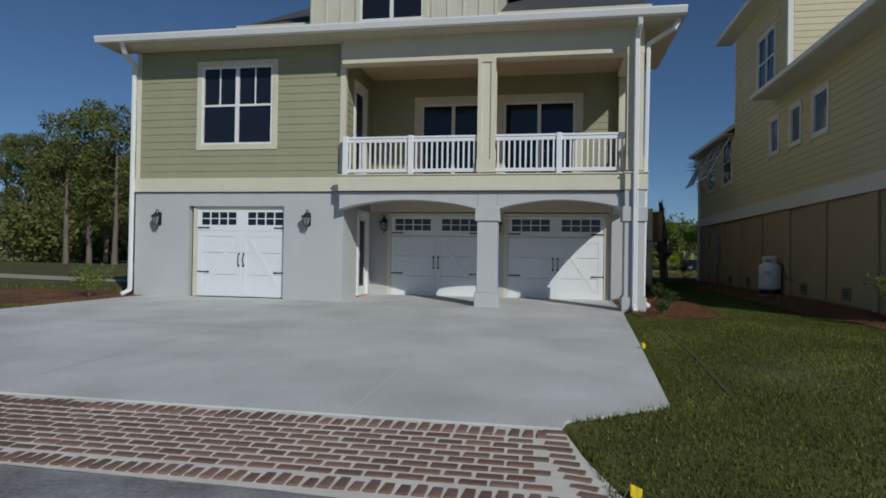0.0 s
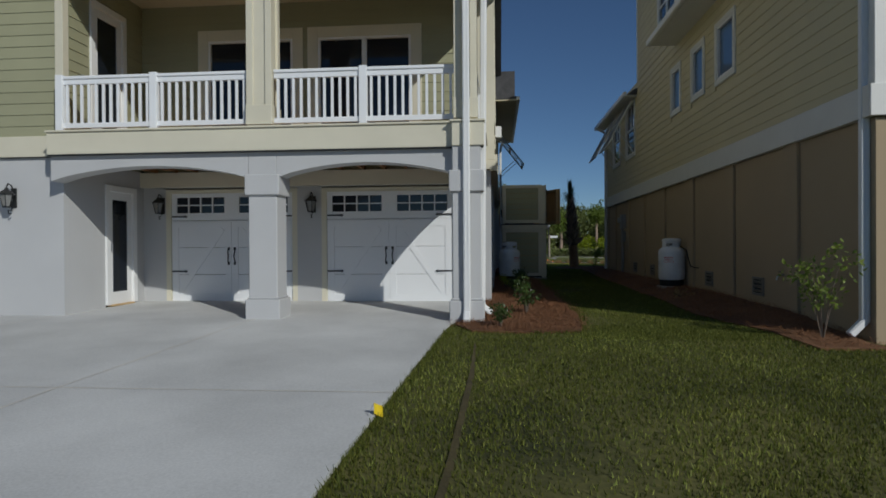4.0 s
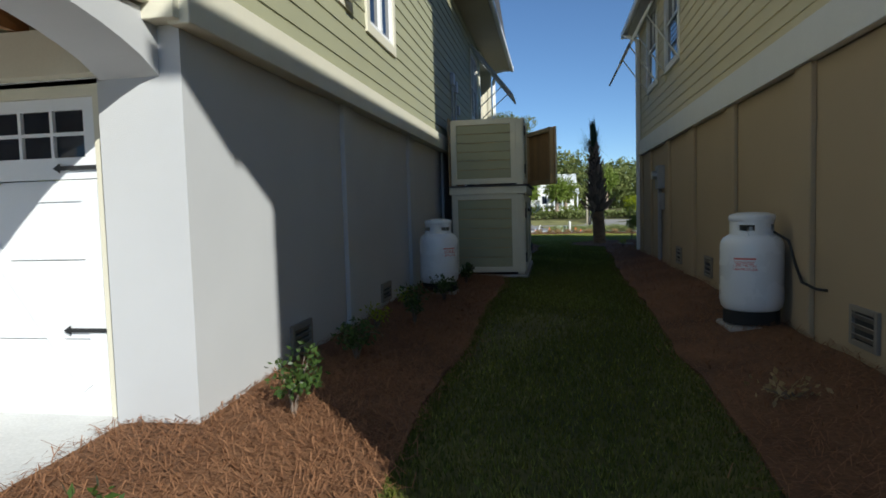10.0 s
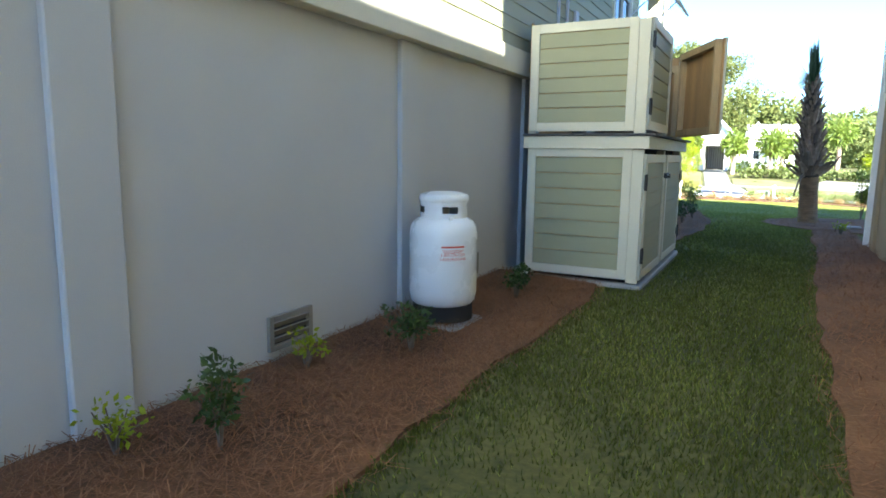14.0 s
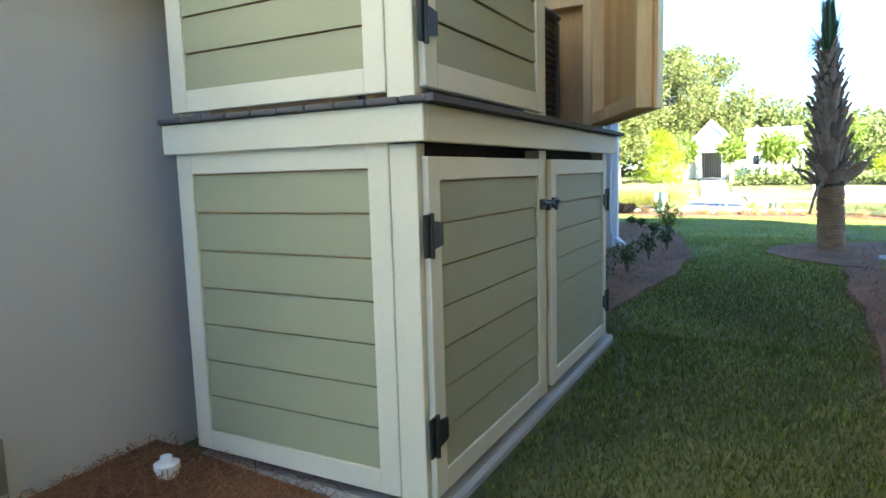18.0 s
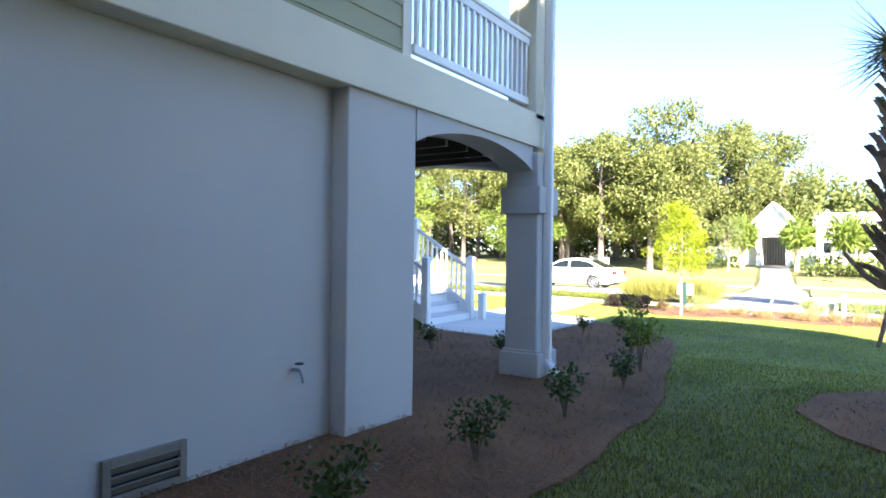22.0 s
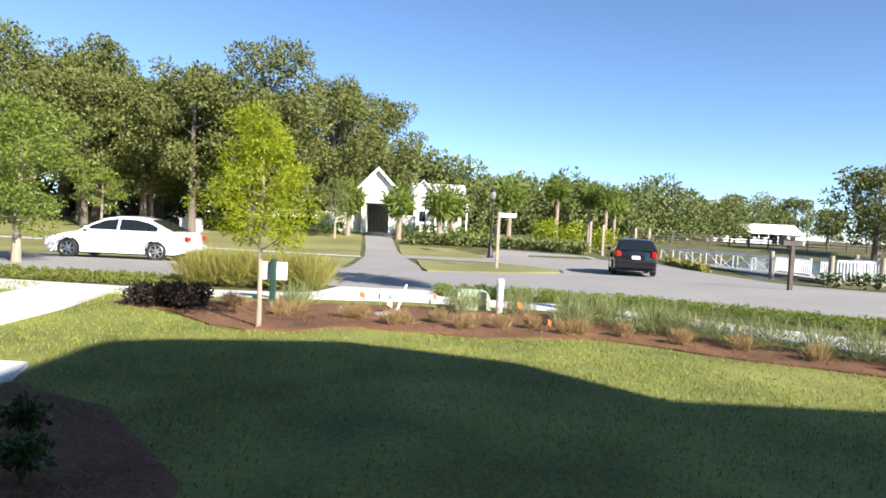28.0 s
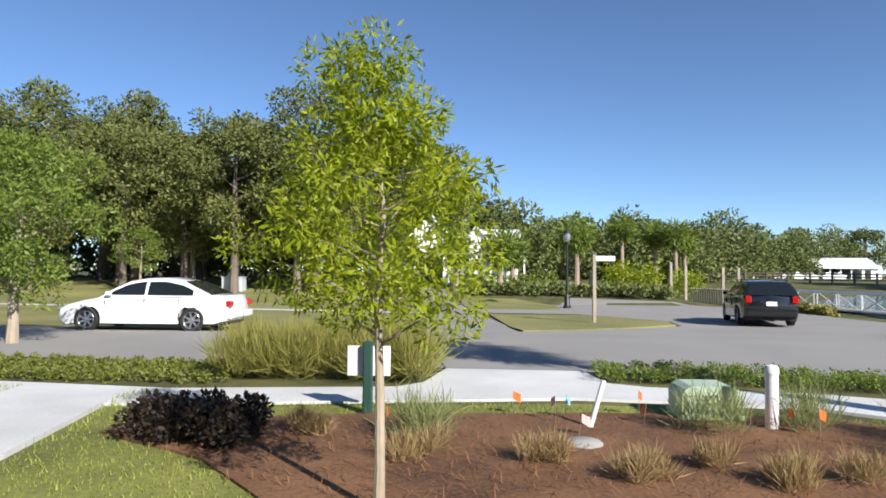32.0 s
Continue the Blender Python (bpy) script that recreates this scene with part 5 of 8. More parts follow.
# ---------------------------------------------------------------- equipment enclosure beside the house
def framed_panel(parent, name, axis, at, sign, u0, u1, z0, z1, trim, board_mat=None, hole_boards=True, back=None, w=None, label=""):
    """A panel of lap boards in a flat cream frame. w: pose for panels that stand at an angle."""
    pl = w if w is not None else place(axis, at, sign)
    a, b = (u0, u1) if w is not None or (axis == "y" and sign < 0) or (axis == "x" and sign > 0) else (-u1, -u0)
    top = part(name, Mesh().box(a + 0.004, b - 0.004, 0.001, 0.018, z0 + 0.004, z1 - 0.004, pl), back or PLYWOOD, parent, label)
    for nm, q in (("stile", (a, a + trim, z0, z1)), ("stile", (b - trim, b, z0, z1)), ("rail", (a + trim, b - trim, z1 - trim, z1)), ("rail", (a + trim, b - trim, z0, z0 + trim))):
        part(nm, Mesh().box(q[0], q[1], -0.03, 0.0, q[2], q[3], pl, 0.003), CREAM, top)
    n = round((z1 - z0 - 2 * trim) / 0.172)
    h = (z1 - z0 - 2 * trim) / n
    me = Mesh().prism([(0, 0.002), (-0.02, 0.002), (-0.021, 0.006), (-0.013, h - 0.006), (0, h - 0.006)], 0, b - a - 2 * trim, "x").data("board", SAGE)
    for k in range(n):
        piece("board", me, top, pl @ Matrix.Translation((a + trim, 0, z0 + trim + k * h)))
    return top


def butt_hinge(parent, y, z, x, s=1):
    m = Mesh().box(x, x + 0.012, y - 0.05, y + 0.0, z - 0.085, z + 0.085, None, 0.004).prism([(y + 0.0, z - 0.06), (y + 0.1 * s, z - 0.045), (y + 0.1 * s, z + 0.045), (y + 0.0, z + 0.06)], x, x + 0.012, "x")
    m.tube([(x + 0.014, y, z - 0.09), (x + 0.014, y, z + 0.09)], 0.011, 8)
    return part("hinge", m, BLACKIRON, parent)


def build_enclosure():
    x0, x1, y0, y1 = 1.98, 3.33, 24.07, 27.15
    e = thing("equipment_enclosure", (2.45, 25.6, 0.5), "two-tier sage and cream wooden equipment enclosure against the house", "enclosure")
    for name, z0, z1 in (("lower_post", 0.54, 2.04), ("upper_post", 2.215, 3.42)):
        for x, y in ((x1 - 0.09, y0), (x1 - 0.09, 25.475), (x1 - 0.09, y1 - 0.14), (x0, y0 + 0.03), (x0, y1 - 0.14)):
            part(name, Mesh().box(x, x + 0.09, y, y + (0.05 if y == y0 else 0.125 if y == 25.475 else 0.11), z0, z1, None, 0.003), CREAM, e)
        part("corner_board", Mesh().box(x1 - 0.12, x1 + 0.004, y0 - 0.022, y0, z0, z1, None, 0.003), CREAM, e)
    part("pad", Mesh().box(x0 - 0.02, x1 + 0.05, y0 - 0.03, y1 + 0.06, 0.36, 0.525, None, 0.02), PAD, e, "grey concrete pad")
    framed_panel(e, "side_panel", "y", y0 + 0.0, -1, x0 + 0.02, x1 - 0.12, 0.58, 2.05, 0.1)
    framed_panel(e, "side_panel", "y", y0 + 0.0, -1, x0 + 0.02, x1 - 0.12, 2.24, 3.44, 0.1)
    framed_panel(e, "side_panel", "y", y1, 1, x0 + 0.02, x1 - 0.03, 0.58, 2.05, 0.1)
    framed_panel(e, "side_panel", "y", y1, 1, x0 + 0.02, x1 - 0.03, 2.24, 3.44, 0.1)
    # ledge between the tiers
    for q in ((x0 - 0.03, x1 + 0.06, y0 - 0.06, y0 - 0.022), (x1 + 0.022, x1 + 0.06, y0 - 0.02, y1 + 0.048), (x0 - 0.03, x1 + 0.06, y1 + 0.05, y1 + 0.09)):
        part("ledge_fascia", Mesh().box(*q, 2.045, 2.185, None, 0.004), CREAM, e)
    for k in range(11):
        x = x0 - 0.03 + 0.15 * k
        part("deck_board", Mesh().box(x, min(x + 0.143, x1 + 0.085), y0 - 0.085, y1 + 0.1, 2.187, 2.213, None, 0.006), DECKGREY, e)
    # doors
    d1 = framed_panel(e, "door", "x", x1, 1, 24.09, 25.47, 0.58, 1.99, 0.095)
    d2 = framed_panel(e, "door", "x", x1, 1, 25.605, 27.005, 0.58, 1.99, 0.095)
    d3 = framed_panel(e, "door", "x", x1, 1, 24.09, 25.47, 2.255, 3.44, 0.1)
    sw = radians(26)   # how far the upper door stands open
    w = Matrix.Translation((x1 + 0.01, 27.0, 0)) @ Matrix.Rotation(math.pi / 2 - (-sw), 4, "Z")
    d4 = framed_panel(e, "open_door", "x", x1, 1, -1.37, 0.0, 2.26, 3.46, 0.1, w=w, label="cream and sage door left standing open")
    for a in (-1.33, -0.09):
        part("stud", Mesh().box(a, a + 0.05, 0.02, 0.11, 2.27, 3.45, w, 0.003), PINEWOOD, d4, "raw pine stud")
    for z in (2.27, 3.36):
        part("rail", Mesh().box(-1.28, -0.09, 0.02, 0.11, z, z + 0.09, w, 0.003), PINEWOOD, d4, "raw pine rail")
    for d, y, s in ((d1, 24.085, 1), (d3, 24.085, 1), (d2, 27.01, -1)):
        for z in ((0.86, 1.68) if d is not d3 else (2.5, 3.2)):
            butt_hinge(d, y, z, x1 + 0.028, s)
    for z in (2.5, 3.2):
        part("hinge", Mesh().box(x1 + 0.02, x1 + 0.05, 27.0, 27.08, z - 0.07, z + 0.07, None, 0.004), BLACKIRON, d4)
    # latch across the middle post
    for y, ow in ((25.43, d1), (25.65, d2)):
        part("latch_plate", Mesh().box(x1 + 0.028, x1 + 0.05, y - 0.045, y + 0.045, 1.7, 1.76, None, 0.006), BLACKIRON, ow)
    lt = Mesh().tube([(x1 + 0.055, 25.4, 1.735), (x1 + 0.055, 25.68, 1.735)], 0.011, 8)
    lt.box(x1 + 0.03, x1 + 0.062, 25.47, 25.53, 1.69, 1.75, None, 0.01).tube([(x1 + 0.058, 25.52, 1.735), (x1 + 0.075, 25.56, 1.70), (x1 + 0.07, 25.6, 1.74)], 0.012, 6)
    part("slide_bolt", lt, BLACKIRON, e, smooth=True)
    # solid near-black block added so the door gaps show as unlit
    part("lower_shade_block", Mesh().box(x0 + 0.06, x1 - 0.1, y0 + 0.08, y1 - 0.16, 0.53, 2.18), DARKROOM, e, "near-black block in place of the unlit inside")
    # raw timber inside the upper tier
    part("inner_frame", Mesh().box(x0 + 0.02, x1 - 0.1, y1 - 0.2, y1 - 0.11, 3.2, 3.3, None, 0.003).box(x1 - 0.14, x1 - 0.05, y1 - 0.22, y1 - 0.14, 2.215, 3.3, None, 0.003), PINEWOOD, e)
    part("plywood_lining", Mesh().box(x0 + 0.03, x1 - 0.1, y1 - 0.105, y1 - 0.02, 2.22, 3.2), PLYWOOD, e)
    part("plywood_back", Mesh().box(1.9, 1.918, 24.3, 26.9, 2.22, 3.52), PLYWOOD, e)


build_enclosure()


def build_ac():
    u = thing("air_conditioner", (2.5, 26.1, 2.22), "charcoal air-conditioner condenser with louvred sides on the enclosure ledge", "air conditioner")
    x0, x1, y0, y1, z0, z1 = 2.28, 3.06, 25.99, 26.77, 2.22, 3.1
    part("base_pan", Mesh().box(x0 - 0.01, x1 + 0.01, y0 - 0.01, y1 + 0.01, z0, z0 + 0.06, None, 0.01), ACGREY, u)
    part("coil", Mesh().box(x0 + 0.03, x1 - 0.03, y0 + 0.03, y1 - 0.03, z0 + 0.06, z1 - 0.06), COIL, u)
    for x in (x0, x1 - 0.09):
        for y in (y0, y1 - 0.09):
            part("corner_post", Mesh().box(x, x + 0.09, y, y + 0.09, z0 + 0.06, z1 - 0.05, None, 0.02), ACGREY, u)
    for k in range(16):
        z = z0 + 0.1 + 0.048 * k
        part("louvre", Mesh().box(x0 + 0.012, x1 - 0.012, y0 + 0.012, y1 - 0.012, z, z + 0.014, None, 0.004), ACGREY, u)
    t = Mesh().box(x0 - 0.01, x1 + 0.01, y0 - 0.01, y1 + 0.01, z1 - 0.05, z1, None, 0.02)
    part("top_cover", t, ACGREY, u)
    g = Mesh()
    for k in range(5):
        r = 0.08 + 0.07 * k
        pts = [((x0 + x1) / 2 + r * math.cos(a), (y0 + y1) / 2 + r * math.sin(a), z1 + 0.02) for a in [2 * math.pi * j / 24 for j in range(25)]]
        g.tube(pts, 0.004, 5, False)
    part("fan_guard", g, BLACKIRON, u)
    part("rating_label", Mesh().box(x0 + 0.25, x0 + 0.4, y0 - 0.002, y0 + 0.013, 2.55, 2.75), WHITE, u)
    # refrigerant lines and conduit behind
    for pts, r, m, word in (([(1.99, 25.98, 2.21), (1.99, 25.98, 3.6)], 0.017, WHITE, "straight white plastic"), ([(1.99, 26.13, 2.21), (1.99, 26.13, 3.6)], 0.022, WHITE, "straight white plastic"),
                            ([(2.0, 25.9, 3.6), (2.0, 25.9, 2.75), (2.03, 25.92, 2.5), (2.12, 25.95, 2.3), (2.2, 26.02, 2.25), (2.29, 26.1, 2.34)], 0.016, CONDUIT, "grey flexible"),
                            ([(1.97, 25.55, 2.75), (2.0, 25.57, 2.5), (2.08, 25.63, 2.3), (2.25, 25.8, 2.26), (2.4, 26.0, 2.3)], 0.03, BLACKIRON, "black foam-wrapped")):
        c = lone("conduit", Mesh().tube(pts, r, 8), m, word + " conduit running up the house wall", "conduit", smooth=True)


build_ac()


def propane_tank(at, facing):
    """A 200-pound upright cylinder: foot ring, shell, shoulder, collar with hand holes, domed hood, printed notice."""
    t = thing("propane_tank", (0, 0, 0), "white upright propane tank with red print on a concrete block", "propane tank", "propane tanks")
    r = 0.305
    part("shell", Mesh().lathe([(0.0, 0.13), (0.16, 0.13), (0.25, 0.155), (0.29, 0.2), (r, 0.27), (r, 0.80), (0.297, 0.86), (0.27, 0.905), (0.225, 0.935), (0.2, 0.945)], 40), TANKWHITE, t, smooth=True)
    part("foot_ring", Mesh().lathe([(0.25, 0.03), (0.27, 0.03), (0.27, 0.17), (0.25, 0.17)], 32), RUBBER, t, "black foot ring", smooth=True)
    col = Mesh()
    for a0, a1 in ((20, 70), (110, 250), (290, 340)):
        col.lathe([(0.203, 0.93), (0.21, 0.935), (0.21, 1.09), (0.203, 1.09)], 14, (0, 0, 0), radians(a0), radians(a1))
    for z0, z1 in ((0.925, 0.985), (1.045, 1.09)):
        col.lathe([(0.203, z0), (0.211, z0), (0.211, z1), (0.203, z1)], 40)
    part("collar", col, TANKWHITE, t, smooth=True)
    part("hood", Mesh().lathe([(0.219, 1.085), (0.222, 1.09), (0.222, 1.125), (0.21, 1.145), (0.14, 1.165), (0.0, 1.172)], 36), TANKWHITE, t, smooth=True)
    part("valve", Mesh().lathe([(0.05, 0.95), (0.05, 1.02), (0.03, 1.03), (0.03, 1.07), (0.0, 1.07)], 12), STEEL, t, smooth=True)
    part("lifting_lug", Mesh().box(0.2, 0.235, -0.02, 0.02, 0.9, 0.96, None, 0.008), TANKWHITE, t)
    def decal(name, a_mid, z0, z1, half, material, off=0.0022):
        part(name, Mesh().lathe([(r + off, z0), (r + off, z1)], 10, (0, 0, 0), a_mid - half / r, a_mid + half / r), material, t)
    decal("notice_bar", 0, 0.70, 0.716, 0.105, REDPRINT)
    for k, z in enumerate((0.678, 0.667, 0.656)):
        decal("notice_line", 0.0, z, z + 0.004, 0.1 - 0.008 * k, REDPRINT)
    for body, z in (("1-800-776-7263", 0.628), ("1-800-PROPANE", 0.592)):
        cu = bpy.data.curves.new("print", "FONT")
        cu.body, cu.size, cu.align_x, cu.extrude = body, 0.034, "CENTER", 0.0
        tmp = bpy.data.objects.new("print", cu)
        me = bpy.data.meshes.new_from_object(tmp)
        bpy.data.objects.remove(tmp)
        for v in me.vertices:
            a = v.co.x / r
            v.co = ((r + 0.0024) * math.cos(a), (r + 0.0024) * math.sin(a), z + v.co.y)
        me.materials.append(REDPRINT)
        ob = new("phone_number", me)
        ob.parent = t
    t.matrix_basis = pose(*at, 0, 0, facing) @ Matrix.Scale(0.945, 4)
    return t


TZ = ground_z(21) + 0.05
for x, y, f in ((2.16, 21.6, -46), (5.77, 18.9, -118)):
    tz = TZ + (0.06 if x > 4 else 0.02)
    blk = Mesh().box(x - 0.27, x + 0.27, y - 0.3, y + 0.25, TZ - 0.1, tz + 0.016, None, 0.02)
    lone("concrete_block", blk, PAD, "rough grey concrete block under a propane tank", "block")
    propane_tank((x, y, tz), f)
lone("gas_hose", Mesh().tube([(5.93, 18.78, 1.5), (6.03, 18.68, 1.42), (6.04, 18.53, 1.2), (6.02, 18.33, 1.07), (6.05, 18.1, 1.04), (6.1, 18.0, 1.04)], 0.012, 8), RUBBER, "thin black gas hose from the tank to the wall", "hose", smooth=True)


def wall_lantern(m):
    """A black carriage lantern: back plate, scrolled arms, six-sided body with glass, roof and finial."""
    t = thing("wall_lantern", (0, 0, 0), "black iron carriage lantern on the stucco wall", "wall lamp", "garage lanterns")
    part("back_plate", Mesh().box(-0.055, 0.055, -0.02, 0, -0.16, 0.16, None, 0.012), BLACKIRON, t)
    part("arm", Mesh().tube([(0, -0.01, 0.1), (0, -0.06, 0.2), (0, -0.13, 0.22), (0, -0.16, 0.16)], 0.011, 6), BLACKIRON, t, smooth=True)
    part("scroll", Mesh().tube([(0, -0.01, -0.12), (0, -0.07, -0.2), (0, -0.13, -0.2), (0, -0.12, -0.26), (0, -0.07, -0.25)], 0.009, 6), BLACKIRON, t, smooth=True)
    g = Mesh()
    g.lathe([(0.055, -0.14), (0.1, 0.05)], 6, (0, -0.16, 0))
    part("glass", g, LAMPGLASS, t)
    bars = Mesh()
    for k in range(6):
        a = math.pi / 3 * k
        bars.tube([(0.057 * math.cos(a), -0.16 + 0.057 * math.sin(a), -0.14), (0.103 * math.cos(a), -0.16 + 0.103 * math.sin(a), 0.05)], 0.007, 5)
    bars.lathe([(0.0, -0.16), (0.06, -0.16), (0.06, -0.135), (0.0, -0.135)], 6, (0, -0.16, 0))
    part("cage", bars, BLACKIRON, t)
    part("roof", Mesh().lathe([(0.0, 0.05), (0.125, 0.045), (0.125, 0.06), (0.07, 0.1), (0.03, 0.13), (0.03, 0.15), (0.0, 0.17)], 6, (0, -0.16, 0)), BLACKIRON, t)
    t.matrix_basis = m
    return t


first = wall_lantern(pose(-9.73, F, 2.35))
for x, y in ((-5.88, F), (-4.66, YB), (-1.66, YB)):
    copy_thing(first, pose(x, y, 2.35))


def wall_fittings():
    # dryer hood on the side wall
    h = thing("vent_hood", (1.85, 18.7, 4.0), "white louvred exhaust hood on the sage siding", "vent hood")
    part("mounting_block", Mesh().box(XU + 0.006, XU + 0.03, 18.49, 18.91, 3.91, 4.38, None, 0.004), CREAM, h)
    part("hood", Mesh().box(XU + 0.03, XU + 0.17, 18.59, 18.83, 4.0, 4.26, None, 0.015), WHITE, h)
    for k in range(4):
        part("louvre", Mesh().box(XU + 0.17, XU + 0.178, 18.61, 18.81, 4.02 + 0.06 * k, 4.06 + 0.06 * k), WHITE, h)
    # electric meter with its conduit on the neighbour
    m = thing("electric_meter", (5.9, 25.66, 1.6), "grey electric meter box with conduit on a tan wall", "meter")
    part("box", Mesh().box(NX - 0.15, NX, 25.5, 25.82, 2.08, 2.55, None, 0.015), METERGREY, m)
    part("dial", Mesh().lathe([(0.0, 0), (0.09, 0), (0.09, 0.06), (0.07, 0.09), (0, 0.1)], 20).v and Mesh().tube([(NX - 0.15, 25.66, 2.36), (NX - 0.24, 25.66, 2.36)], 0.085, 16), STEEL, m, smooth=True)
    part("disconnect", Mesh().box(NX - 0.12, NX, 25.55, 25.72, 1.65, 2.0, None, 0.01), METERGREY, m)
    part("conduit", Mesh().box(NX - 0.1, NX - 0.03, 25.76, 25.86, 0.45, 2.08, None, 0.02), METERGREY, m)
    m2 = thing("wall_conduit", (1.85, 26.0, 4.2), "grey wall conduit and small boxes on the shaded siding", "conduit")
    part("pipe", Mesh().tube([(XU + 0.05, 25.6, 3.35), (XU + 0.05, 25.6, 4.6)], 0.022, 8), CONDUIT, m2)
    part("pipe", Mesh().tube([(XU + 0.05, 26.0, 3.35), (XU + 0.05, 26.0, 4.5)], 0.022, 8), CONDUIT, m2)
    part("junction_box", Mesh().box(XU + 0.02, XU + 0.1, 25.5, 25.7, 4.4, 4.65, None, 0.01), CONDUIT, m2)
    part("junction_box", Mesh().box(XU + 0.02, XU + 0.1, 25.92, 26.1, 4.3, 4.55, None, 0.01), CONDUIT, m2)
    part("outlet_box", Mesh().box(XU + 0.02, XU + 0.07, 26.4, 26.55, 3.9, 4.1, None, 0.01), CONDUIT, m2)
    # hose bibs
    for x, y, s in ((XS, 30.0, 1), (NX, 14.08, -1)):
        f = thing("hose_tap", (x, y, 1.08), "small brass hose tap on a stucco wall", "tap", "hose taps")
        part("body", Mesh().tube([(x, y, 1.08), (x + 0.07 * s, y, 1.08), (x + 0.1 * s, y, 1.04), (x + 0.105 * s, y, 1.0)], 0.014, 8), STEEL, f, smooth=True)
        part("handle", Mesh().tube([(x + 0.06 * s, y, 1.12), (x + 0.06 * s, y, 1.13)], 0.03, 8), BLACKIRON, f)
    # propped shutter on the rear side window
    m = Matrix.Translation((XU + 0.05, 0, 6.05)) @ Matrix.Rotation(radians(-38), 4, "Y")
    sh = Mesh()
    for q in ((28.85, 28.92, -1.7, 0), (30.44, 30.51, -1.7, 0), (28.92, 30.44, -0.07, 0), (28.92, 30.44, -1.7, -1.63), (28.92, 30.44, -0.88, -0.82)):
        sh.box(0, 0.04, q[0], q[1], q[2], q[3], m)
    s = part("shutter", sh, CONDUIT, house, "grey top-hinged louvred shutter propped open")
    for k in range(21):
        z = -1.6 + 0.075 * k
        part("louvre", Mesh().box(0.006, 0.034, 28.92, 30.44, z, z + 0.012, m), CONDUIT, s)
    for u in (28.95, 30.42):
        part("strut", Mesh().tube([(XU + 0.04, u, 4.25), tuple(m @ Vector((0.03, u, -1.35)))], 0.014, 6), WHITE, s)


wall_fittings()


# ---------------------------------------------------------------- rear stairs
def build_stairs():
    s = thing("rear_stairs", (-3.0, 36.5, 0.46), "white painted timber stairs with a landing and rails", "stairs")
    lz, n = 1.36, 5
    run, rise = 1.4 / n, (1.36 - 0.5) / n
    for k in range(n):   # lower flight, falling towards +x
        x = -1.6 - run * k
        z = 0.5 + rise * (k + 1)
        part("tread", Mesh().box(x - run - 0.03, x + 0.02, 36.34, 37.86, z - 0.035, z, None, 0.006), CONDUIT, s)
        part("riser", Mesh().box(x - 0.02, x, 36.36, 37.84, z - rise, z - 0.036), WHITE, s)
    for y in (36.3, 37.84):
        part("stringer", Mesh().prism([(-1.55, 0.48), (-1.55, 0.78), (-3.0, 1.6), (-3.0, 1.2)], y, y + 0.05), WHITE, s)
    part("landing", Mesh().box(-4.1, -3.0, 36.3, 37.9, lz - 0.04, lz, None, 0.006), CONDUIT, s)
    part("landing_skirt", Mesh().box(-4.1, -2.98, 36.28, 36.3, lz - 0.34, lz - 0.04).box(-2.99, -2.96, 36.3, 37.9, lz - 0.2, lz - 0.04), WHITE, s)
    for x, y in ((-3.45, 36.38), (-4.05, 36.38), (-3.45, 37.8), (-4.05, 37.8)):
        part("leg", Mesh().box(x, x + 0.1, y, y + 0.1, 0.42, lz - 0.05), WHITE, s)
    m = 11
    for k in range(m):   # upper flight, rising towards the porch
        y = 36.3 - 0.25 * k
        z = lz + (3.38 - lz) / m * (k + 1)
        part("tread", Mesh().box(-4.05, -3.05, y - 0.27, y + 0.02, z - 0.035, z, None, 0.006), CONDUIT, s)
    for x in (-3.02, -4.1):
        part("stringer", Mesh().prism([(36.35, lz - 0.25), (36.35, lz + 0.2), (33.7, 3.45), (33.7, 3.05)], x, x + 0.05, "x"), WHITE, s)
    for x, y, z0, z1 in ((-1.62, 36.32, 0.46, 1.72), (-1.62, 37.88, 0.46, 1.72), (-3.0, 36.32, 1.1, 2.5), (-3.0, 37.88, 1.1, 2.5), (-4.05, 37.88, 1.1, 2.4), (-1.35, 37.9, 0.46, 1.0)):
        p = part("newel_post", Mesh().box(x - 0.065, x + 0.065, y - 0.065, y + 0.065, z0, z1, None, 0.008), VINYL, s)
        part("cap", Mesh().box(x - 0.085, x + 0.085, y - 0.085, y + 0.085, z1, z1 + 0.03, None, 0.01).lathe([(0.085, 0.03), (0.0, 0.075)], 4, (x, y, z1), math.pi / 4, math.pi / 4 + 2 * math.pi), VINYL, p)

    def sloped(p, q, count):
        p, q = Vector(p), Vector(q)
        d = (q - p).normalized()
        turn = Matrix((d, Vector((0, 0, 1)).cross(d).normalized(), d.cross(Vector((0, 0, 1)).cross(d).normalized()))).transposed().to_4x4()
        r = part("handrail", Mesh().box(0, (q - p).length, -0.045, 0.045, -0.05, 0, Matrix.Translation(p) @ turn, 0.008), CONDUIT, s)
        part("lower_rail", Mesh().box(0, (q - p).length, -0.025, 0.025, -0.04, 0.04, Matrix.Translation(p - Vector((0, 0, 0.78))) @ turn), VINYL, s)
        for k in range(count):
            c = p + (q - p) * ((k + 0.5) / count)
            part("baluster", Mesh().box(c.x - 0.018, c.x + 0.018, c.y - 0.018, c.y + 0.018, c.z - 0.78, c.z - 0.04), VINYL, s)
    sloped((-1.65, 36.32, 1.55), (-3.0, 36.32, 2.38), 11)
    sloped((-1.65, 37.88, 1.55), (-3.0, 37.88, 2.38), 11)
    sloped((-3.0, 37.88, 2.3), (-4.05, 37.88, 2.3), 8)
    sloped((-3.0, 36.3, 2.35), (-3.0, 33.75, 4.3), 20)
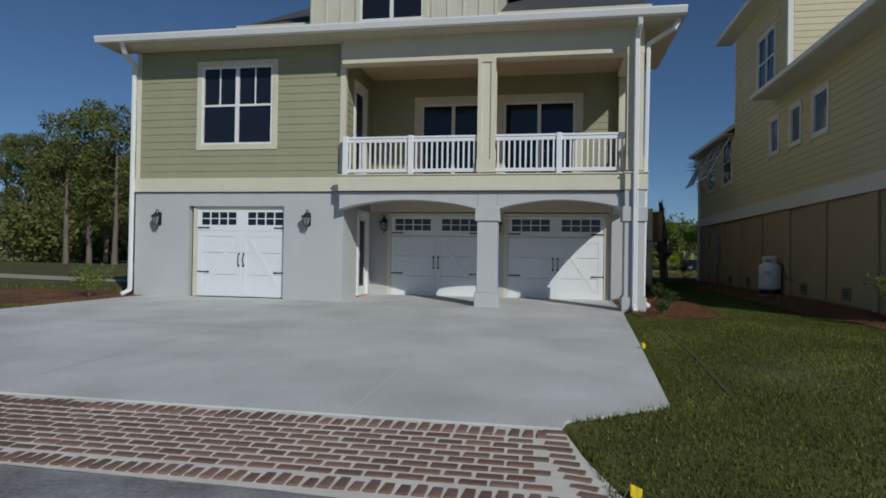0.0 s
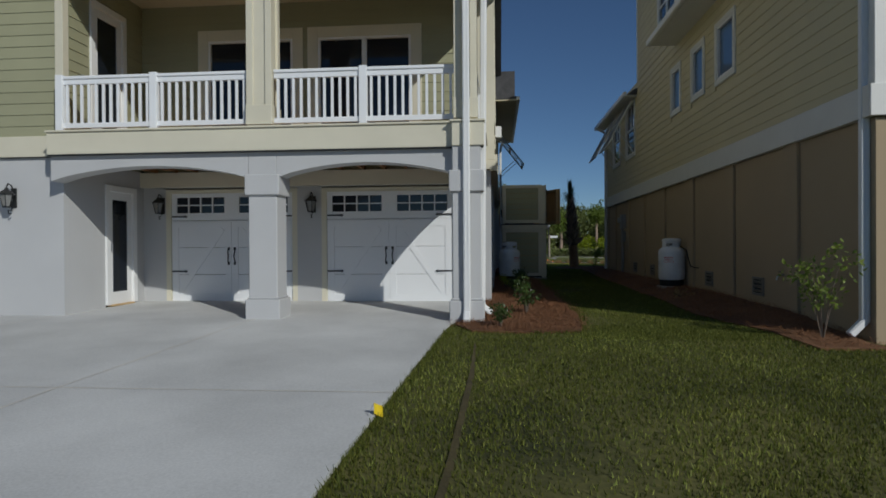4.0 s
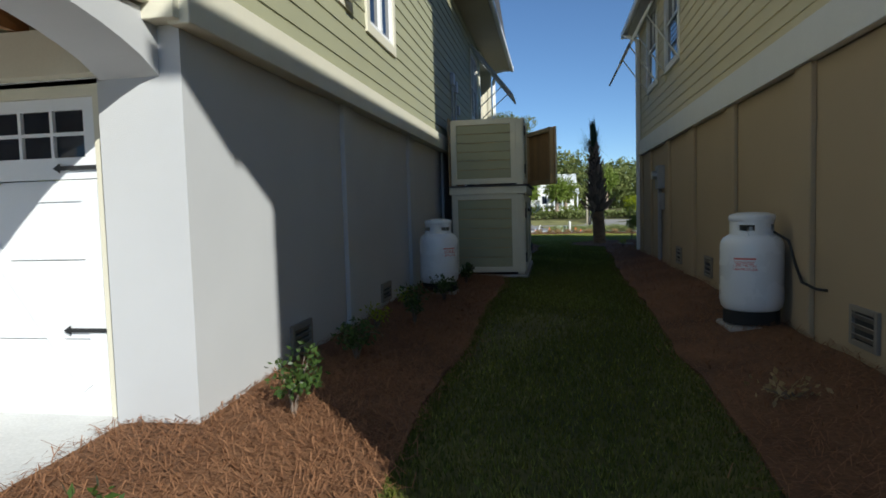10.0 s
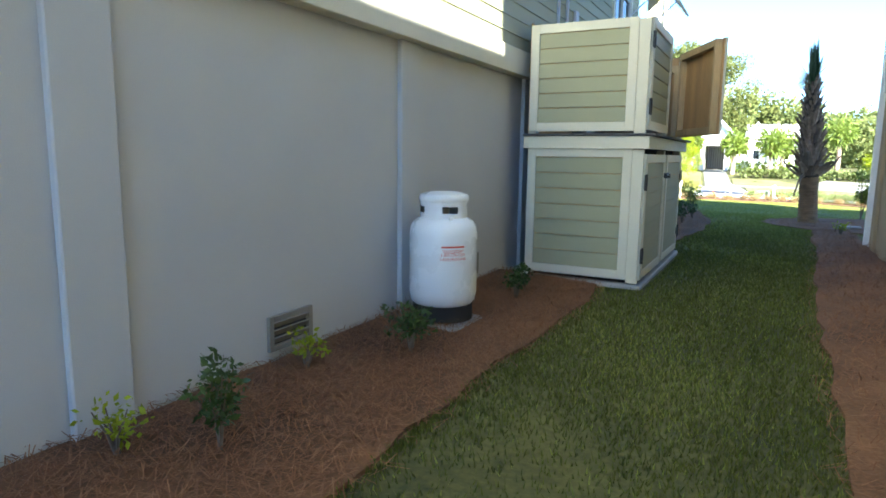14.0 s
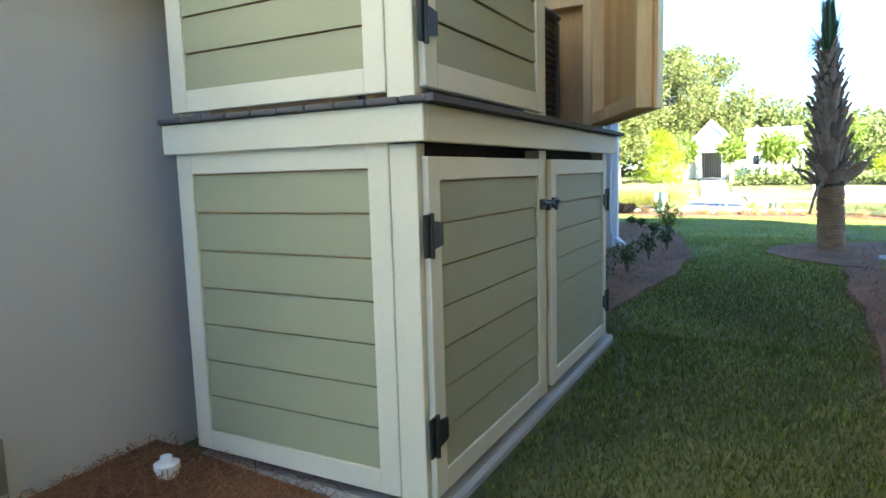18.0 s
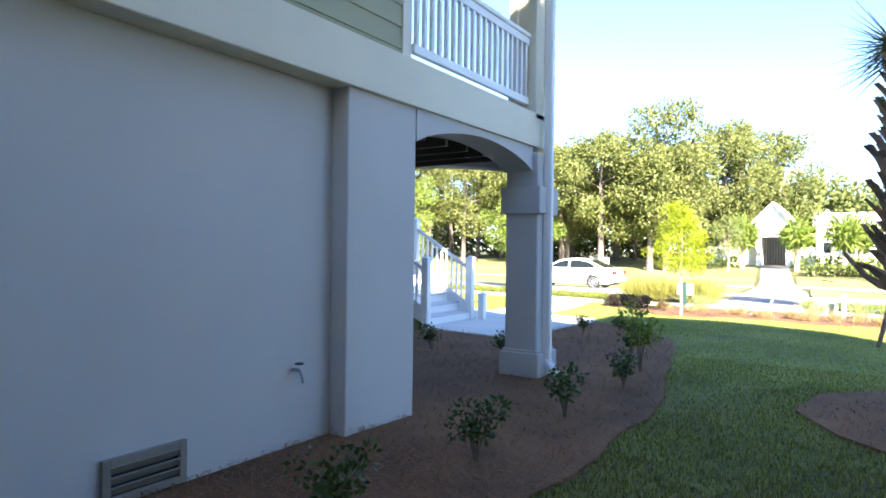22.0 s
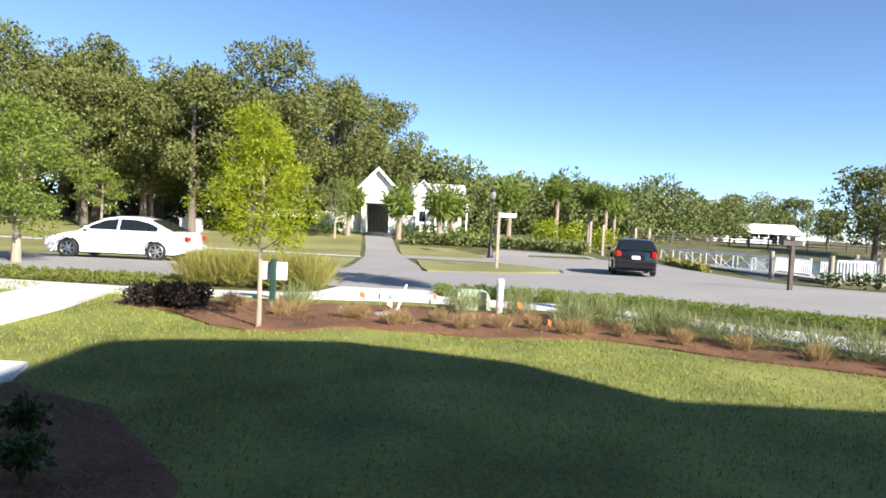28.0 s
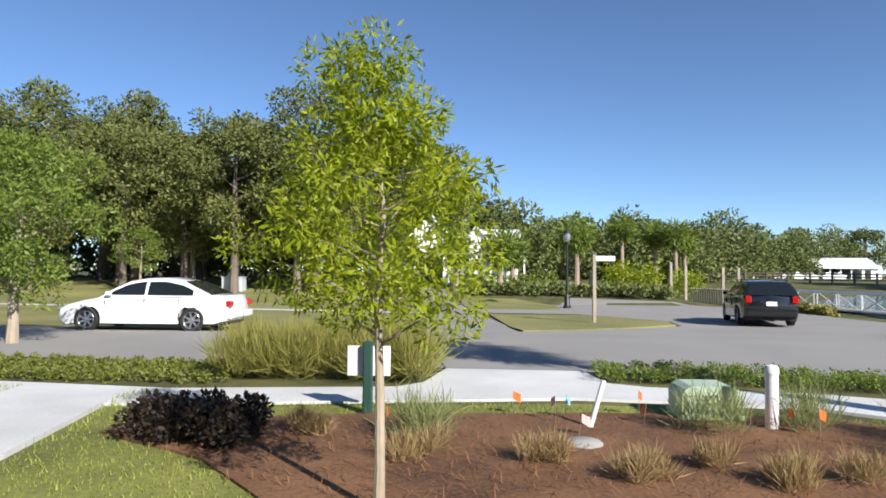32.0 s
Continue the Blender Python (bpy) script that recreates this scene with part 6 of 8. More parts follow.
    sloped((-4.08, 36.3, 2.35), (-4.08, 33.75, 4.3), 20)


build_stairs()

# ---------------------------------------------------------------- plants
def leaf_cloud(name, centres, n, size, material, seed, long=2.2, droop=0.3, parent=None, up=0.25):
    """Many small leaves round centres (x, y, z, radius): each a bent pair of triangles."""
    r = np.random.RandomState(seed)
    c = np.array(centres, float)
    wt = c[:, 3] ** 2
    pick = r.choice(len(c), n, p=wt / wt.sum())
    d = r.normal(size=(n, 3))
    d /= np.linalg.norm(d, axis=1)[:, None]
    rad = c[pick, 3] * r.uniform(0.35, 1.0, n) ** 0.5
    p = c[pick, :3] + d * rad[:, None] * np.array([1, 1, 0.85])
    ax = d * 0.6 + r.normal(size=(n, 3)) * 0.7 + np.array([0, 0, up - droop])
    ax /= np.linalg.norm(ax, axis=1)[:, None]
    side = np.cross(ax, r.normal(size=(n, 3)))
    side /= np.linalg.norm(side, axis=1)[:, None]
    s = size * r.uniform(0.6, 1.4, n)[:, None]
    tip = p + ax * s
    mid = p + ax * s * 0.45
    w = side * s / long / 2
    v = np.stack([p, mid + w, tip, mid - w], 1).reshape(-1, 3)
    f = np.arange(n * 4).reshape(-1, 4)
    ob = new(name, big_mesh(name, v, f, material))
    if parent is not None:
        ob.parent = parent
        if parent.parent is None:
            ob.matrix_parent_inverse = Matrix.Translation(parent.location).inverted()
    return ob


def blades(name, xy, z, height, width, material, seed, lean=0.45, label="", category="grass", parent=None):
    """Upright blades, one narrow triangle each, at places xy (n,2) with ground heights z."""
    r = np.random.RandomState(seed)
    n = len(xy)
    a = r.uniform(0, 2 * math.pi, n)
    h = height * r.uniform(0.5, 1.25, n)
    b = np.column_stack([xy, z])
    side = np.column_stack([np.cos(a), np.sin(a), np.zeros(n)]) * (width / 2)
    t = r.uniform(0, 2 * math.pi, n)
    off = np.column_stack([np.cos(t), np.sin(t), np.zeros(n)]) * (h * lean * r.uniform(0.1, 1, n))[:, None]
    tip = b + off + np.column_stack([np.zeros(n), np.zeros(n), h])
    v = np.stack([b - side, b + side, tip], 1).reshape(-1, 3)
    ob = new(name, big_mesh(name, v, np.arange(n * 3).reshape(-1, 3), material))
    if parent is not None:
        ob.parent = parent
        return ob
    return tagged(ob, label, category, "", "stuff")


def inside(xy, poly):
    x, y = xy[:, 0], xy[:, 1]
    res = np.zeros(len(xy), bool)
    for (x0, y0), (x1, y1) in zip(poly, poly[1:] + poly[:1]):
        hit = ((y0 > y) != (y1 > y)) & (x < (x1 - x0) * (y - y0) / (y1 - y0 + 1e-9) + x0)
        res ^= hit
    return res


def gz(y):
    return np.interp(y, [-60, 3.7, 5, 9, 13, 16, 38, 44, 48, 53, 58, 66], [-0.05, 0.03, 0.17, 0.33, 0.43, 0.48, 0.46, 0.40, 0.36, 0.28, 0.06, -0.05])


def patchy(xy, seed, keep=0.9):
    """Leaves out blades in worn patches."""
    r = np.random.RandomState(seed)
    w = np.sin(xy[:, 0] * 1.7 + 1.3 * np.sin(xy[:, 1] * 0.9)) + np.sin(xy[:, 1] * 1.3 + 2.1 * np.sin(xy[:, 0] * 1.1)) + r.normal(size=len(xy)) * 0.7
    return w > np.quantile(w, 1 - keep)


def grow_lawn():
    r = np.random.RandomState(7)
    solid = [BEDS[k] for k in BEDS] + [TRACK, [(-5.6, 5.0), (-0.1, 5.02), (0.35, 5.55), (0.85, 5.9), (0.98, 9.0), (1.15, 12.6), (1.22, 13.4), (1.2, 16), (-10.1, 13.9), (-10.9, 9.5), (-9.0, 6.0)], [(-40, -3.5), (12, -3.5), (12, 3.3), (0.9, 3.6), (0.3, 3.75), (0.0, 4.6), (-0.1, 5.05), (-12, 5.1), (-40, 5.1)],
             [(-2.2, 35.8), (0.45, 35.8), (0.55, 39.8), (-1.0, 39.9), (-1.2, 43), (-1.75, 45.6), (-3.1, 45.8), (-2.6, 43), (-2.3, 39.8)], [(-40, 52.0), (-9, 46.4), (-2, 45.6), (1.0, 45.4), (4.0, 45.1), (7.0, 44.4), (14, 42.3), (40, 33), (70, 20), (70, 200), (-40, 200)],
             [(X0, F), (XS, F), (XS, PORCH), (X0, PORCH)], [(1.6, 24.0), (3.42, 24.0), (3.42, 27.2), (1.6, 27.2)], [(NX, 11.7), (15, 11.7), (15, 31.5), (NX, 31.5)]]
    for name, (x0, x1, y0, y1), n, h, wd in (("grass_front", (0.0, 6.2, 3.4, 13.0), 150000, 0.035, 0.010), ("grass_lane", (2.8, 5.5, 12.0, 27.5), 130000, 0.038, 0.009), ("grass_rear", (2.4, 6.6, 27.3, 36.0), 80000, 0.038, 0.010),
                                            ("grass_yard", (-6.0, 10.0, 36.0, 46.0), 150000, 0.036, 0.012), ("grass_side", (6.2, 12.0, 3.2, 11.6), 30000, 0.045, 0.016), ("grass_left", (-24.0, -9.5, 5.2, 16.0), 22000, 0.09, 0.03), ("grass_border", (-8.0, -1.2, 39.0, 47.0), 25000, 0.08, 0.016)):
        xy = np.column_stack([r.uniform(x0, x1, n), r.uniform(y0, y1, n)])
        ok = patchy(xy, 3)
        for poly in solid:
            ok &= ~inside(xy, poly)
        xy = xy[ok]
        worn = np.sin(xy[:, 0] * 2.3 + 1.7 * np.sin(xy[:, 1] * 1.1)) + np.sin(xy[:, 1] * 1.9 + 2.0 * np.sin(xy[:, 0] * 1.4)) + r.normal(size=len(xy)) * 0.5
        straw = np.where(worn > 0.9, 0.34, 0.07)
        # pale share: straw patches, then rising to the rear as painted sunlight
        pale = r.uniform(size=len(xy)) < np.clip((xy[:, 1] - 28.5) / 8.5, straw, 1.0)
        for pick, col in ((~pale, GRASS), (pale, GRASS_DRY_SUNNY)):
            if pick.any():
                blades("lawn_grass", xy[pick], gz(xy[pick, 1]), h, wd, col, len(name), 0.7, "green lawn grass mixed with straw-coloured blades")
    # low weeds along the straw edges and the drive
    edge = []
    for poly in (SIDE_EDGE, [(0.83, 5.9), (0.97, 9.0), (1.14, 12.6)], [(-0.1, 5.25), (0.35, 5.55), (0.83, 5.9)], [(0.22, 3.62), (0.02, 4.5), (-0.14, 5.06)]):
        for (xa, ya), (xb, yb) in zip(poly, poly[1:]):
            k = int(math.hypot(xb - xa, yb - ya) * 220)
            s = r.uniform(0, 1, k)
            edge.append(np.column_stack([xa + (xb - xa) * s + np.abs(r.normal(0, 0.045, k)) + 0.01, ya + (yb - ya) * s + r.normal(0, 0.02, k)]))
    xy = np.concatenate(edge)
    blades("edge_grass", xy, gz(xy[:, 1]), 0.055, 0.010, GRASS, 31, 0.7, "longer uncut grass along bed and drive edges")


def strew_needles():
    r = np.random.RandomState(9)
    for key, n in (("side_bed", 60000), ("rear_bed", 90000), ("neighbour_bed", 30000), ("palm_bed", 9000), ("street_bed", 30000), ("front_corner_bed", 5000)):
        poly = BEDS[key]
        xs, ys = [p[0] for p in poly], [p[1] for p in poly]
        xy = np.column_stack([r.uniform(min(xs) - 0.2, max(xs) + 0.2, n), r.uniform(min(ys) - 0.2, max(ys) + 0.1, n)])
        grow = xy + r.normal(0, 0.075, xy.shape)
        xy = xy[inside(grow, poly)]
        n = len(xy)
        a = r.uniform(0, math.pi, n)
        ln = r.uniform(0.04, 0.12, n)
        z = gz(xy[:, 1]) + mound(xy[:, 0], xy[:, 1]) + 0.03 + r.uniform(0, 0.04, n)
        d = np.column_stack([np.cos(a) * ln / 2, np.sin(a) * ln / 2, r.uniform(-0.025, 0.025, n)])
        s = np.column_stack([-np.sin(a), np.cos(a), np.zeros(n)]) * 0.0023
        c = np.column_stack([xy, z])
        v = np.stack([c - d - s, c + d - s, c + d + s, c - d + s], 1).reshape(-1, 3)
        tagged(new("pine_needles", big_mesh("pine_needles", v, np.arange(n * 4).reshape(-1, 4), STRAWNEEDLE)), "loose rust-brown pine needles lying on the bed", "mulch", "", "stuff")
    # heaped straw by the tank
    c = leaf_cloud("straw_heap", [(1.92, 21.25, 0.52, 0.16), (1.96, 21.45, 0.55, 0.14), (1.98, 21.05, 0.5, 0.12), (1.92, 22.2, 0.5, 0.1)], 1500, 0.12, STRAWNEEDLE, 5, 30)
    tagged(c, "heap of brown pine straw against the wall", "mulch", "", "stuff")


SHRUBS = []


def shrub(at, height, spread, seed, leaves=320, material=LEAF_SHRUB, leaf=0.05, label="small leafy green shrub planted in pine straw", group="bed shrubs", name="shrub"):
    r = random.Random(seed)
    t = thing(name, at, label, "shrub", group)
    tips = []
    st = Mesh()
    for k in range(7):
        a = r.uniform(0, 6.28)
        q = r.uniform(0.3, 1.0)
        e = (at[0] + math.cos(a) * spread * q * 0.8, at[1] + math.sin(a) * spread * q * 0.8, at[2] + height * r.uniform(0.55, 1.0))
        m = (at[0] + math.cos(a) * spread * q * 0.3, at[1] + math.sin(a) * spread * q * 0.3, at[2] + height * 0.45)
        st.tube([(at[0], at[1], at[2] - 0.03), m, e], [0.009, 0.006, 0.003], 5)
        tips += [(e[0], e[1], e[2], spread * 0.42), (m[0], m[1], m[2] + 0.03, spread * 0.35)]
    part("stem", st, BARK, t)
    leaf_cloud("foliage", tips, leaves, leaf, material, seed, 1.9, 0.1, t)
    return t


def plant_shrubs():
    k = 0
    spots = [((1.87, 12.74), 0.34, 0.24), ((2.28, 14.15), 0.5, 0.27), ((2.24, 16.0), 0.52, 0.28), ((2.2, 17.4), 0.36, 0.26), ((2.36, 18.95), 0.5, 0.27), ((2.38, 20.7), 0.46, 0.24), ((2.4, 22.73), 0.36, 0.2),
             ((2.7, 29.34), 0.46, 0.28), ((2.8, 30.6), 0.45, 0.26), ((2.85, 32.0), 0.52, 0.28), ((2.92, 33.4), 0.45, 0.25), ((-0.1, 34.3), 0.4, 0.24), ((0.98, 34.4), 0.36, 0.22), ((-2.4, 35.2), 0.38, 0.22), ((-4.4, 35.3), 0.38, 0.22), ((0.9, 37.6), 0.3, 0.2), ((1.42, 38.0), 0.26, 0.18), ((1.73, 37.5), 0.3, 0.2), ((2.34, 35.6), 0.36, 0.2)]
    for (x, y), h, s in spots:
        k += 1
        shrub((x, y, ground_z(y) + 0.03 + float(mound(x, y))), h * 0.78, s * 0.82, 100 + k, 420, leaf=0.042)
    for x, y in ((2.02, 18.65), (2.1, 24.3), (5.8, 30.5), (2.0, 20.0)):
        k += 1
        shrub((x, y, ground_z(y) + 0.03 + float(mound(x, y))), 0.22, 0.16, 100 + k, 120, LEAF_SPRING, 0.04, "small yellow-green seedling in pine straw", "seedlings", "seedling")
    for (x, y), h, s, n in (((2.77, 34.5), 0.85, 0.34, 500), ((6.6, 35.3), 1.2, 0.46, 1300), ((5.62, 12.0), 1.0, 0.42, 420), ((-11.0, 12.9), 0.7, 0.6, 800)):
        k += 1
        shrub((x, y, ground_z(y) + 0.03), h, s, 200 + k, n, LEAF_MID, 0.06, "taller loose-leaved green bush in pine straw", "bushes", "bush")
    for x, y in ((7.6, 35.0), (8.2, 34.2), (7.9, 36.2)):
        k += 1
        shrub((x, y, ground_z(y) + 0.03), 0.4, 0.3, 300 + k, 260, LEAF_SHRUB, 0.09)
    # flattened dead leaves on the far bed
    shrub((5.35, 16.6, 0.52), 0.1, 0.22, 391, 60, LEAF_DRY, 0.06, "few dry leaves of a withered plant in straw", "withered plants", "withered_plant")


def tufts(name, spots, height, spread, count, material, seed, label, category="grass", width=0.012):
    r = np.random.RandomState(seed)
    for x, y in spots:
        t = thing(name, (x, y, ground_z(y)), label, category, name + "s")
        c = []
        for k in range(9):
            a, q = r.uniform(0, 6.28), spread * 0.5 * r.uniform(0.1, 1.0) ** 0.6
            c.append((x + math.cos(a) * q, y + math.sin(a) * q, ground_z(y) + height * r.uniform(0.15, 0.6), spread * 0.3))
        leaf_cloud("blade_tuft", c, count, height * 0.75, material, r.randint(9999), 0.75 * height / width, 0.0, t, 1.6)


def tree(name, at, height, trunk_r, crown_z, crown_r, leaves, leaf, mat_leaf, mat_bark, seed, label, group="", limbs=14, lean=0.0, shape="round", long=2.2, droop=0.3, spray=1.0):
    """A tapered trunk, limbs, twigs, and a crown of many small leaves with gaps."""
    r = random.Random(seed)
    x, y, z = at[0], at[1], ground_z(at[1], at[0])
    t = thing(name, (x, y, z), label, "tree", group)
    tr = Mesh()
    pts = [(x + lean * s * height + r.uniform(-0.02, 0.02) * height * s, y + r.uniform(-0.015, 0.015) * height * s, z - 0.05 + height * 0.95 * s) for s in (0, 0.12, 0.3, 0.5, 0.7, 0.88, 1.0)]
    tr.tube(pts, [trunk_r * q for q in (1.25, 1.0, 0.88, 0.68, 0.45, 0.22, 0.06)], 9)
    part("trunk", tr, mat_bark, t, smooth=True)
    centres = []
    lm = Mesh()
    for k in range(limbs):
        s = crown_z + (1 - crown_z) * (k + r.random()) / limbs
        q = (s - crown_z) / (1 - crown_z)
        i = min(int(s * 6), 5)
        base = Vector(pts[i]).lerp(Vector(pts[i + 1]), 0.5)
        base.z = z + height * 0.95 * s
        prof = {"round": math.sin(math.pi * min(0.97, 0.12 + 0.88 * q)) ** 0.6, "top": 0.55 + 0.45 * q if q < 0.75 else 1.6 - 0.9 * q, "cone": 1.05 - 0.9 * q, "young": (0.75 + 0.35 * min(1, q * 5) if q < 0.5 else 1.1 - 0.75 * (q - 0.5) / 0.25 if q < 0.75 else 0.36), "egg": (1 - q) ** 0.5 * (0.5 + 0.5 * min(1, q * 4))}[shape]
        ang = k * 2.4 + r.uniform(-0.4, 0.4)
        ln = crown_r * prof * r.uniform(0.65, 1.1)
        tip = base + Vector((math.cos(ang) * ln, math.sin(ang) * ln, ln * r.uniform(0.1, 0.5)))
        mid = base.lerp(tip, 0.5) + Vector((0, 0, 0.06 * ln))
        rr = trunk_r * 0.36 * (1 - 0.6 * q)
        if name != "pine":
            part("limb", Mesh().tube([base, mid, tip], [rr, rr * 0.6, rr * 0.15], 5), mat_bark, t, smooth=True)
        else:
            lm.tube([base, mid, tip], [rr, rr * 0.6, rr * 0.15], 5)
        for f, g in ((0.55, 0.42), (0.85, 0.5), (1.05, 0.4)):
            c = base.lerp(tip, f) + Vector((r.uniform(-1, 1), r.uniform(-1, 1), r.uniform(-0.6, 0.8))) * crown_r * 0.16
            centres.append((c.x, c.y, c.z, crown_r * g * 0.62 * spray * r.uniform(0.7, 1.2)))
    if name == "pine":
        part("branchwork", lm, mat_bark, t, smooth=True)
    leaf_cloud("crown", centres, leaves, leaf, mat_leaf, seed, long, droop, t)
    return t


def cabbage_palm():
    x, y, z = 5.42, 34.0, 0.46
    t = thing("cabbage_palm", (x, y, z), "young cabbage palm with a boot-covered trunk and a tied-up crown", "palm tree")
    tr = Mesh()
    hs = [0, 0.06, 0.25, 0.5, 0.75, 0.95, 1.05]
    rs = [0.27, 0.255, 0.235, 0.225, 0.215, 0.225, 0.22]
    tr.tube([(x, y, z - 0.05 + h) for h in hs], rs, 18)
    part("trunk", tr, PALMTRUNK, t, smooth=True)
    ring = Mesh()
    rr = random.Random(3)
    for k in range(22):
        h = 0.06 + 0.043 * k
        pts = [(x + 0.235 * math.cos(a) + rr.uniform(-0.006, 0.006), y + 0.235 * math.sin(a) + rr.uniform(-0.006, 0.006), z + h + rr.uniform(-0.012, 0.012)) for a in [2 * math.pi * j / 18 for j in range(19)]]
        ring.tube(pts, 0.011, 4, False)
    part("ring_band", ring, PALMTRUNK, t)
    # core coloured near-black to paint the shade in the gaps between boots
    core = Mesh().tube([(x, y, z + 0.95), (x, y, z + 1.4), (x, y, z + 2.0), (x, y, z + 2.6), (x, y, z + 2.9)], [0.24, 0.26, 0.24, 0.17, 0.12], 14)
    part("trunk_core", core, PALMSHADE, t, smooth=True)
    # boots: old leaf bases, cut off, curving out and up
    me = []
    for v in range(4):
        m = Mesh()
        L = (0.25, 0.29, 0.22, 0.32)[v]
        secs = []
        for k in range(5):
            s = k / 4
            c = Vector((0.02 + L * 0.55 * s ** 1.5, 0, L * (0.05 + 0.85 * s)))
            w, th = 0.1 - 0.058 * s ** 0.5, 0.034 - 0.008 * s
            secs.append([c + Vector((-th * 0.6, -w, 0)), c + Vector((th * 0.3, -w * 0.5, 0)), c + Vector((th, 0, 0)), c + Vector((th * 0.3, w * 0.5, 0)), c + Vector((-th * 0.6, w, 0)), c + Vector((-th * 0.2, 0, 0))])
        vs = [p for s in secs for p in s]
        fs = [(i * 6 + j, i * 6 + (j + 1) % 6, i * 6 + 6 + (j + 1) % 6, i * 6 + 6 + j) for i in range(4) for j in range(6)] + [tuple(range(24, 30))]
        m.add(vs, fs)
        me.append(m.data("boot", PALMBOOT))
    n = 180
    for k in range(n):
        s = k / n
        h = 0.98 + 1.82 * s
        a = k * 2.39996
        r0 = (0.225 if s < 0.45 else 0.225 - 0.13 * (s - 0.45) / 0.55)
        tilt = rr.uniform(-14, 4) + (28 if s < 0.06 else 8 if s < 0.25 else 0)
        sc = (1.1 if s < 0.6 else 0.85) * rr.uniform(0.85, 1.15) * (1.25 if s < 0.1 else 1)
        m = Matrix.Translation((x, y, z + h)) @ Matrix.Rotation(a, 4, "Z") @ Matrix.Translation((r0 - 0.02, 0, 0)) @ Matrix.Rotation(radians(tilt), 4, "Y") @ Matrix.Scale(sc, 4)
        piece("boot", me[k % 4], t, m)
    # two long lowest boots
    for a, L, dz in ((2.7, 0.5, 0.3), (0.3, 0.55, 0.36), (4.1, 0.45, -0.42)):
        m = Mesh()
        c, s_ = math.cos(a), math.sin(a)
        pts = [(x + c * (0.2 + L * q), y + s_ * (0.2 + L * q), z + 1.02 + dz * q * q) for q in (0, 0.3, 0.6, 1.0)]
        m.tube(pts, [0.05, 0.035, 0.028, 0.02], 6)
        part("long_boot", m, PALMBOOT, t, smooth=True)
    # tied bundle of fronds at the top with loose fans
    b = Mesh()
    for k in range(16):
        a = k * 2.4
        q = 0.05 + 0.05 * (k % 3)
        b.tube([(x + 0.05 * math.cos(a), y + 0.05 * math.sin(a), z + 2.75), (x + q * math.cos(a), y + q * math.sin(a), z + 3.2), (x + 0.7 * q * math.cos(a), y + 0.7 * q * math.sin(a), z + 3.55 + 0.03 * (k % 4))], [0.02, 0.018, 0.008], 5)
    part("frond_stalks", b, LEAF_PALM, t)
    fan = []
    tri = []
    def blade(p, d, w):
        sd = d.cross(Vector((0.3, 0.2, 1))).normalized() * w
        k = len(fan)
        fan.extend([tuple(p - sd), tuple(p + sd), tuple(p + d)])
        tri.append((k, k + 1, k + 2))
    for k in range(240):
        a = rr.uniform(0, 6.28)
        p = Vector((x + 0.07 * math.cos(a), y + 0.07 * math.sin(a), z + rr.uniform(2.85, 3.35)))
        blade(p, Vector((math.cos(a) * rr.uniform(0.0, 0.09), math.sin(a) * rr.uniform(0.0, 0.09), rr.uniform(0.25, 0.5))), 0.014)
    for ca, n_, zz in ((radians(165), 16, 3.0), (radians(150), 12, 3.12), (radians(20), 8, 3.05), (radians(250), 14, 2.95), (radians(185), 16, 3.1), (radians(130), 14, 3.2), (radians(300), 12, 3.1), (radians(60), 12, 3.15)):
        for k in range(n_):
            e = radians(-35 + 95 * k / n_)
            d = Vector((math.cos(ca) * math.cos(e), math.sin(ca) * math.cos(e), math.sin(e)))
            d = (d + Vector((0, 0, 0.05)) + Vector((rr.uniform(-0.1, 0.1), rr.uniform(-0.1, 0.1), 0))).normalized() * rr.uniform(0.4, 0.62)
            blade(Vector((x + 0.08 * math.cos(ca), y + 0.08 * math.sin(ca), z + zz - 0.12)), d * 1.1, 0.017)
    ob = new("fronds", big_mesh("fronds", fan, tri, LEAF_PALM))
    ob.parent = t
    ob.matrix_parent_inverse = Matrix.Translation(t.location).inverted()
    t.scale = (0.86, 0.86, 1.13)
    t.rotation_euler = (0, -0.05, 0)
    # second palm, tall and slender, seen past the first
    X, Y, Z = 9.45, 41.28, 0.41
    t2 = thing("tall_palm", (X, Y, Z), "tall slender palm with a smooth trunk and a ragged brown skirt", "palm tree")
    part("trunk", Mesh().tube([(X, Y, Z - 0.05), (X + 0.03, Y, Z + 1.5), (X - 0.02, Y, Z + 3.8), (X - 0.1, Y, Z + 5.9)], [0.2, 0.16, 0.15, 0.14], 12), TALLBARK, t2, smooth=True)
    leaf_cloud("dead_skirt", [(X - 0.1, Y, Z + 5.9, 0.4), (X - 0.1, Y, Z + 6.2, 0.5)], 260, 0.6, LEAF_DRY, 8, 9, 1.0, t2)
    leaf_cloud("crown", [(X - 0.1, Y, Z + 7.0, 0.7)], 500, 0.8, LEAF_PALM, 12, 12, 0.2, t2)


def small_palm(at, height, seed, trunk_mat=None):
    x, y, z = at[0], at[1], ground_z(at[1], at[0])
    t = thing("far_palm", (x, y, z), "cabbage palm with a pale trunk and a round head of fronds", "palm tree", "park palms")
    part("trunk", Mesh().tube([(x, y, z - 0.05), (x + 0.05, y, z + height * 0.5), (x, y, z + height)], [0.22, 0.17, 0.18], 8), trunk_mat or TALLBARK, t, smooth=True)
    leaf_cloud("crown", [(x, y, z + height + 0.45, 1.1), (x, y, z + height, 0.85), (x, y, z + height - 0.35, 0.6)], 900, 0.7, LEAF_MID, seed, 7, 0.25, t)


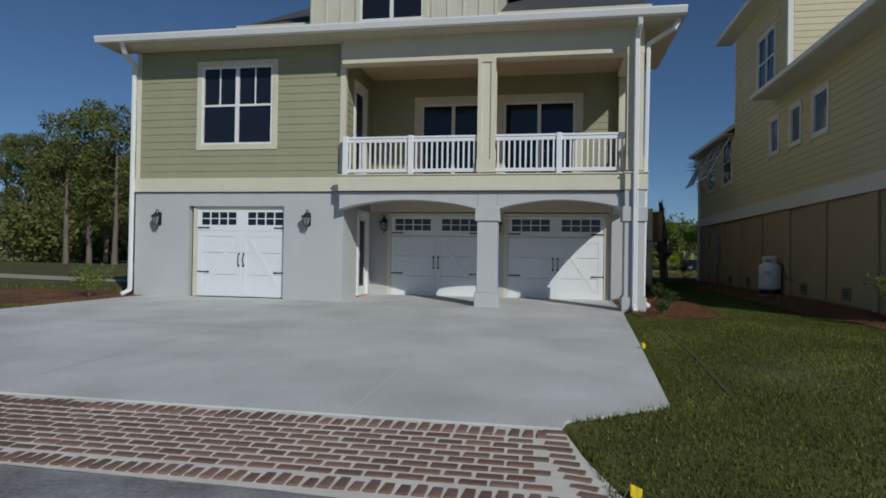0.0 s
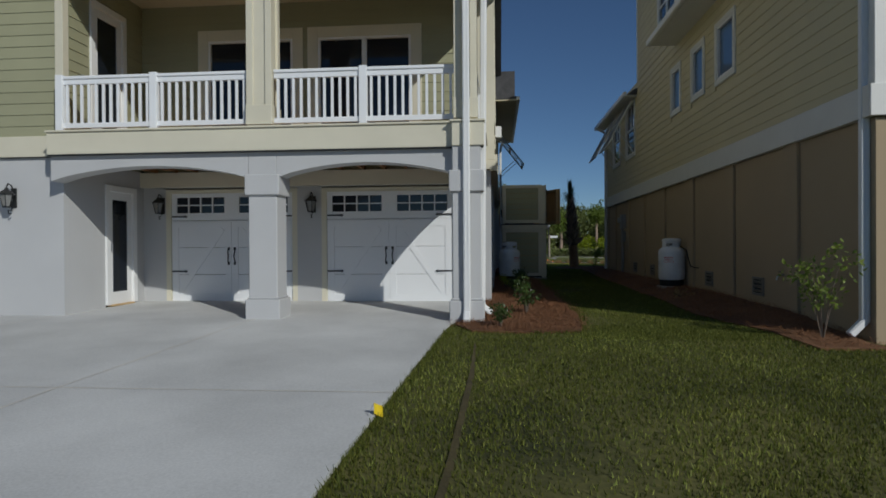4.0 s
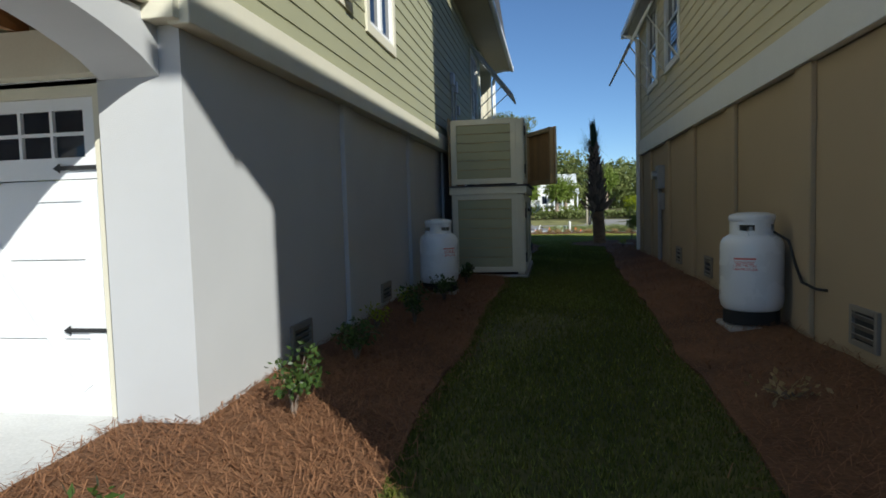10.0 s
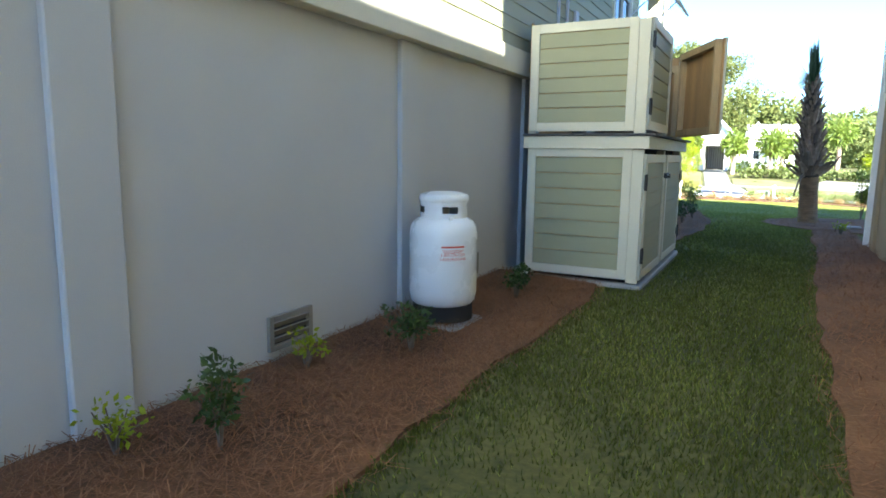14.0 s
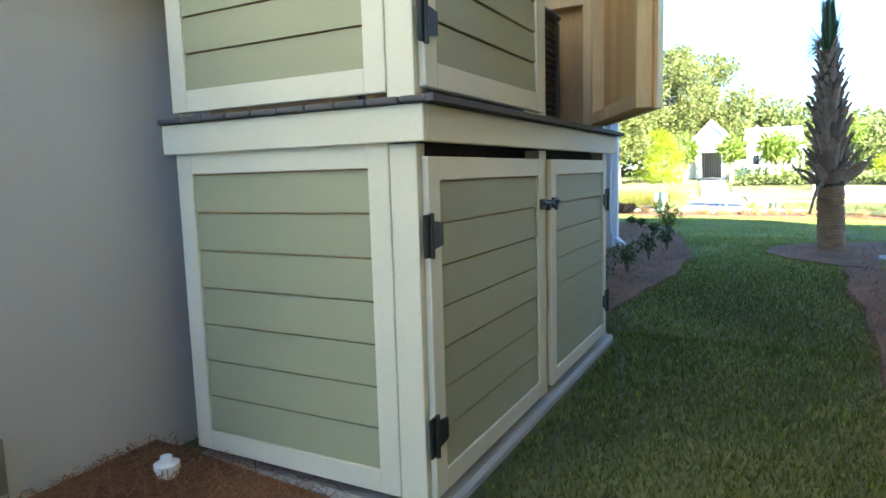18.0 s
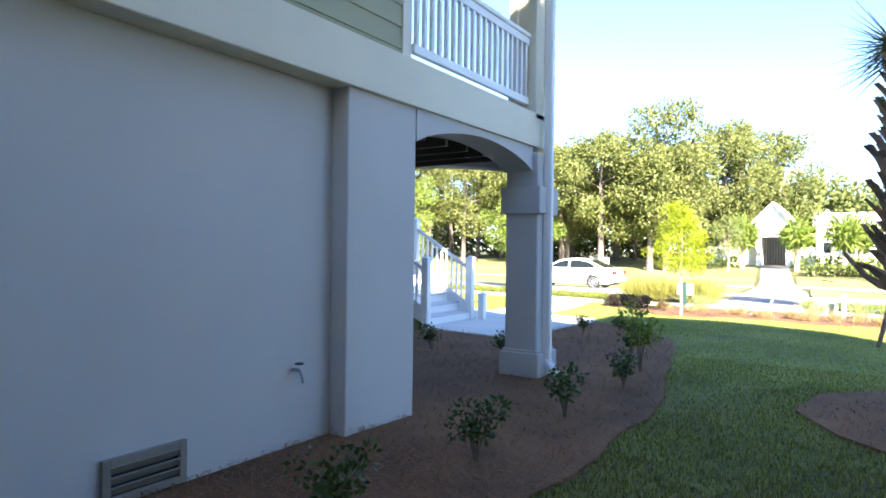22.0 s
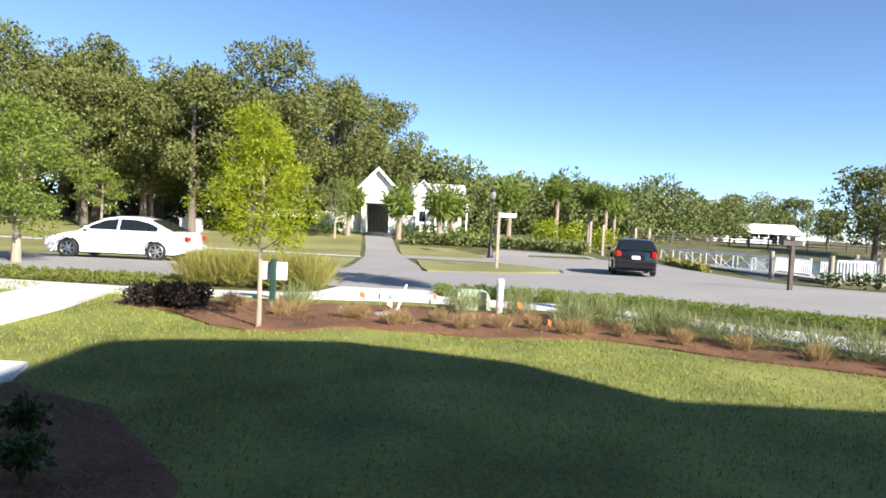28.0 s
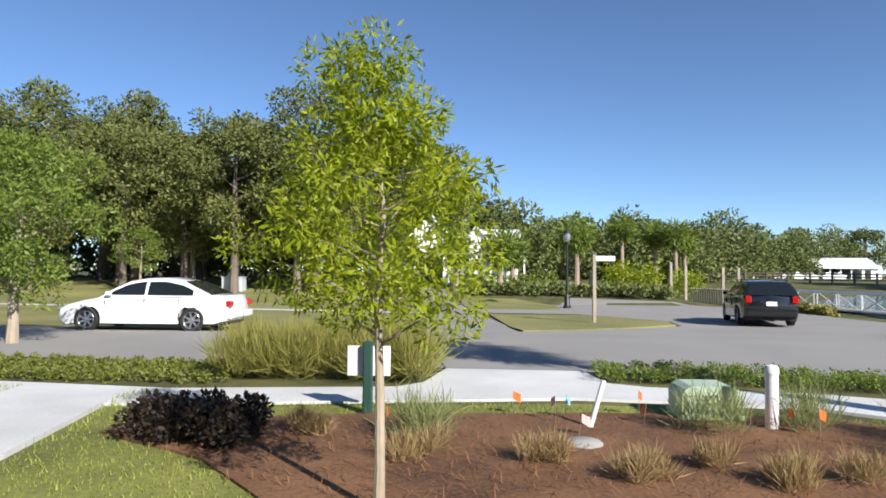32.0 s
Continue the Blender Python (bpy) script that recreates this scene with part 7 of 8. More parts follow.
def grow_trees():
    tree("young_oak", (1.55, 42.1, 0.44), 2.62, 0.03, 0.36, 0.63, 15000, 0.05, LEAF_SPRING, PALEBARK, 11, "slender young tree in bright yellow-green spring leaf", "", 28, 0.0, "young", 3.6, 0.45)
    tree("street_tree", (-6.75, 50.4, 0.3), 3.95, 0.10, 0.26, 1.4, 14000, 0.095, LEAF_MID, PALEBARK, 12, "street tree in fresh green leaf with a pale trunk", "street trees", 22, 0.02, "round", 2.4, 0.3)
    tree("street_tree", (-17.5, 56.5, 0.4), 6.2, 0.12, 0.25, 2.0, 9000, 0.13, LEAF_MID, PALEBARK, 13, "street tree in fresh green leaf with a pale trunk", "street trees", 20)
    tree("park_tree", (-18.3, 84.0, 0.4), 9.0, 0.2, 0.2, 2.6, 8000, 0.17, LEAF_FAR, PALEBARK, 14, "half-leafed grey-green park tree with pale branches", "park trees", 24)
    tree("park_tree", (-19.3, 78.5, 0.4), 4.2, 0.09, 0.3, 1.3, 4000, 0.12, LEAF_MID, PALEBARK, 15, "small green park tree on the lawn", "park trees", 14)
    tree("park_tree", (-3.3, 80.0, 0.4), 4.3, 0.08, 0.28, 1.35, 4000, 0.13, LEAF_FAR, PALEBARK, 16, "thin brownish-green tree beside the gatehouse", "park trees", 16)
    r = random.Random(21)
    # pine wood on the far side of the park, rising to the left
    for k in range(62):
        s = k / 61
        x = -78 + 76 * s + r.uniform(-2, 2)
        y = 76 + r.uniform(-3.5, 16) + 6 * s
        h = (17.2 - 5.0 * s) * r.uniform(0.88, 1.08) * (1.0 if s < 0.74 else 0.86 if s < 0.93 else 1.06)
        tree("pine", (x, y, 0.38), h, 0.2 + 0.1 * r.random(), 0.24 + 0.1 * r.random(), 3.7, 9000, 0.27, LEAF_PINE, PINEBARK, 400 + k, "tall dark pine with a bare trunk and a rounded crown", "pine wood", 15, r.uniform(-0.02, 0.02), "round", 2.0, 0.2, 1.15)
    # pines behind the houses' left, seen from the street
    for k in range(30):
        x, y = -43 + 21 * r.random(), 44 + 18 * r.random()
        tree("pine", (x, y, 0.4), r.uniform(9, 14), 0.2, 0.28, 3.0, 6000, 0.25, LEAF_PINE, PINEBARK, 500 + k, "tall dark pine with a bare trunk and a rounded crown", "pine wood", 14, r.uniform(-0.02, 0.02), "round", 2.0, 0.2, 1.15)
    # wood behind the gatehouse and along the creek, as joined masses of foliage
    c = []
    for k in range(150):
        s = k / 149
        x = -4 + 62 * s + r.uniform(-2, 2)
        y = 98 + 22 * s + r.uniform(-4, 10)
        far = 1.0 + 0.9 * max(0.0, s - 0.5)
        x, y = x * far, y * far
        top = far * (9.5 - 5.0 * min(1, s * 2.2) + 1.2 * math.sin(s * 23) + (2.2 if s > 0.42 else 0)) * r.uniform(0.75, 1.05)
        for q in (0.25, 0.55, 0.85):
            c.append((x + r.uniform(-1, 1), y, 0.9 + top * q, 1.5 + 0.8 * r.random()))
    ob = leaf_cloud("far_wood", c, 80000, 0.45, LEAF_FAR, 33, 1.8, 0.1)
    tagged(ob, "far green wood beyond the park and the creek", "wood", "", "stuff")
    under = []
    for k in range(420):
        under.append((-125 + 130 * k / 419 + r.uniform(-1, 1), 101 + r.uniform(-3, 6), 1.5 + r.uniform(0, 6.0), 2.2))
    for k in range(240):
        under.append((-64 + 40 * r.random(), 60 + 7 * r.random(), 0.6 + 5.0 * r.random(), 1.7))
    ob = leaf_cloud("undergrowth", under, 90000, 0.55, LEAF_PINE, 34, 1.8, 0.1)
    tagged(ob, "dark undergrowth between the pine trunks", "undergrowth", "", "stuff")
    for k in range(7):
        x, y = 58 + 11 * k + r.uniform(-2, 2), 168 + r.uniform(-4, 4)
        tree("oak", (x, y, 0.4), r.uniform(7.5, 10.5), 0.35, 0.22, 4.0, 5000, 0.42, LEAF_FAR, BARK, 600 + k, "broad dark-green oak beyond the creek", "creek oaks", 14, 0, "round", 1.8)
    tree("oak", (50, 98, 0.4), 9.0, 0.4, 0.2, 4.6, 7000, 0.36, LEAF_PINE, BARK, 640, "broad dark-green oak beyond the creek", "creek oaks", 18, 0, "round", 1.8)
    for k, (x, y, h) in enumerate(((1.25, 81.5, 2.6), (4.3, 82.0, 2.7), (5.3, 84.0, 2.4), (9.6, 82.0, 3.6), (-2.7, 82.5, 2.6), (15.9, 95.0, 4.6), (21.0, 96.0, 5.0), (22.3, 97.5, 4.4), (19.8, 98.0, 4.8))):
        small_palm((x, y, 0.4), h, 700 + k)


def hedge(name, pts, width, height, leaves, leaf, material, seed, label):
    """A clipped or loose hedge along points: a joined cloud of leaves over twigs."""
    r = random.Random(seed)
    c, tw = [], Mesh()
    for (x0, y0), (x1, y1) in zip(pts, pts[1:]):
        n = max(2, int(math.hypot(x1 - x0, y1 - y0) / (min(width, height) * 0.55)))
        for k in range(n):
            s = (k + r.random()) / n
            x, y = x0 + (x1 - x0) * s, y0 + (y1 - y0) * s
            for q in (-0.4, -0.2, 0.0, 0.2, 0.4):
                px, py = x + r.uniform(-0.1, 0.1), y + (q + r.uniform(-0.08, 0.08)) * width
                c.append((px, py, ground_z(y, x) + height * r.uniform(0.35, 0.72), min(width, height) * 0.42))
            tw.tube([(x, y, ground_z(y, x) - 0.02), (x + r.uniform(-0.1, 0.1), y, ground_z(y, x) + height * 0.6)], [0.012, 0.004], 5)
    t = thing(name, (pts[0][0], pts[0][1], ground_z(pts[0][1], pts[0][0])), label, "hedge")
    part("twig_frame", tw, BARK, t)["kind"] = "stuff"
    leaf_cloud("foliage", c, leaves, leaf, material, seed, 1.8, 0.0, t)


def park_plants():
    hedge("low_hedge", [(3.75, 47.0), (5.4, 46.8), (7.4, 46.3), (9.5, 45.0), (13, 42.6)], 0.8, 0.23, 42000, 0.03, LEAF_MID, 41, "low clipped hedge in fresh green leaf by the pavement")
    hedge("low_hedge", [(-9.5, 48.2), (-6, 47.4), (-3, 46.9), (-1.0, 46.85)], 1.5, 0.14, 26000, 0.045, LEAF_COVER, 42, "low green and brown groundcover along the pavement")
    hedge("dark_shrub_mass", [(-0.65, 43.85), (-0.2, 43.7), (0.35, 43.5)], 0.7, 0.33, 5200, 0.05, LEAF_DARK, 43, "wispy dark purple-brown shrubs in the street bed")
    r = random.Random(5)
    tall = [(-0.9 + 2.35 * r.random(), 46.45 + 0.95 * r.random()) for _ in range(34)]
    tufts("tall_grass", tall, 0.52, 0.46, 420, LEAF_TALL, 44, "clump of tall yellow-green ornamental grass", width=0.009)
    dry = [(2.5, 43.1), (2.65, 43.15), (1.58, 43.1), (1.75, 43.3), (0.8, 43.8), (0.65, 43.9), (3.1, 42.75), (3.25, 42.8), (3.73, 43.05), (4.0, 42.65), (4.15, 42.7), (4.57, 42.78), (4.96, 42.85), (5.4, 42.55), (5.55, 42.6), (6.1, 42.5), (6.7, 42.1), (7.3, 41.9), (7.9, 41.4), (8.6, 40.9), (9.4, 40.3)]
    tufts("dry_grass_tuft", dry, 0.17, 0.19, 650, LEAF_DRY, 45, "cut-back tuft of dry straw-coloured grass", width=0.0045)
    green = [(1.7, 43.6), (4.15, 44.05), (5.0, 44.3), (5.7, 43.8), (5.6, 43.05), (6.1, 43.4), (6.5, 42.9), (6.9, 42.7), (7.3, 42.4), (7.7, 42.1), (8.1, 41.8), (8.5, 41.5), (8.9, 41.1), (9.8, 40.3), (10.6, 39.5), (6.3, 43.8), (6.9, 43.2)]
    tufts("feather_grass", green, 0.31, 0.46, 620, LEAF_SAGE, 46, "soft green feathery grass clump in the bed", width=0.006)
    # shrubbery round the gatehouse
    hedge("shrubbery", [(2.2, 79.0), (5, 79.0), (8.5, 79.0), (12, 78.2), (14.6, 77.6)], 1.8, 0.75, 3600, 0.25, LEAF_FAR, 47, "grey-green shrubbery beside the lane")
    hedge("clipped_hedge", [(11.6, 82.5), (14.5, 82.3), (18.4, 82)], 2.0, 2.1, 2600, 0.2, LEAF_SPRING, 48, "clipped bright green hedge beside the creek")
    hedge("gate_shrubs", [(-7.5, 83.0), (-2.6, 83.5)], 1.3, 0.9, 900, 0.2, LEAF_MID, 49, "round green shrubs beside the gatehouse")
    hedge("gate_shrubs", [(1.0, 83.0), (4.5, 83.5), (8.0, 83.0)], 1.3, 1.1, 1500, 0.2, LEAF_MID, 50, "round green shrubs beside the gatehouse")
    hedge("marsh_grass", [(18.4, 73.0), (18.1, 69.5), (18.0, 66.5)], 0.7, 0.36, 1500, 0.2, LEAF_TALL, 51, "rough marsh grass at the foot of the gangway")
    hedge("lane_bush", [(19.0, 58.6), (20.5, 55.8), (22.5, 53)], 1.2, 0.55, 1500, 0.14, LEAF_SHRUB, 52, "dark low bushes on the creek side of the lane")


grow_lawn()
strew_needles()
plant_shrubs()
cabbage_palm()
grow_trees()
park_plants()

# ---------------------------------------------------------------- lane and park: vehicles, lamps, signs, buildings
CARWHITE = shiny("white_car_paint", (0.80, 0.80, 0.80), 0.25, coat=0.8)
CARBLACK = shiny("black_car_paint", (0.010, 0.011, 0.014), 0.22, coat=0.9)
CARGLASS = shiny("dark_car_glass", (0.012, 0.016, 0.018), 0.04)
ALLOY = mat("silver_alloy", (0.55, 0.55, 0.56), 0.3, 0.06, 6, 60, 0, metal=0.9)
TAIL = shiny("red_tail_lens", (0.42, 0.012, 0.008), 0.12, coat=0.6)
HEADLENS = shiny("clear_head_lens", (0.25, 0.26, 0.28), 0.06, coat=0.6)
SIGNWHITE = mat("white_sign_board", (0.80, 0.80, 0.79), 0.5, 0.03, 3, 40, 0.02)
OLDPOST = mat("weathered_grey_post", (0.36, 0.31, 0.24), 0.9, 0.2, 4, 40, 0.4, stretch=(1, 1, 0.2))
FENCEWOOD = mat("dark_fence_wood", (0.11, 0.09, 0.075), 0.9, 0.25, 3, 40, 0.3)
WHITEBOARD = mat("white_weatherboard", (0.80, 0.80, 0.78), 0.55, 0.03, 2, 60, 0.05)


def turned(mesh, m):
    mesh.v = [tuple(m @ Vector(p)) for p in mesh.v]
    return mesh


def wheel(car, m, x, y, out):
    """Alloy wheel at local x, y; out is +1 or -1, the side it faces."""
    R = 0.335
    at = m @ Matrix.Translation((x, y, R)) @ Matrix.Rotation(radians(-90 * out), 4, "X")
    hub = part("wheel", turned(Mesh().lathe([(0.0, 0.02), (0.06, 0.03), (0.07, 0.055), (0.05, 0.08), (0.0, 0.085)], 14), at), ALLOY, car, "silver alloy wheel", True)
    prof = [(0.235, -0.1), (0.30, -0.105), (0.33, -0.085), (R, -0.05), (R, 0.05), (0.33, 0.085), (0.30, 0.105), (0.245, 0.1), (0.235, 0.06), (0.235, -0.1)]
    part("tyre", turned(Mesh().lathe(prof, 32), at), RUBBER, hub, "black rubber tyre", True)
    part("rim", turned(Mesh().lathe([(0.236, -0.09), (0.236, 0.085), (0.226, 0.092), (0.212, 0.085), (0.205, -0.09)], 32), at), ALLOY, hub, "", True)
    part("brake_disc", turned(Mesh().lathe([(0.0, -0.03), (0.2, -0.03), (0.2, -0.02), (0.0, -0.02)], 20), at), BLACKIRON, hub, "dark brake disc")
    for k in range(7):
        a = at @ Matrix.Rotation(2 * math.pi * k / 7, 4, "Z")
        sp = Mesh().prism([(0.05, -0.032), (0.215, -0.02), (0.215, 0.02), (0.05, 0.032)], 0.035, 0.065, "z")
        part("spoke", turned(sp, a), ALLOY, hub)


def car(name, m, wagon, paint, label):
    """m places the car: its nose at x = 0, its tail towards +x, wheels on z = 0."""
    base = m @ Vector((2.4, 0, 0))
    c = thing(name, tuple(base), label, "car")
    L, W = (4.72, 0.87) if wagon else (4.9, 0.9)
    fx, rx, ar = 0.93, L - 1.05, 0.375

    def arc(cx):
        return [(cx + ar * math.cos(a), max(0.24, 0.335 + ar * math.sin(a))) for a in [math.pi * (1.08 - 1.16 * k / 10) for k in range(11)]]
    low = [(0.22, 0.20)] + arc(fx) + arc(rx) + [(L - 0.35, 0.24), (L - 0.05, 0.32)]
    if wagon:
        up = [(L, 0.55), (L - 0.01, 0.85), (L - 0.05, 1.0), (3.4, 0.98), (2.2, 0.965), (1.3, 0.95), (0.75, 0.87), (0.28, 0.77), (0.07, 0.66), (0.0, 0.5), (0.03, 0.32)]
        roof = [(1.22, 0.94), (1.62, 1.20), (2.0, 1.40), (2.5, 1.475), (3.3, 1.49), (4.05, 1.455), (4.35, 1.40), (4.55, 1.20), (4.68, 0.98)]
    else:
        up = [(L, 0.55), (L - 0.03, 0.80), (L - 0.12, 0.99), (L - 0.55, 1.02), (3.4, 1.0), (2.2, 0.965), (1.3, 0.94), (0.75, 0.85), (0.28, 0.74), (0.07, 0.62), (0.0, 0.48), (0.03, 0.32)]
        roof = [(1.22, 0.93), (1.66, 1.20), (2.05, 1.38), (2.5, 1.455), (3.05, 1.455), (3.55, 1.36), (3.95, 1.18), (4.35, 1.0)]
    poly = low + up
    # body: the outline carried across the width, drawn in towards the flanks
    b = Mesh()
    cx, cz = L / 2, 0.62
    k = len(poly)
    layers = []
    for y, s, sh in ((-W, 0.975, 0.045), (-W + 0.03, 0.99, 0.02), (-W + 0.14, 1.0, 0.0), (0, 1.006, -0.012), (W - 0.14, 1.0, 0.0), (W - 0.03, 0.99, 0.02), (W, 0.975, 0.045)):
        layers.append([(cx + (x - cx) * s * (1 - 0.012 * abs(y) / W * abs(x - cx) / cx * 3), y * (1 - 0.10 * max(0, abs(x - cx) / cx - 0.55) / 0.45), z - (sh if z > 0.7 else 0)) for x, z in poly])
    vs = [p for l in layers for p in l]
    fs = [(i * k + j, i * k + (j + 1) % k, (i + 1) * k + (j + 1) % k, (i + 1) * k + j) for i in range(6) for j in range(k)]
    fs += [tuple(range(k)), tuple(6 * k + j for j in range(k - 1, -1, -1))]
    b.add(vs, fs)
    part("body", turned(b, m), paint, c, "", True)
    # cabin: tapered upper body
    g = Mesh()
    n = len(roof)
    zb = roof[0][1]

    def cab(x, z, off=0.0):
        s = min(max((z - zb) / 0.52, 0), 1)
        return W - 0.045 - 0.2 * s ** 1.25 + off
    cols = []
    for x, z in roof:
        h = cab(x, z)
        cols.append([(x, -h, z - 0.03), (x, -h + 0.07, z), (x, 0, z + 0.018), (x, h - 0.07, z), (x, h, z - 0.03)])
    vs = [p for q in cols for p in q]
    fs = [(i * 5 + j, i * 5 + j + 1, i * 5 + 6 + j, i * 5 + 5 + j) for i in range(n - 1) for j in range(4)]
    k0 = len(vs)
    for x, z in roof:
        vs += [(x, -(W - 0.045), min(z, 0.9)), (x, W - 0.045, min(z, 0.9))]
    fs += [(i * 5, i * 5 + 5, k0 + 2 * i + 2, k0 + 2 * i) for i in range(n - 1)] + [(i * 5 + 4, k0 + 2 * i + 1, k0 + 2 * i + 3, i * 5 + 9) for i in range(n - 1)]
    g.add(vs, fs)
    part("cabin", turned(g, m), paint, c, "", True)
    # side windows, a little proud of the cabin
    tops = lambda x: np.interp(x, [p[0] for p in roof], [p[1] for p in roof]) - 0.09
    spans = ((1.55, 2.48), (2.56, 3.42), (3.50, 4.42)) if wagon else ((1.52, 2.52), (2.60, 3.86))
    for side in (-1, 1):
        for a, e in spans:
            w = Mesh()
            xs = [a + (e - a) * i / 7 for i in range(8)]
            ring = []
            for x in xs:
                t_ = max(tops(x), 1.0)
                ring.append(((x, 1.0), (x, t_)))
            vs = []
            for off in (0.0, 0.012):
                for (x0, z0), (x1, z1) in ring:
                    vs += [(x0, side * (cab(x0, z0) - 0.018 + off), z0), (x1, side * (cab(x1, z1 + 0.05) - 0.006 + off), z1)]
            fs = [(16 + 2 * i, 16 + 2 * i + 2, 16 + 2 * i + 3, 16 + 2 * i + 1) for i in range(7)] + [(2 * i, 2 * i + 2, 16 + 2 * i + 2, 16 + 2 * i) for i in range(7)] + [(2 * i + 1, 2 * i + 3, 16 + 2 * i + 3, 16 + 2 * i + 1) for i in range(7)]
            w.add(vs, fs)
            part("side_window", turned(w, m), CARGLASS, c, "dark tinted glass")

    def screen(nm, i0, i1, inset):
        w = Mesh()
        vs, pts = [], roof[i0:i1]
        for x, z in pts:
            h = cab(x, z) - inset
            d = 0.014 if i0 == 0 else -0.014
            vs += [(x - d, -h, z + 0.016), (x - d, 0, z + 0.034), (x - d, h, z + 0.016)]
        fs = [(i * 3 + j, i * 3 + j + 1, i * 3 + 4 + j, i * 3 + 3 + j) for i in range(len(pts) - 1) for j in range(2)]
        w.add(vs, fs)
        part(nm, turned(w, m), CARGLASS, c, "dark tinted glass", True)
    screen("windscreen", 0, 3, 0.1)
    screen("rear_window", n - 3 if wagon else n - 3, n, 0.1)
    for sx, out in ((fx, 1), (fx, -1), (rx, 1), (rx, -1)):
        wheel(c, m, sx, out * (W - 0.105), out)
    part("underbody", turned(Mesh().box(0.25, L - 0.25, -W + 0.1, W - 0.1, 0.19, 0.42), m), RUBBER, c, "black underbody")
    for s in (-1, 1):
        part("tail_light", turned(Mesh().box(L - 0.17 if not wagon else L - 0.13, L + 0.006, s * (W - 0.19) - 0.10, s * (W - 0.19) + 0.10, 0.70 if not wagon else 0.74, 0.86 if not wagon else 0.98, chamfer=0.03), m), TAIL, c, "red tail light")
        part("headlight", turned(Mesh().box(0.06, 0.36, s * (W - 0.22) - 0.12, s * (W - 0.22) + 0.12, 0.56, 0.70, chamfer=0.03), m), HEADLENS, c, "clear headlight")
        part("wing_mirror", turned(Mesh().box(1.52, 1.66, s * (W + 0.05) - 0.07, s * (W + 0.05) + 0.07, 0.98, 1.10, chamfer=0.03), m), paint, c)
        part("sill_trim", turned(Mesh().box(fx + 0.42, rx - 0.42, s * W - 0.012, s * W + 0.012, 0.235, 0.27, chamfer=0.005), m), STEEL if wagon else paint, c, "bright sill strip")
        for hx in ((2.25, 3.1)):
            part("door_handle", turned(Mesh().box(hx, hx + 0.2, s * (W - 0.02) - 0.015, s * (W - 0.02) + 0.022, 0.86, 0.89, chamfer=0.008), m), paint, c)
        for dx in ((1.45, 2.54, 3.5)):
            part("door_seam", turned(Mesh().box(dx - 0.004, dx + 0.004, s * (W - 0.02) - 0.012, s * (W - 0.02) + 0.0215, 0.35, 0.9), m), RUBBER, c, "thin dark door seam")
        if wagon:
            part("roof_rail", turned(Mesh().tube([(2.2, s * 0.58, 1.43), (2.35, s * 0.58, 1.515), (3.9, s * 0.58, 1.52), (4.1, s * 0.58, 1.44)], 0.016, 8), m), BLACKIRON, c, "black roof rail", True)
    part("rear_bumper", turned(Mesh().box(L - 0.16, L + 0.035, -W + 0.12, W - 0.12, 0.36, 0.56, chamfer=0.04), m), paint, c)
    part("number_plate", turned(Mesh().box(L + 0.002 if wagon else L - 0.005, L + 0.022 if wagon else L + 0.012, -0.16, 0.16, 0.66, 0.80, chamfer=0.004), m), SIGNWHITE, c, "white number plate")
    return c


car("white_sedan", Matrix.Translation((-8.4, 54.8, 0.21)) @ Matrix.Rotation(radians(-0.6), 4, "Z") @ Matrix.Scale(0.93, 4), False, CARWHITE, "white saloon car with silver alloy wheels parked on the lane")
car("black_wagon", Matrix.Translation((12.9, 63.5, 0.0)) @ Matrix.Rotation(radians(-104), 4, "Z") @ Matrix.Rotation(radians(-1.2), 4, "Y"), True, CARBLACK, "black estate car with roof rails on the pale lane")


def street_lamp(x, y):
    z = ground_z(y, x)
    t = thing("street_lamp", (x, y, z), "black cast street lamp with a pale acorn globe", "street lamp")
    part("base", Mesh().lathe([(0.2, 0), (0.2, 0.1), (0.15, 0.16), (0.13, 0.55), (0.09, 0.66), (0.075, 0.7)], 16, (x, y, z)), BLACKIRON, t, smooth=True)
    part("pole", Mesh().tube([(x, y, z + 0.6), (x, y, z + 3.35)], [0.07, 0.05], 12), BLACKIRON, t, smooth=True)
    part("collar", Mesh().lathe([(0.05, 3.3), (0.11, 3.36), (0.11, 3.42), (0.06, 3.46)], 16, (x, y, z)), BLACKIRON, t, smooth=True)
    part("globe", Mesh().lathe([(0.09, 3.45), (0.17, 3.58), (0.19, 3.72), (0.15, 3.86), (0.13, 3.9)], 18, (x, y, z)), LAMPGLASS, t, "pale acorn globe", True)
    part("cap", Mesh().lathe([(0.2, 3.88), (0.16, 3.98), (0.06, 4.08), (0.02, 4.2), (0.0, 4.22)], 18, (x, y, z)), BLACKIRON, t, smooth=True)


street_lamp(7.2, 71.0)


def sign_post():
    x, y = 6.42, 60.3
    z = ground_z(y) + 0.04
    t = thing("sign_post", (x, y, z), "wooden post with a small white arm sign on the island lawn", "sign post")
    part("post", Mesh().box(x - 0.06, x + 0.06, y - 0.06, y + 0.06, z - 0.05, z + 2.35, chamfer=0.01), OLDPOST, t)
    part("cap", Mesh().box(x - 0.08, x + 0.08, y - 0.08, y + 0.08, z + 2.35, z + 2.42, chamfer=0.02), FENCEWOOD, t)
    part("arm_sign", Mesh().box(x + 0.06, x + 0.72, y - 0.015, y + 0.015, z + 2.12, z + 2.30, chamfer=0.005), SIGNWHITE, t, "white arm sign")
    part("notice_box", Mesh().box(x - 0.17, x - 0.06, y - 0.06, y + 0.06, z + 1.3, z + 1.75, chamfer=0.01), BLACKIRON, t, "black notice box")


sign_post()


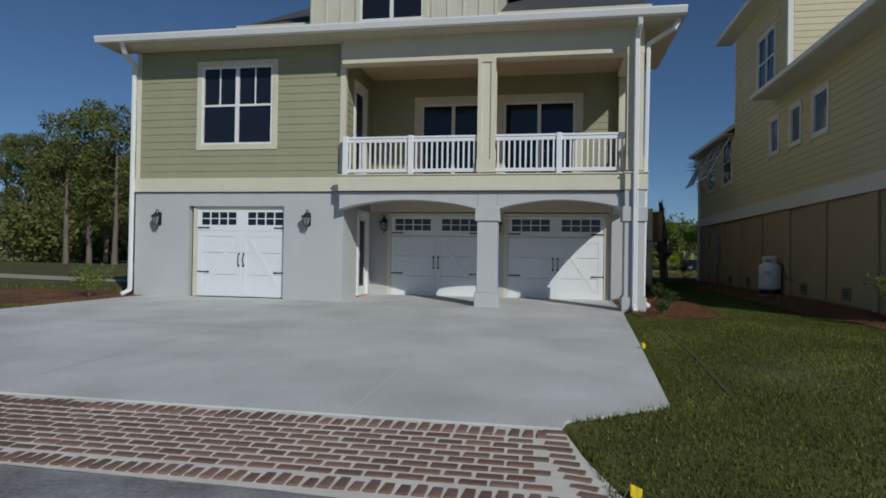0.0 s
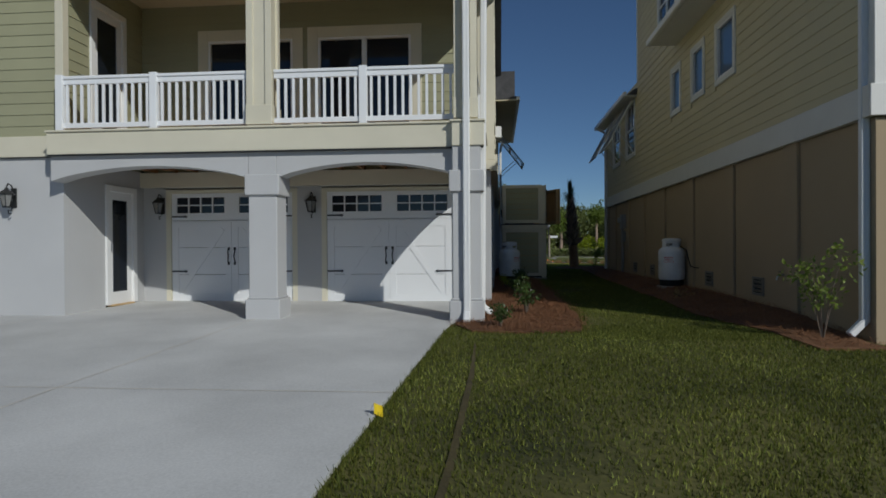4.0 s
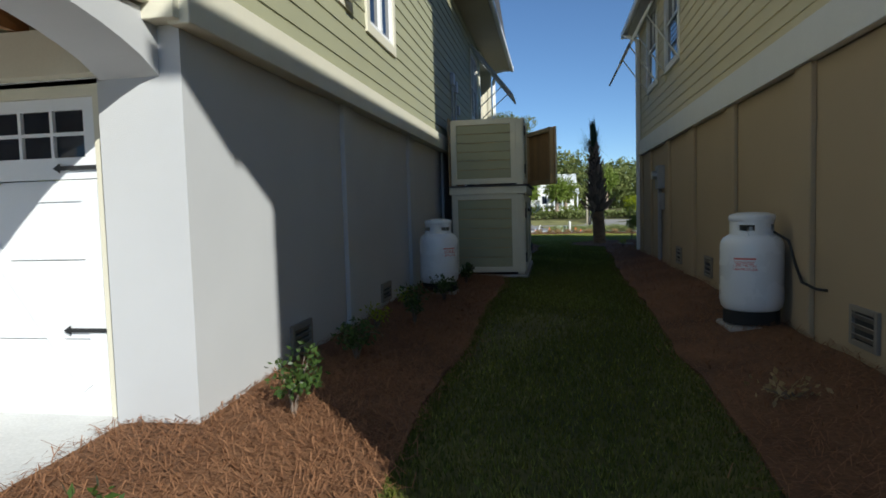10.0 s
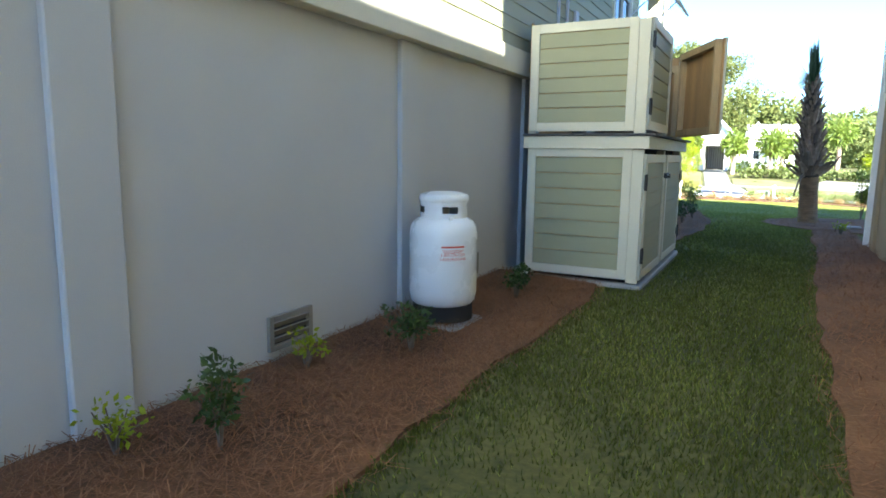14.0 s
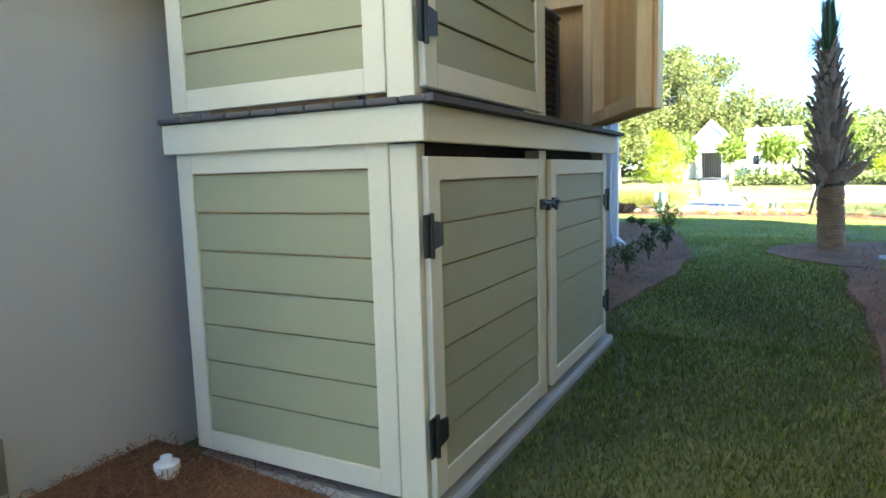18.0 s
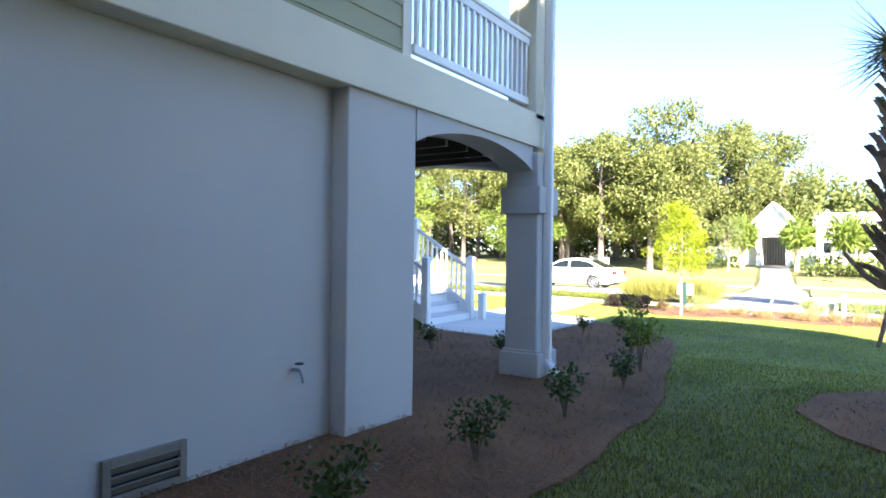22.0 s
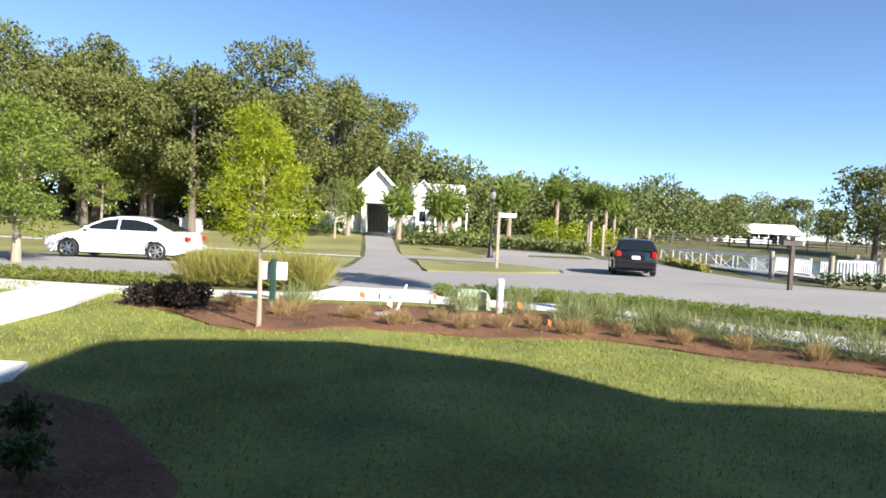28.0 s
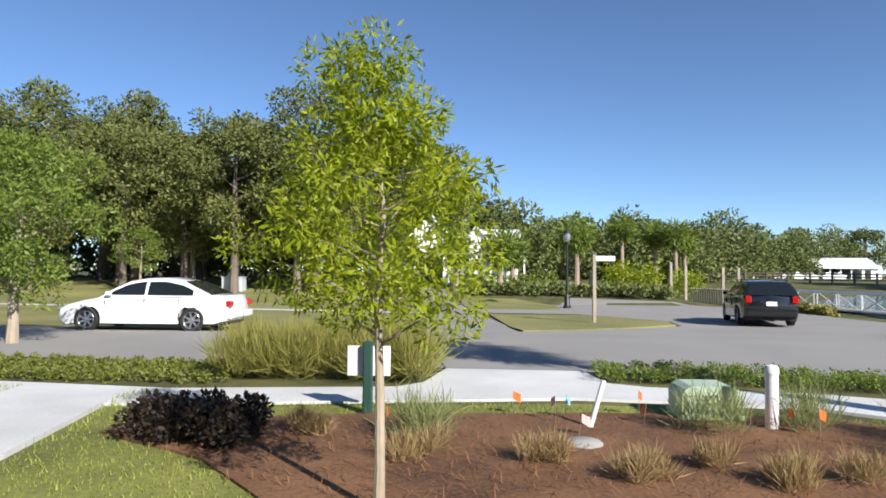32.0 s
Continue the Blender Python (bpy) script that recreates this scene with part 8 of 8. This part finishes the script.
def small_sign(x, y, w, h, top, label):
    z = ground_z(y)
    t = thing("small_sign", (x, y, z), label, "sign", "small signs")
    part("post", Mesh().box(x - 0.045, x + 0.045, y - 0.045, y + 0.045, z - 0.05, z + top, chamfer=0.012), DARKGREEN, t, "dark green square post")
    part("board", Mesh().box(x - w / 2, x + w / 2, y + 0.047, y + 0.062, z + top - 0.09 - h, z + top - 0.05, chamfer=0.004), SIGNWHITE, t, "plain white board")


small_sign(1.08, 44.66, 0.42, 0.25, 0.7, "white board on a dark green post in the bed")


def utility_box():
    x0, x1, y0, y1 = 4.03, 4.58, 44.55, 44.95
    z = ground_z(44.8)
    t = thing("utility_box", (4.3, 44.8, z), "pale green ribbed utility box in the street bed", "utility box")
    part("plinth", Mesh().box(x0 - 0.02, x1 + 0.02, y0 - 0.02, y1 + 0.02, z - 0.03, z + 0.07, chamfer=0.01), PALEGREEN, t)
    poly = [(x0, z + 0.07), (x1, z + 0.07), (x1, z + 0.24), (x1 - 0.03, z + 0.30), (x1 - 0.09, z + 0.33), (x0 + 0.09, z + 0.33), (x0 + 0.03, z + 0.30), (x0, z + 0.24)]
    part("cover", Mesh().prism(poly, y0, y1, "y"), PALEGREEN, t)
    for k in range(3):
        part("rib", Mesh().box(x0 + 0.03, x1 - 0.03, y0 - 0.012, y0 + 0.002, z + 0.1 + 0.07 * k, z + 0.125 + 0.07 * k, chamfer=0.005), PALEGREEN, t)


utility_box()


def marker_post():
    x, y = 4.7, 44.25
    z = ground_z(y)
    t = thing("marker_post", (x, y, z), "white plastic marker post with a domed cap beside the utility box", "marker post")
    part("tube", Mesh().tube([(x, y, z - 0.05), (x, y, z + 0.52)], 0.055, 18), WHITE, t, smooth=True)
    part("cap", Mesh().lathe([(0.061, 0.5), (0.061, 0.545), (0.046, 0.57), (0.0, 0.58)], 18, (x, y, z)), WHITE, t, smooth=True)


marker_post()


def flag(x, y, material, label, h=0.3, lean=0.05, turn=0.3):
    z = ground_z(y) + 0.02
    t = thing("survey_flag", (x, y, z), label, "flag", "survey flags")
    top = (x + lean * h, y, z + h)
    part("wire", Mesh().tube([(x, y, z - 0.03), top], 0.0025, 5), STEEL, t)
    m = Mesh()
    c, s = math.cos(turn), math.sin(turn)
    for k in range(4):
        w = 0.027 * k
        m.v += [(top[0] + c * w, top[1] + s * w + 0.008 * math.sin(k * 2), top[2] - 0.012 * k), (top[0] + c * w, top[1] + s * w + 0.008 * math.sin(k * 2 + 1), top[2] - 0.075 - 0.015 * k)]
    m.f = [(2 * k, 2 * k + 2, 2 * k + 3, 2 * k + 1) for k in range(3)]
    n = len(m.v)
    m.v += [(a, b + 0.002, cc) for a, b, cc in m.v]
    m.f += [tuple(n + i for i in reversed(f)) for f in m.f]
    part("pennant", m, material, t)


for k, (x, y, col, word) in enumerate(((0.2, 3.95, YELLOW, "yellow"), (0.9, 8.7, YELLOW, "yellow"), (4.9, 41.65, YELLOW, "yellow"), (3.6, 44.3, ORANGE, "orange"), (2.47, 44.7, ORANGE, "orange"), (3.68, 44.7, ORANGE, "orange"), (4.48, 44.2, ORANGE, "orange"), (4.84, 44.15, ORANGE, "orange"), (4.95, 43.95, ORANGE, "orange"), (5.11, 42.55, ORANGE, "orange"), (1.35, 43.9, ORANGE, "orange"), (2.84, 44.35, PINK, "pink"), (2.95, 43.85, PINK, "pink"), (2.95, 44.55, BLUEPIPE, "blue"))):
    flag(x, y, col, f"small {word} survey flag on a wire", 0.1 if k < 2 else 0.19 + 0.025 * (k % 3), 0.6 if k < 2 else 0.15 - 0.1 * (k % 3), 0.4 + 0.5 * (k % 4))
lone("white_pipe", Mesh().tube([(3.1, 44.18, 0.38), (3.24, 44.24, 0.82)], 0.022, 10), WHITE, "leaning white plastic pipe in the bed", "pipe", smooth=True)
lone("stepping_slab", Mesh().box(5.95, 6.4, 32.88, 33.2, 0.44, 0.53, chamfer=0.015), PAD, "pale concrete slab lying in pine straw", "slab")
cap = thing("drain_pipe", (2.08, 23.79, 0.51), "small white plastic drain pipe with a cap in pine straw", "pipe")
part("pipe", Mesh().tube([(2.08, 23.79, 0.42), (2.08, 23.79, 0.6)], 0.05, 16), WHITE, cap, smooth=True)
part("cap", Mesh().lathe([(0.058, 0.075), (0.058, 0.105), (0.03, 0.112), (0.026, 0.14), (0.0, 0.142)], 16, (2.08, 23.79, 0.51)), WHITE, cap, smooth=True)
lone("valve_lid", Mesh().lathe([(0.0, 0.0), (0.15, 0.0), (0.15, 0.04), (0.13, 0.055), (0.0, 0.06)], 20, (2.95, 43.62, 0.40)), PAD, "round pale concrete valve lid in pine straw", "lid", smooth=True)
lone("mulch_chip", Mesh().box(0.76, 0.85, 8.55, 8.62, 0.305, 0.335, chamfer=0.012), BARK, "small dark piece of bark on the drive", "bark piece")

# ---------------------------------------------------------------- creek side
def truss(t, a, b, h, bays):
    """A white truss rail from a to b: chords, posts and crossed braces."""
    a, b = Vector(a), Vector(b)
    up = Vector((0, 0, h))
    part("bottom_chord", Mesh().tube([a, b], 0.055, 4), WHITE, t)
    part("top_chord", Mesh().tube([a + up, b + up], 0.05, 4), WHITE, t)
    for k in range(bays + 1):
        p = a.lerp(b, k / bays)
        part("post", Mesh().tube([p, p + up], 0.035, 4), WHITE, t)
    for k in range(bays):
        p, q = a.lerp(b, k / bays), a.lerp(b, (k + 1) / bays)
        part("brace", Mesh().tube([p, q + up] if k % 2 else [p + up, q], 0.03, 4), WHITE, t)


def gangway():
    t = thing("gangway", (19.3, 76, 0.0), "white timber gangway with truss rails over the creek", "gangway")
    truss(t, (19.2, 76, 0.05), (20.4, 64.6, 0.1), 0.82, 7)
    truss(t, (20.5, 76.1, 0.05), (21.7, 64.7, 0.1), 0.82, 7)
    part("deck", Mesh().add([(19.2, 76, 0.02), (20.5, 76.1, 0.02), (21.7, 64.7, 0.06), (20.4, 64.6, 0.06), (19.2, 76, 0.1), (20.5, 76.1, 0.1), (21.7, 64.7, 0.14), (20.4, 64.6, 0.14)], [(0, 1, 2, 3), (4, 7, 6, 5), (0, 4, 5, 1), (1, 5, 6, 2), (2, 6, 7, 3), (3, 7, 4, 0)]), OLDPOST, t, "grey weathered deck")
    d = thing("dock", (21.5, 62, 0.0), "white-railed dock platform on pilings in the creek", "dock")
    part("deck", Mesh().box(20.4, 24.4, 60.0, 64.4, 0.06, 0.2, chamfer=0.02), OLDPOST, d, "grey weathered deck")
    for (ax, ay), (bx, by), n in (((20.45, 64.3), (20.45, 61.6), 18), ((20.6, 60.05), (24.3, 60.05), 26), ((24.3, 60.1), (24.3, 64.3), 24), ((20.45, 60.9), (20.45, 60.1), 6)):
        rail = part("rail", Mesh().tube([(ax, ay, 1.02), (bx, by, 1.02)], 0.045, 4), WHITE, d, "white rail")
        part("low_rail", Mesh().tube([(ax, ay, 0.3), (bx, by, 0.3)], 0.035, 4), WHITE, rail)
        for k in range(n + 1):
            s = k / n
            px, py = ax + (bx - ax) * s, ay + (by - ay) * s
            part("picket", Mesh().box(px - 0.018, px + 0.018, py - 0.018, py + 0.018, 0.25, 1.0), WHITE, rail)
    for px, py in ((20.3, 64.5), (20.3, 60.0), (22.4, 59.9), (24.5, 59.9), (24.5, 64.5)):
        part("piling", Mesh().tube([(px, py, -0.6), (px, py, 1.25)], 0.11, 10), OLDPOST, d, smooth=True)


gangway()


def creek_bits():
    z = ground_z(53)
    p = thing("lane_post", (14.45, 53, z), "dark square post with a small flat sign at the lane's edge", "post")
    part("post", Mesh().box(14.39, 14.51, 52.94, 53.06, z - 0.05, z + 1.35, chamfer=0.01), FENCEWOOD, p)
    part("plate", Mesh().box(14.15, 14.75, 52.96, 53.04, z + 1.35, z + 1.5, chamfer=0.01), FENCEWOOD, p)
    for x, y in ((15.4, 80.0), (16.35, 80.0), (18.6, 79.6), (19.75, 80)):
        z = ground_z(y, x)
        lone("timber_post", Mesh().box(x - 0.09, x + 0.09, y - 0.09, y + 0.09, z - 0.1, z + 2.25, chamfer=0.02), OLDPOST, "tall weathered timber post beside the hedge", "post", group="timber posts")
    t = thing("garden_fence", (16.6, 77, 0), "low grey picket fence along the creek garden", "fence")
    for k in range(22):
        x, y = 16.4 + 0.08 * k, 79.0 - 0.16 * k
        z = ground_z(y, x)
        part("picket", Mesh().box(x - 0.03, x + 0.03, y - 0.03, y + 0.03, z, z + 0.95), OLDPOST, t)
    part("rail", Mesh().tube([(16.4, 79.0, 0.8), (18.1, 75.6, 0.8)], 0.03, 4), OLDPOST, t)
    f = thing("far_fence", (24, 112, 0.8), "dark post-and-rail fence along the far bank", "fence")
    for k in range(34):
        x, y = 26 + 2.2 * k, 109 - 0.25 * k
        z = ground_z(y, x)
        part("post", Mesh().box(x - 0.08, x + 0.08, y - 0.08, y + 0.08, z - 0.1, z + 1.25), FENCEWOOD, f)
    for h in (0.45, 0.8, 1.12):
        part("rail", Mesh().tube([(26, 109, ground_z(109, 26) + h), (62, 104.9, ground_z(104.9, 62) + h), (98.6, 100.75, ground_z(100.75, 98) + h)], 0.06, 4), FENCEWOOD, f)
    # grey service box on the park lawn
    z = ground_z(80)
    g = thing("service_cabinet", (-13.8, 80, z), "grey service cabinet on the park lawn", "cabinet")
    part("body", Mesh().box(-14.4, -13.0, 79.7, 80.6, z - 0.05, z + 0.9, chamfer=0.04), CONDUIT, g)
    part("lid", Mesh().box(-14.44, -12.96, 79.66, 80.64, z + 0.9, z + 0.97, chamfer=0.02), CONDUIT, g)


creek_bits()


# ---------------------------------------------------------------- buildings beyond the park
def gable_house(name, x0, x1, y0, y1, z0, eave, ridge, wall, roof, label, over=0.35, axis="y"):
    """A house with a gable roof; axis is the ridge's direction."""
    t = thing(name, ((x0 + x1) / 2, y0, z0), label, "building")
    xm, ym = (x0 + x1) / 2, (y0 + y1) / 2
    w = Mesh()
    if axis == "y":
        w.prism([(x0, z0 - 0.2), (x1, z0 - 0.2), (x1, eave), (xm, ridge - 0.1), (x0, eave)], y0, y1, "y")
    else:
        w.prism([(y0, z0 - 0.2), (y1, z0 - 0.2), (y1, eave), (ym, ridge - 0.1), (y0, eave)], x0, x1, "x")
    part("wall", w, wall, t)
    for s in (-1, 1):
        if axis == "y":
            e = xm + s * ((x1 - x0) / 2 + over)
            ez = eave - (ridge - eave) * over / ((x1 - x0) / 2)
            part("roof", Mesh().prism([(xm, ridge), (e, ez), (e, ez + 0.12), (xm, ridge + 0.14)], y0 - over, y1 + over, "y"), roof, t)
            part("barge_board", Mesh().prism([(xm, ridge - 0.14), (e, ez - 0.16), (e, ez + 0.13), (xm, ridge + 0.15)], y0 - over - 0.04, y0 - over - 0.004, "y"), WHITE, t)
        else:
            e = ym + s * ((y1 - y0) / 2 + over)
            ez = eave - (ridge - eave) * over / ((y1 - y0) / 2)
            part("roof", Mesh().prism([(ym, ridge), (e, ez), (e, ez + 0.12), (ym, ridge + 0.14)], x0 - over, x1 + over, "x"), roof, t)
    return t


def gatehouse():
    z = ground_z(85)
    t = gable_house("gatehouse", -2.0, 0.6, 85.2, 91.0, 3.45, 4.7, 6.05, WHITEBOARD, SHINGLE_PALE, "white gabled gatehouse with an open passage at the path's end", 0.35)
    for x0, x1 in ((-2.0, -1.62), (0.22, 0.6)):
        for y0 in (85.2, 90.6):
            part("pier", Mesh().box(x0, x1, y0, y0 + 0.4, z - 0.1, 3.26, chamfer=0.01), WHITEBOARD, t)
        part("passage_wall", Mesh().box(x0 + 0.06, x1 - 0.06, 85.6, 90.6, z - 0.1, 3.26), TRIMWHITE, t)
    part("lintel", Mesh().box(-2.04, 0.64, 85.16, 91.0, 3.26, 3.5, chamfer=0.01), WHITEBOARD, t)
    for k in range(9):
        part("bar", Mesh().tube([(-1.55 + 0.21 * k, 87.4, z), (-1.55 + 0.21 * k, 87.4, 3.2)], 0.02, 6), BLACKIRON, t, "dark iron gate bar")
    part("back_gate", Mesh().box(-1.62, 0.22, 90.2, 90.3, z, 3.26), CONDUIT, t, "grey boarded gate")
    for k in range(7):
        zz = 3.75 + 0.19 * k
        h = min(1.3, (6.0 - zz) / 1.35 * 1.3)
        part("board", Mesh().box(-0.7 - h, -0.7 + h, 85.186, 85.198, zz, zz + 0.16), WHITEBOARD, t)
    for nm, x0, x1 in (("gate_wing", -5.6, -2.1), ("gate_wing", 0.7, 2.4)):
        w = thing(nm, ((x0 + x1) / 2, 86, z), "low white screen wall with a pale cap beside the gatehouse", "wall")
        part("wall", Mesh().box(x0, x1, 86.0, 86.2, z - 0.1, z + 1.5), WHITEBOARD, w)
        part("cap", Mesh().box(x0 - 0.04, x1 + 0.04, 85.9, 86.3, z + 1.5, z + 1.62, chamfer=0.02), WHITE, w)


gatehouse()


def far_house():
    t = gable_house("park_house", 2.0, 6.6, 94.6, 101, 1.0, 4.4, 5.75, WHITEBOARD, SHINGLE_PALE, "white park house with pale metal roofs among palms", 0.4, "x")
    part("gable_front", Mesh().prism([(2.0, 1.0), (3.7, 1.0), (3.7, 4.7), (2.85, 5.75), (2.0, 4.7)], 93.8, 95.0, "y"), WHITEBOARD, t)
    for s in (-1, 1):
        part("gable_roof", Mesh().prism([(2.85, 5.85), (2.85 + s * 1.15, 4.42), (2.85 + s * 1.15, 4.54), (2.85, 5.98)], 93.5, 95.4, "y"), SHINGLE_PALE, t)
    part("porch_roof", Mesh().prism([(92.4, 3.1), (94.7, 3.75), (94.7, 3.87), (92.4, 3.22)], 3.9, 7.2, "x"), SHINGLE_PALE, t, "pale porch roof")
    for x in (4.1, 5.1, 6.1, 7.0):
        part("porch_post", Mesh().box(x - 0.07, x + 0.07, 92.6, 92.74, 1.0, 3.12), WHITE, t)
    for x in (2.85, 4.7, 5.8):
        w = part("window", Mesh().box(x - 0.35, x + 0.35, 93.76 if x < 3 else 94.56, 93.79 if x < 3 else 94.59, 1.9, 3.0), WHITE, t, "white window frame")
        part("pane", Mesh().box(x - 0.29, x + 0.29, 93.74 if x < 3 else 94.54, 93.755 if x < 3 else 94.555, 1.96, 2.94), GLASS, w)


far_house()


def boat_shed():
    z = ground_z(150, 68)
    t = thing("boat_shed", (68, 150, z), "long open boat shed with a pale roof beyond the creek", "shed")
    part("roof", Mesh().prism([(148.0, z + 1.75), (151.5, z + 3.5), (155, z + 1.9), (155, z + 2.05), (151.5, z + 3.7), (148.0, z + 1.95)], 62.3, 73.0, "x"), SHINGLE_PALE, t)
    part("back_wall", Mesh().box(62.8, 72.5, 153.8, 154.0, z - 0.1, z + 2.0), FENCEWOOD, t)
    part("end_wall", Mesh().box(70.2, 73.4, 148.4, 153.8, z - 0.1, z + 2.3), WHITEBOARD, t)
    part("dark_door", Mesh().box(70.6, 71.5, 148.3, 148.38, z, z + 1.5), DARKROOM, t)
    for k in range(5):
        part("post", Mesh().box(62.9 + 1.8 * k - 0.09, 62.9 + 1.8 * k + 0.09, 148.4, 148.58, z - 0.1, z + 1.9), WHITE, t)
    z = ground_z(148, 52)
    h = gable_house("far_white_house", 49.5, 51.4, 150, 156, z, z + 3.6, z + 4.9, WHITEBOARD, SHINGLE_PALE, "small tall white house among far trees", 0.2)
    part("window", Mesh().box(50.2, 50.7, 149.9, 149.96, z + 2.2, z + 3.0), GLASS, h)
    r = random.Random(77)
    for k in range(7):
        x, y = 46 + 2.6 * k + r.uniform(-0.5, 0.5), 138 + r.uniform(-2, 2)
        zz = ground_z(y, x)
        m = Mesh().prism([(x - 1.1, zz + 0.5), (x - 0.8, zz + 0.05), (x + 0.8, zz + 0.05), (x + 1.0, zz + 0.6), (x + 0.3, zz + 0.7), (x + 0.1, zz + 1.1), (x - 0.4, zz + 1.1), (x - 0.5, zz + 0.65)], y - 0.5, y + 0.5, "y")
        lone("stored_boat", m, WHITE, "small white boat stored ashore", "boat", group="stored boats")


boat_shed()
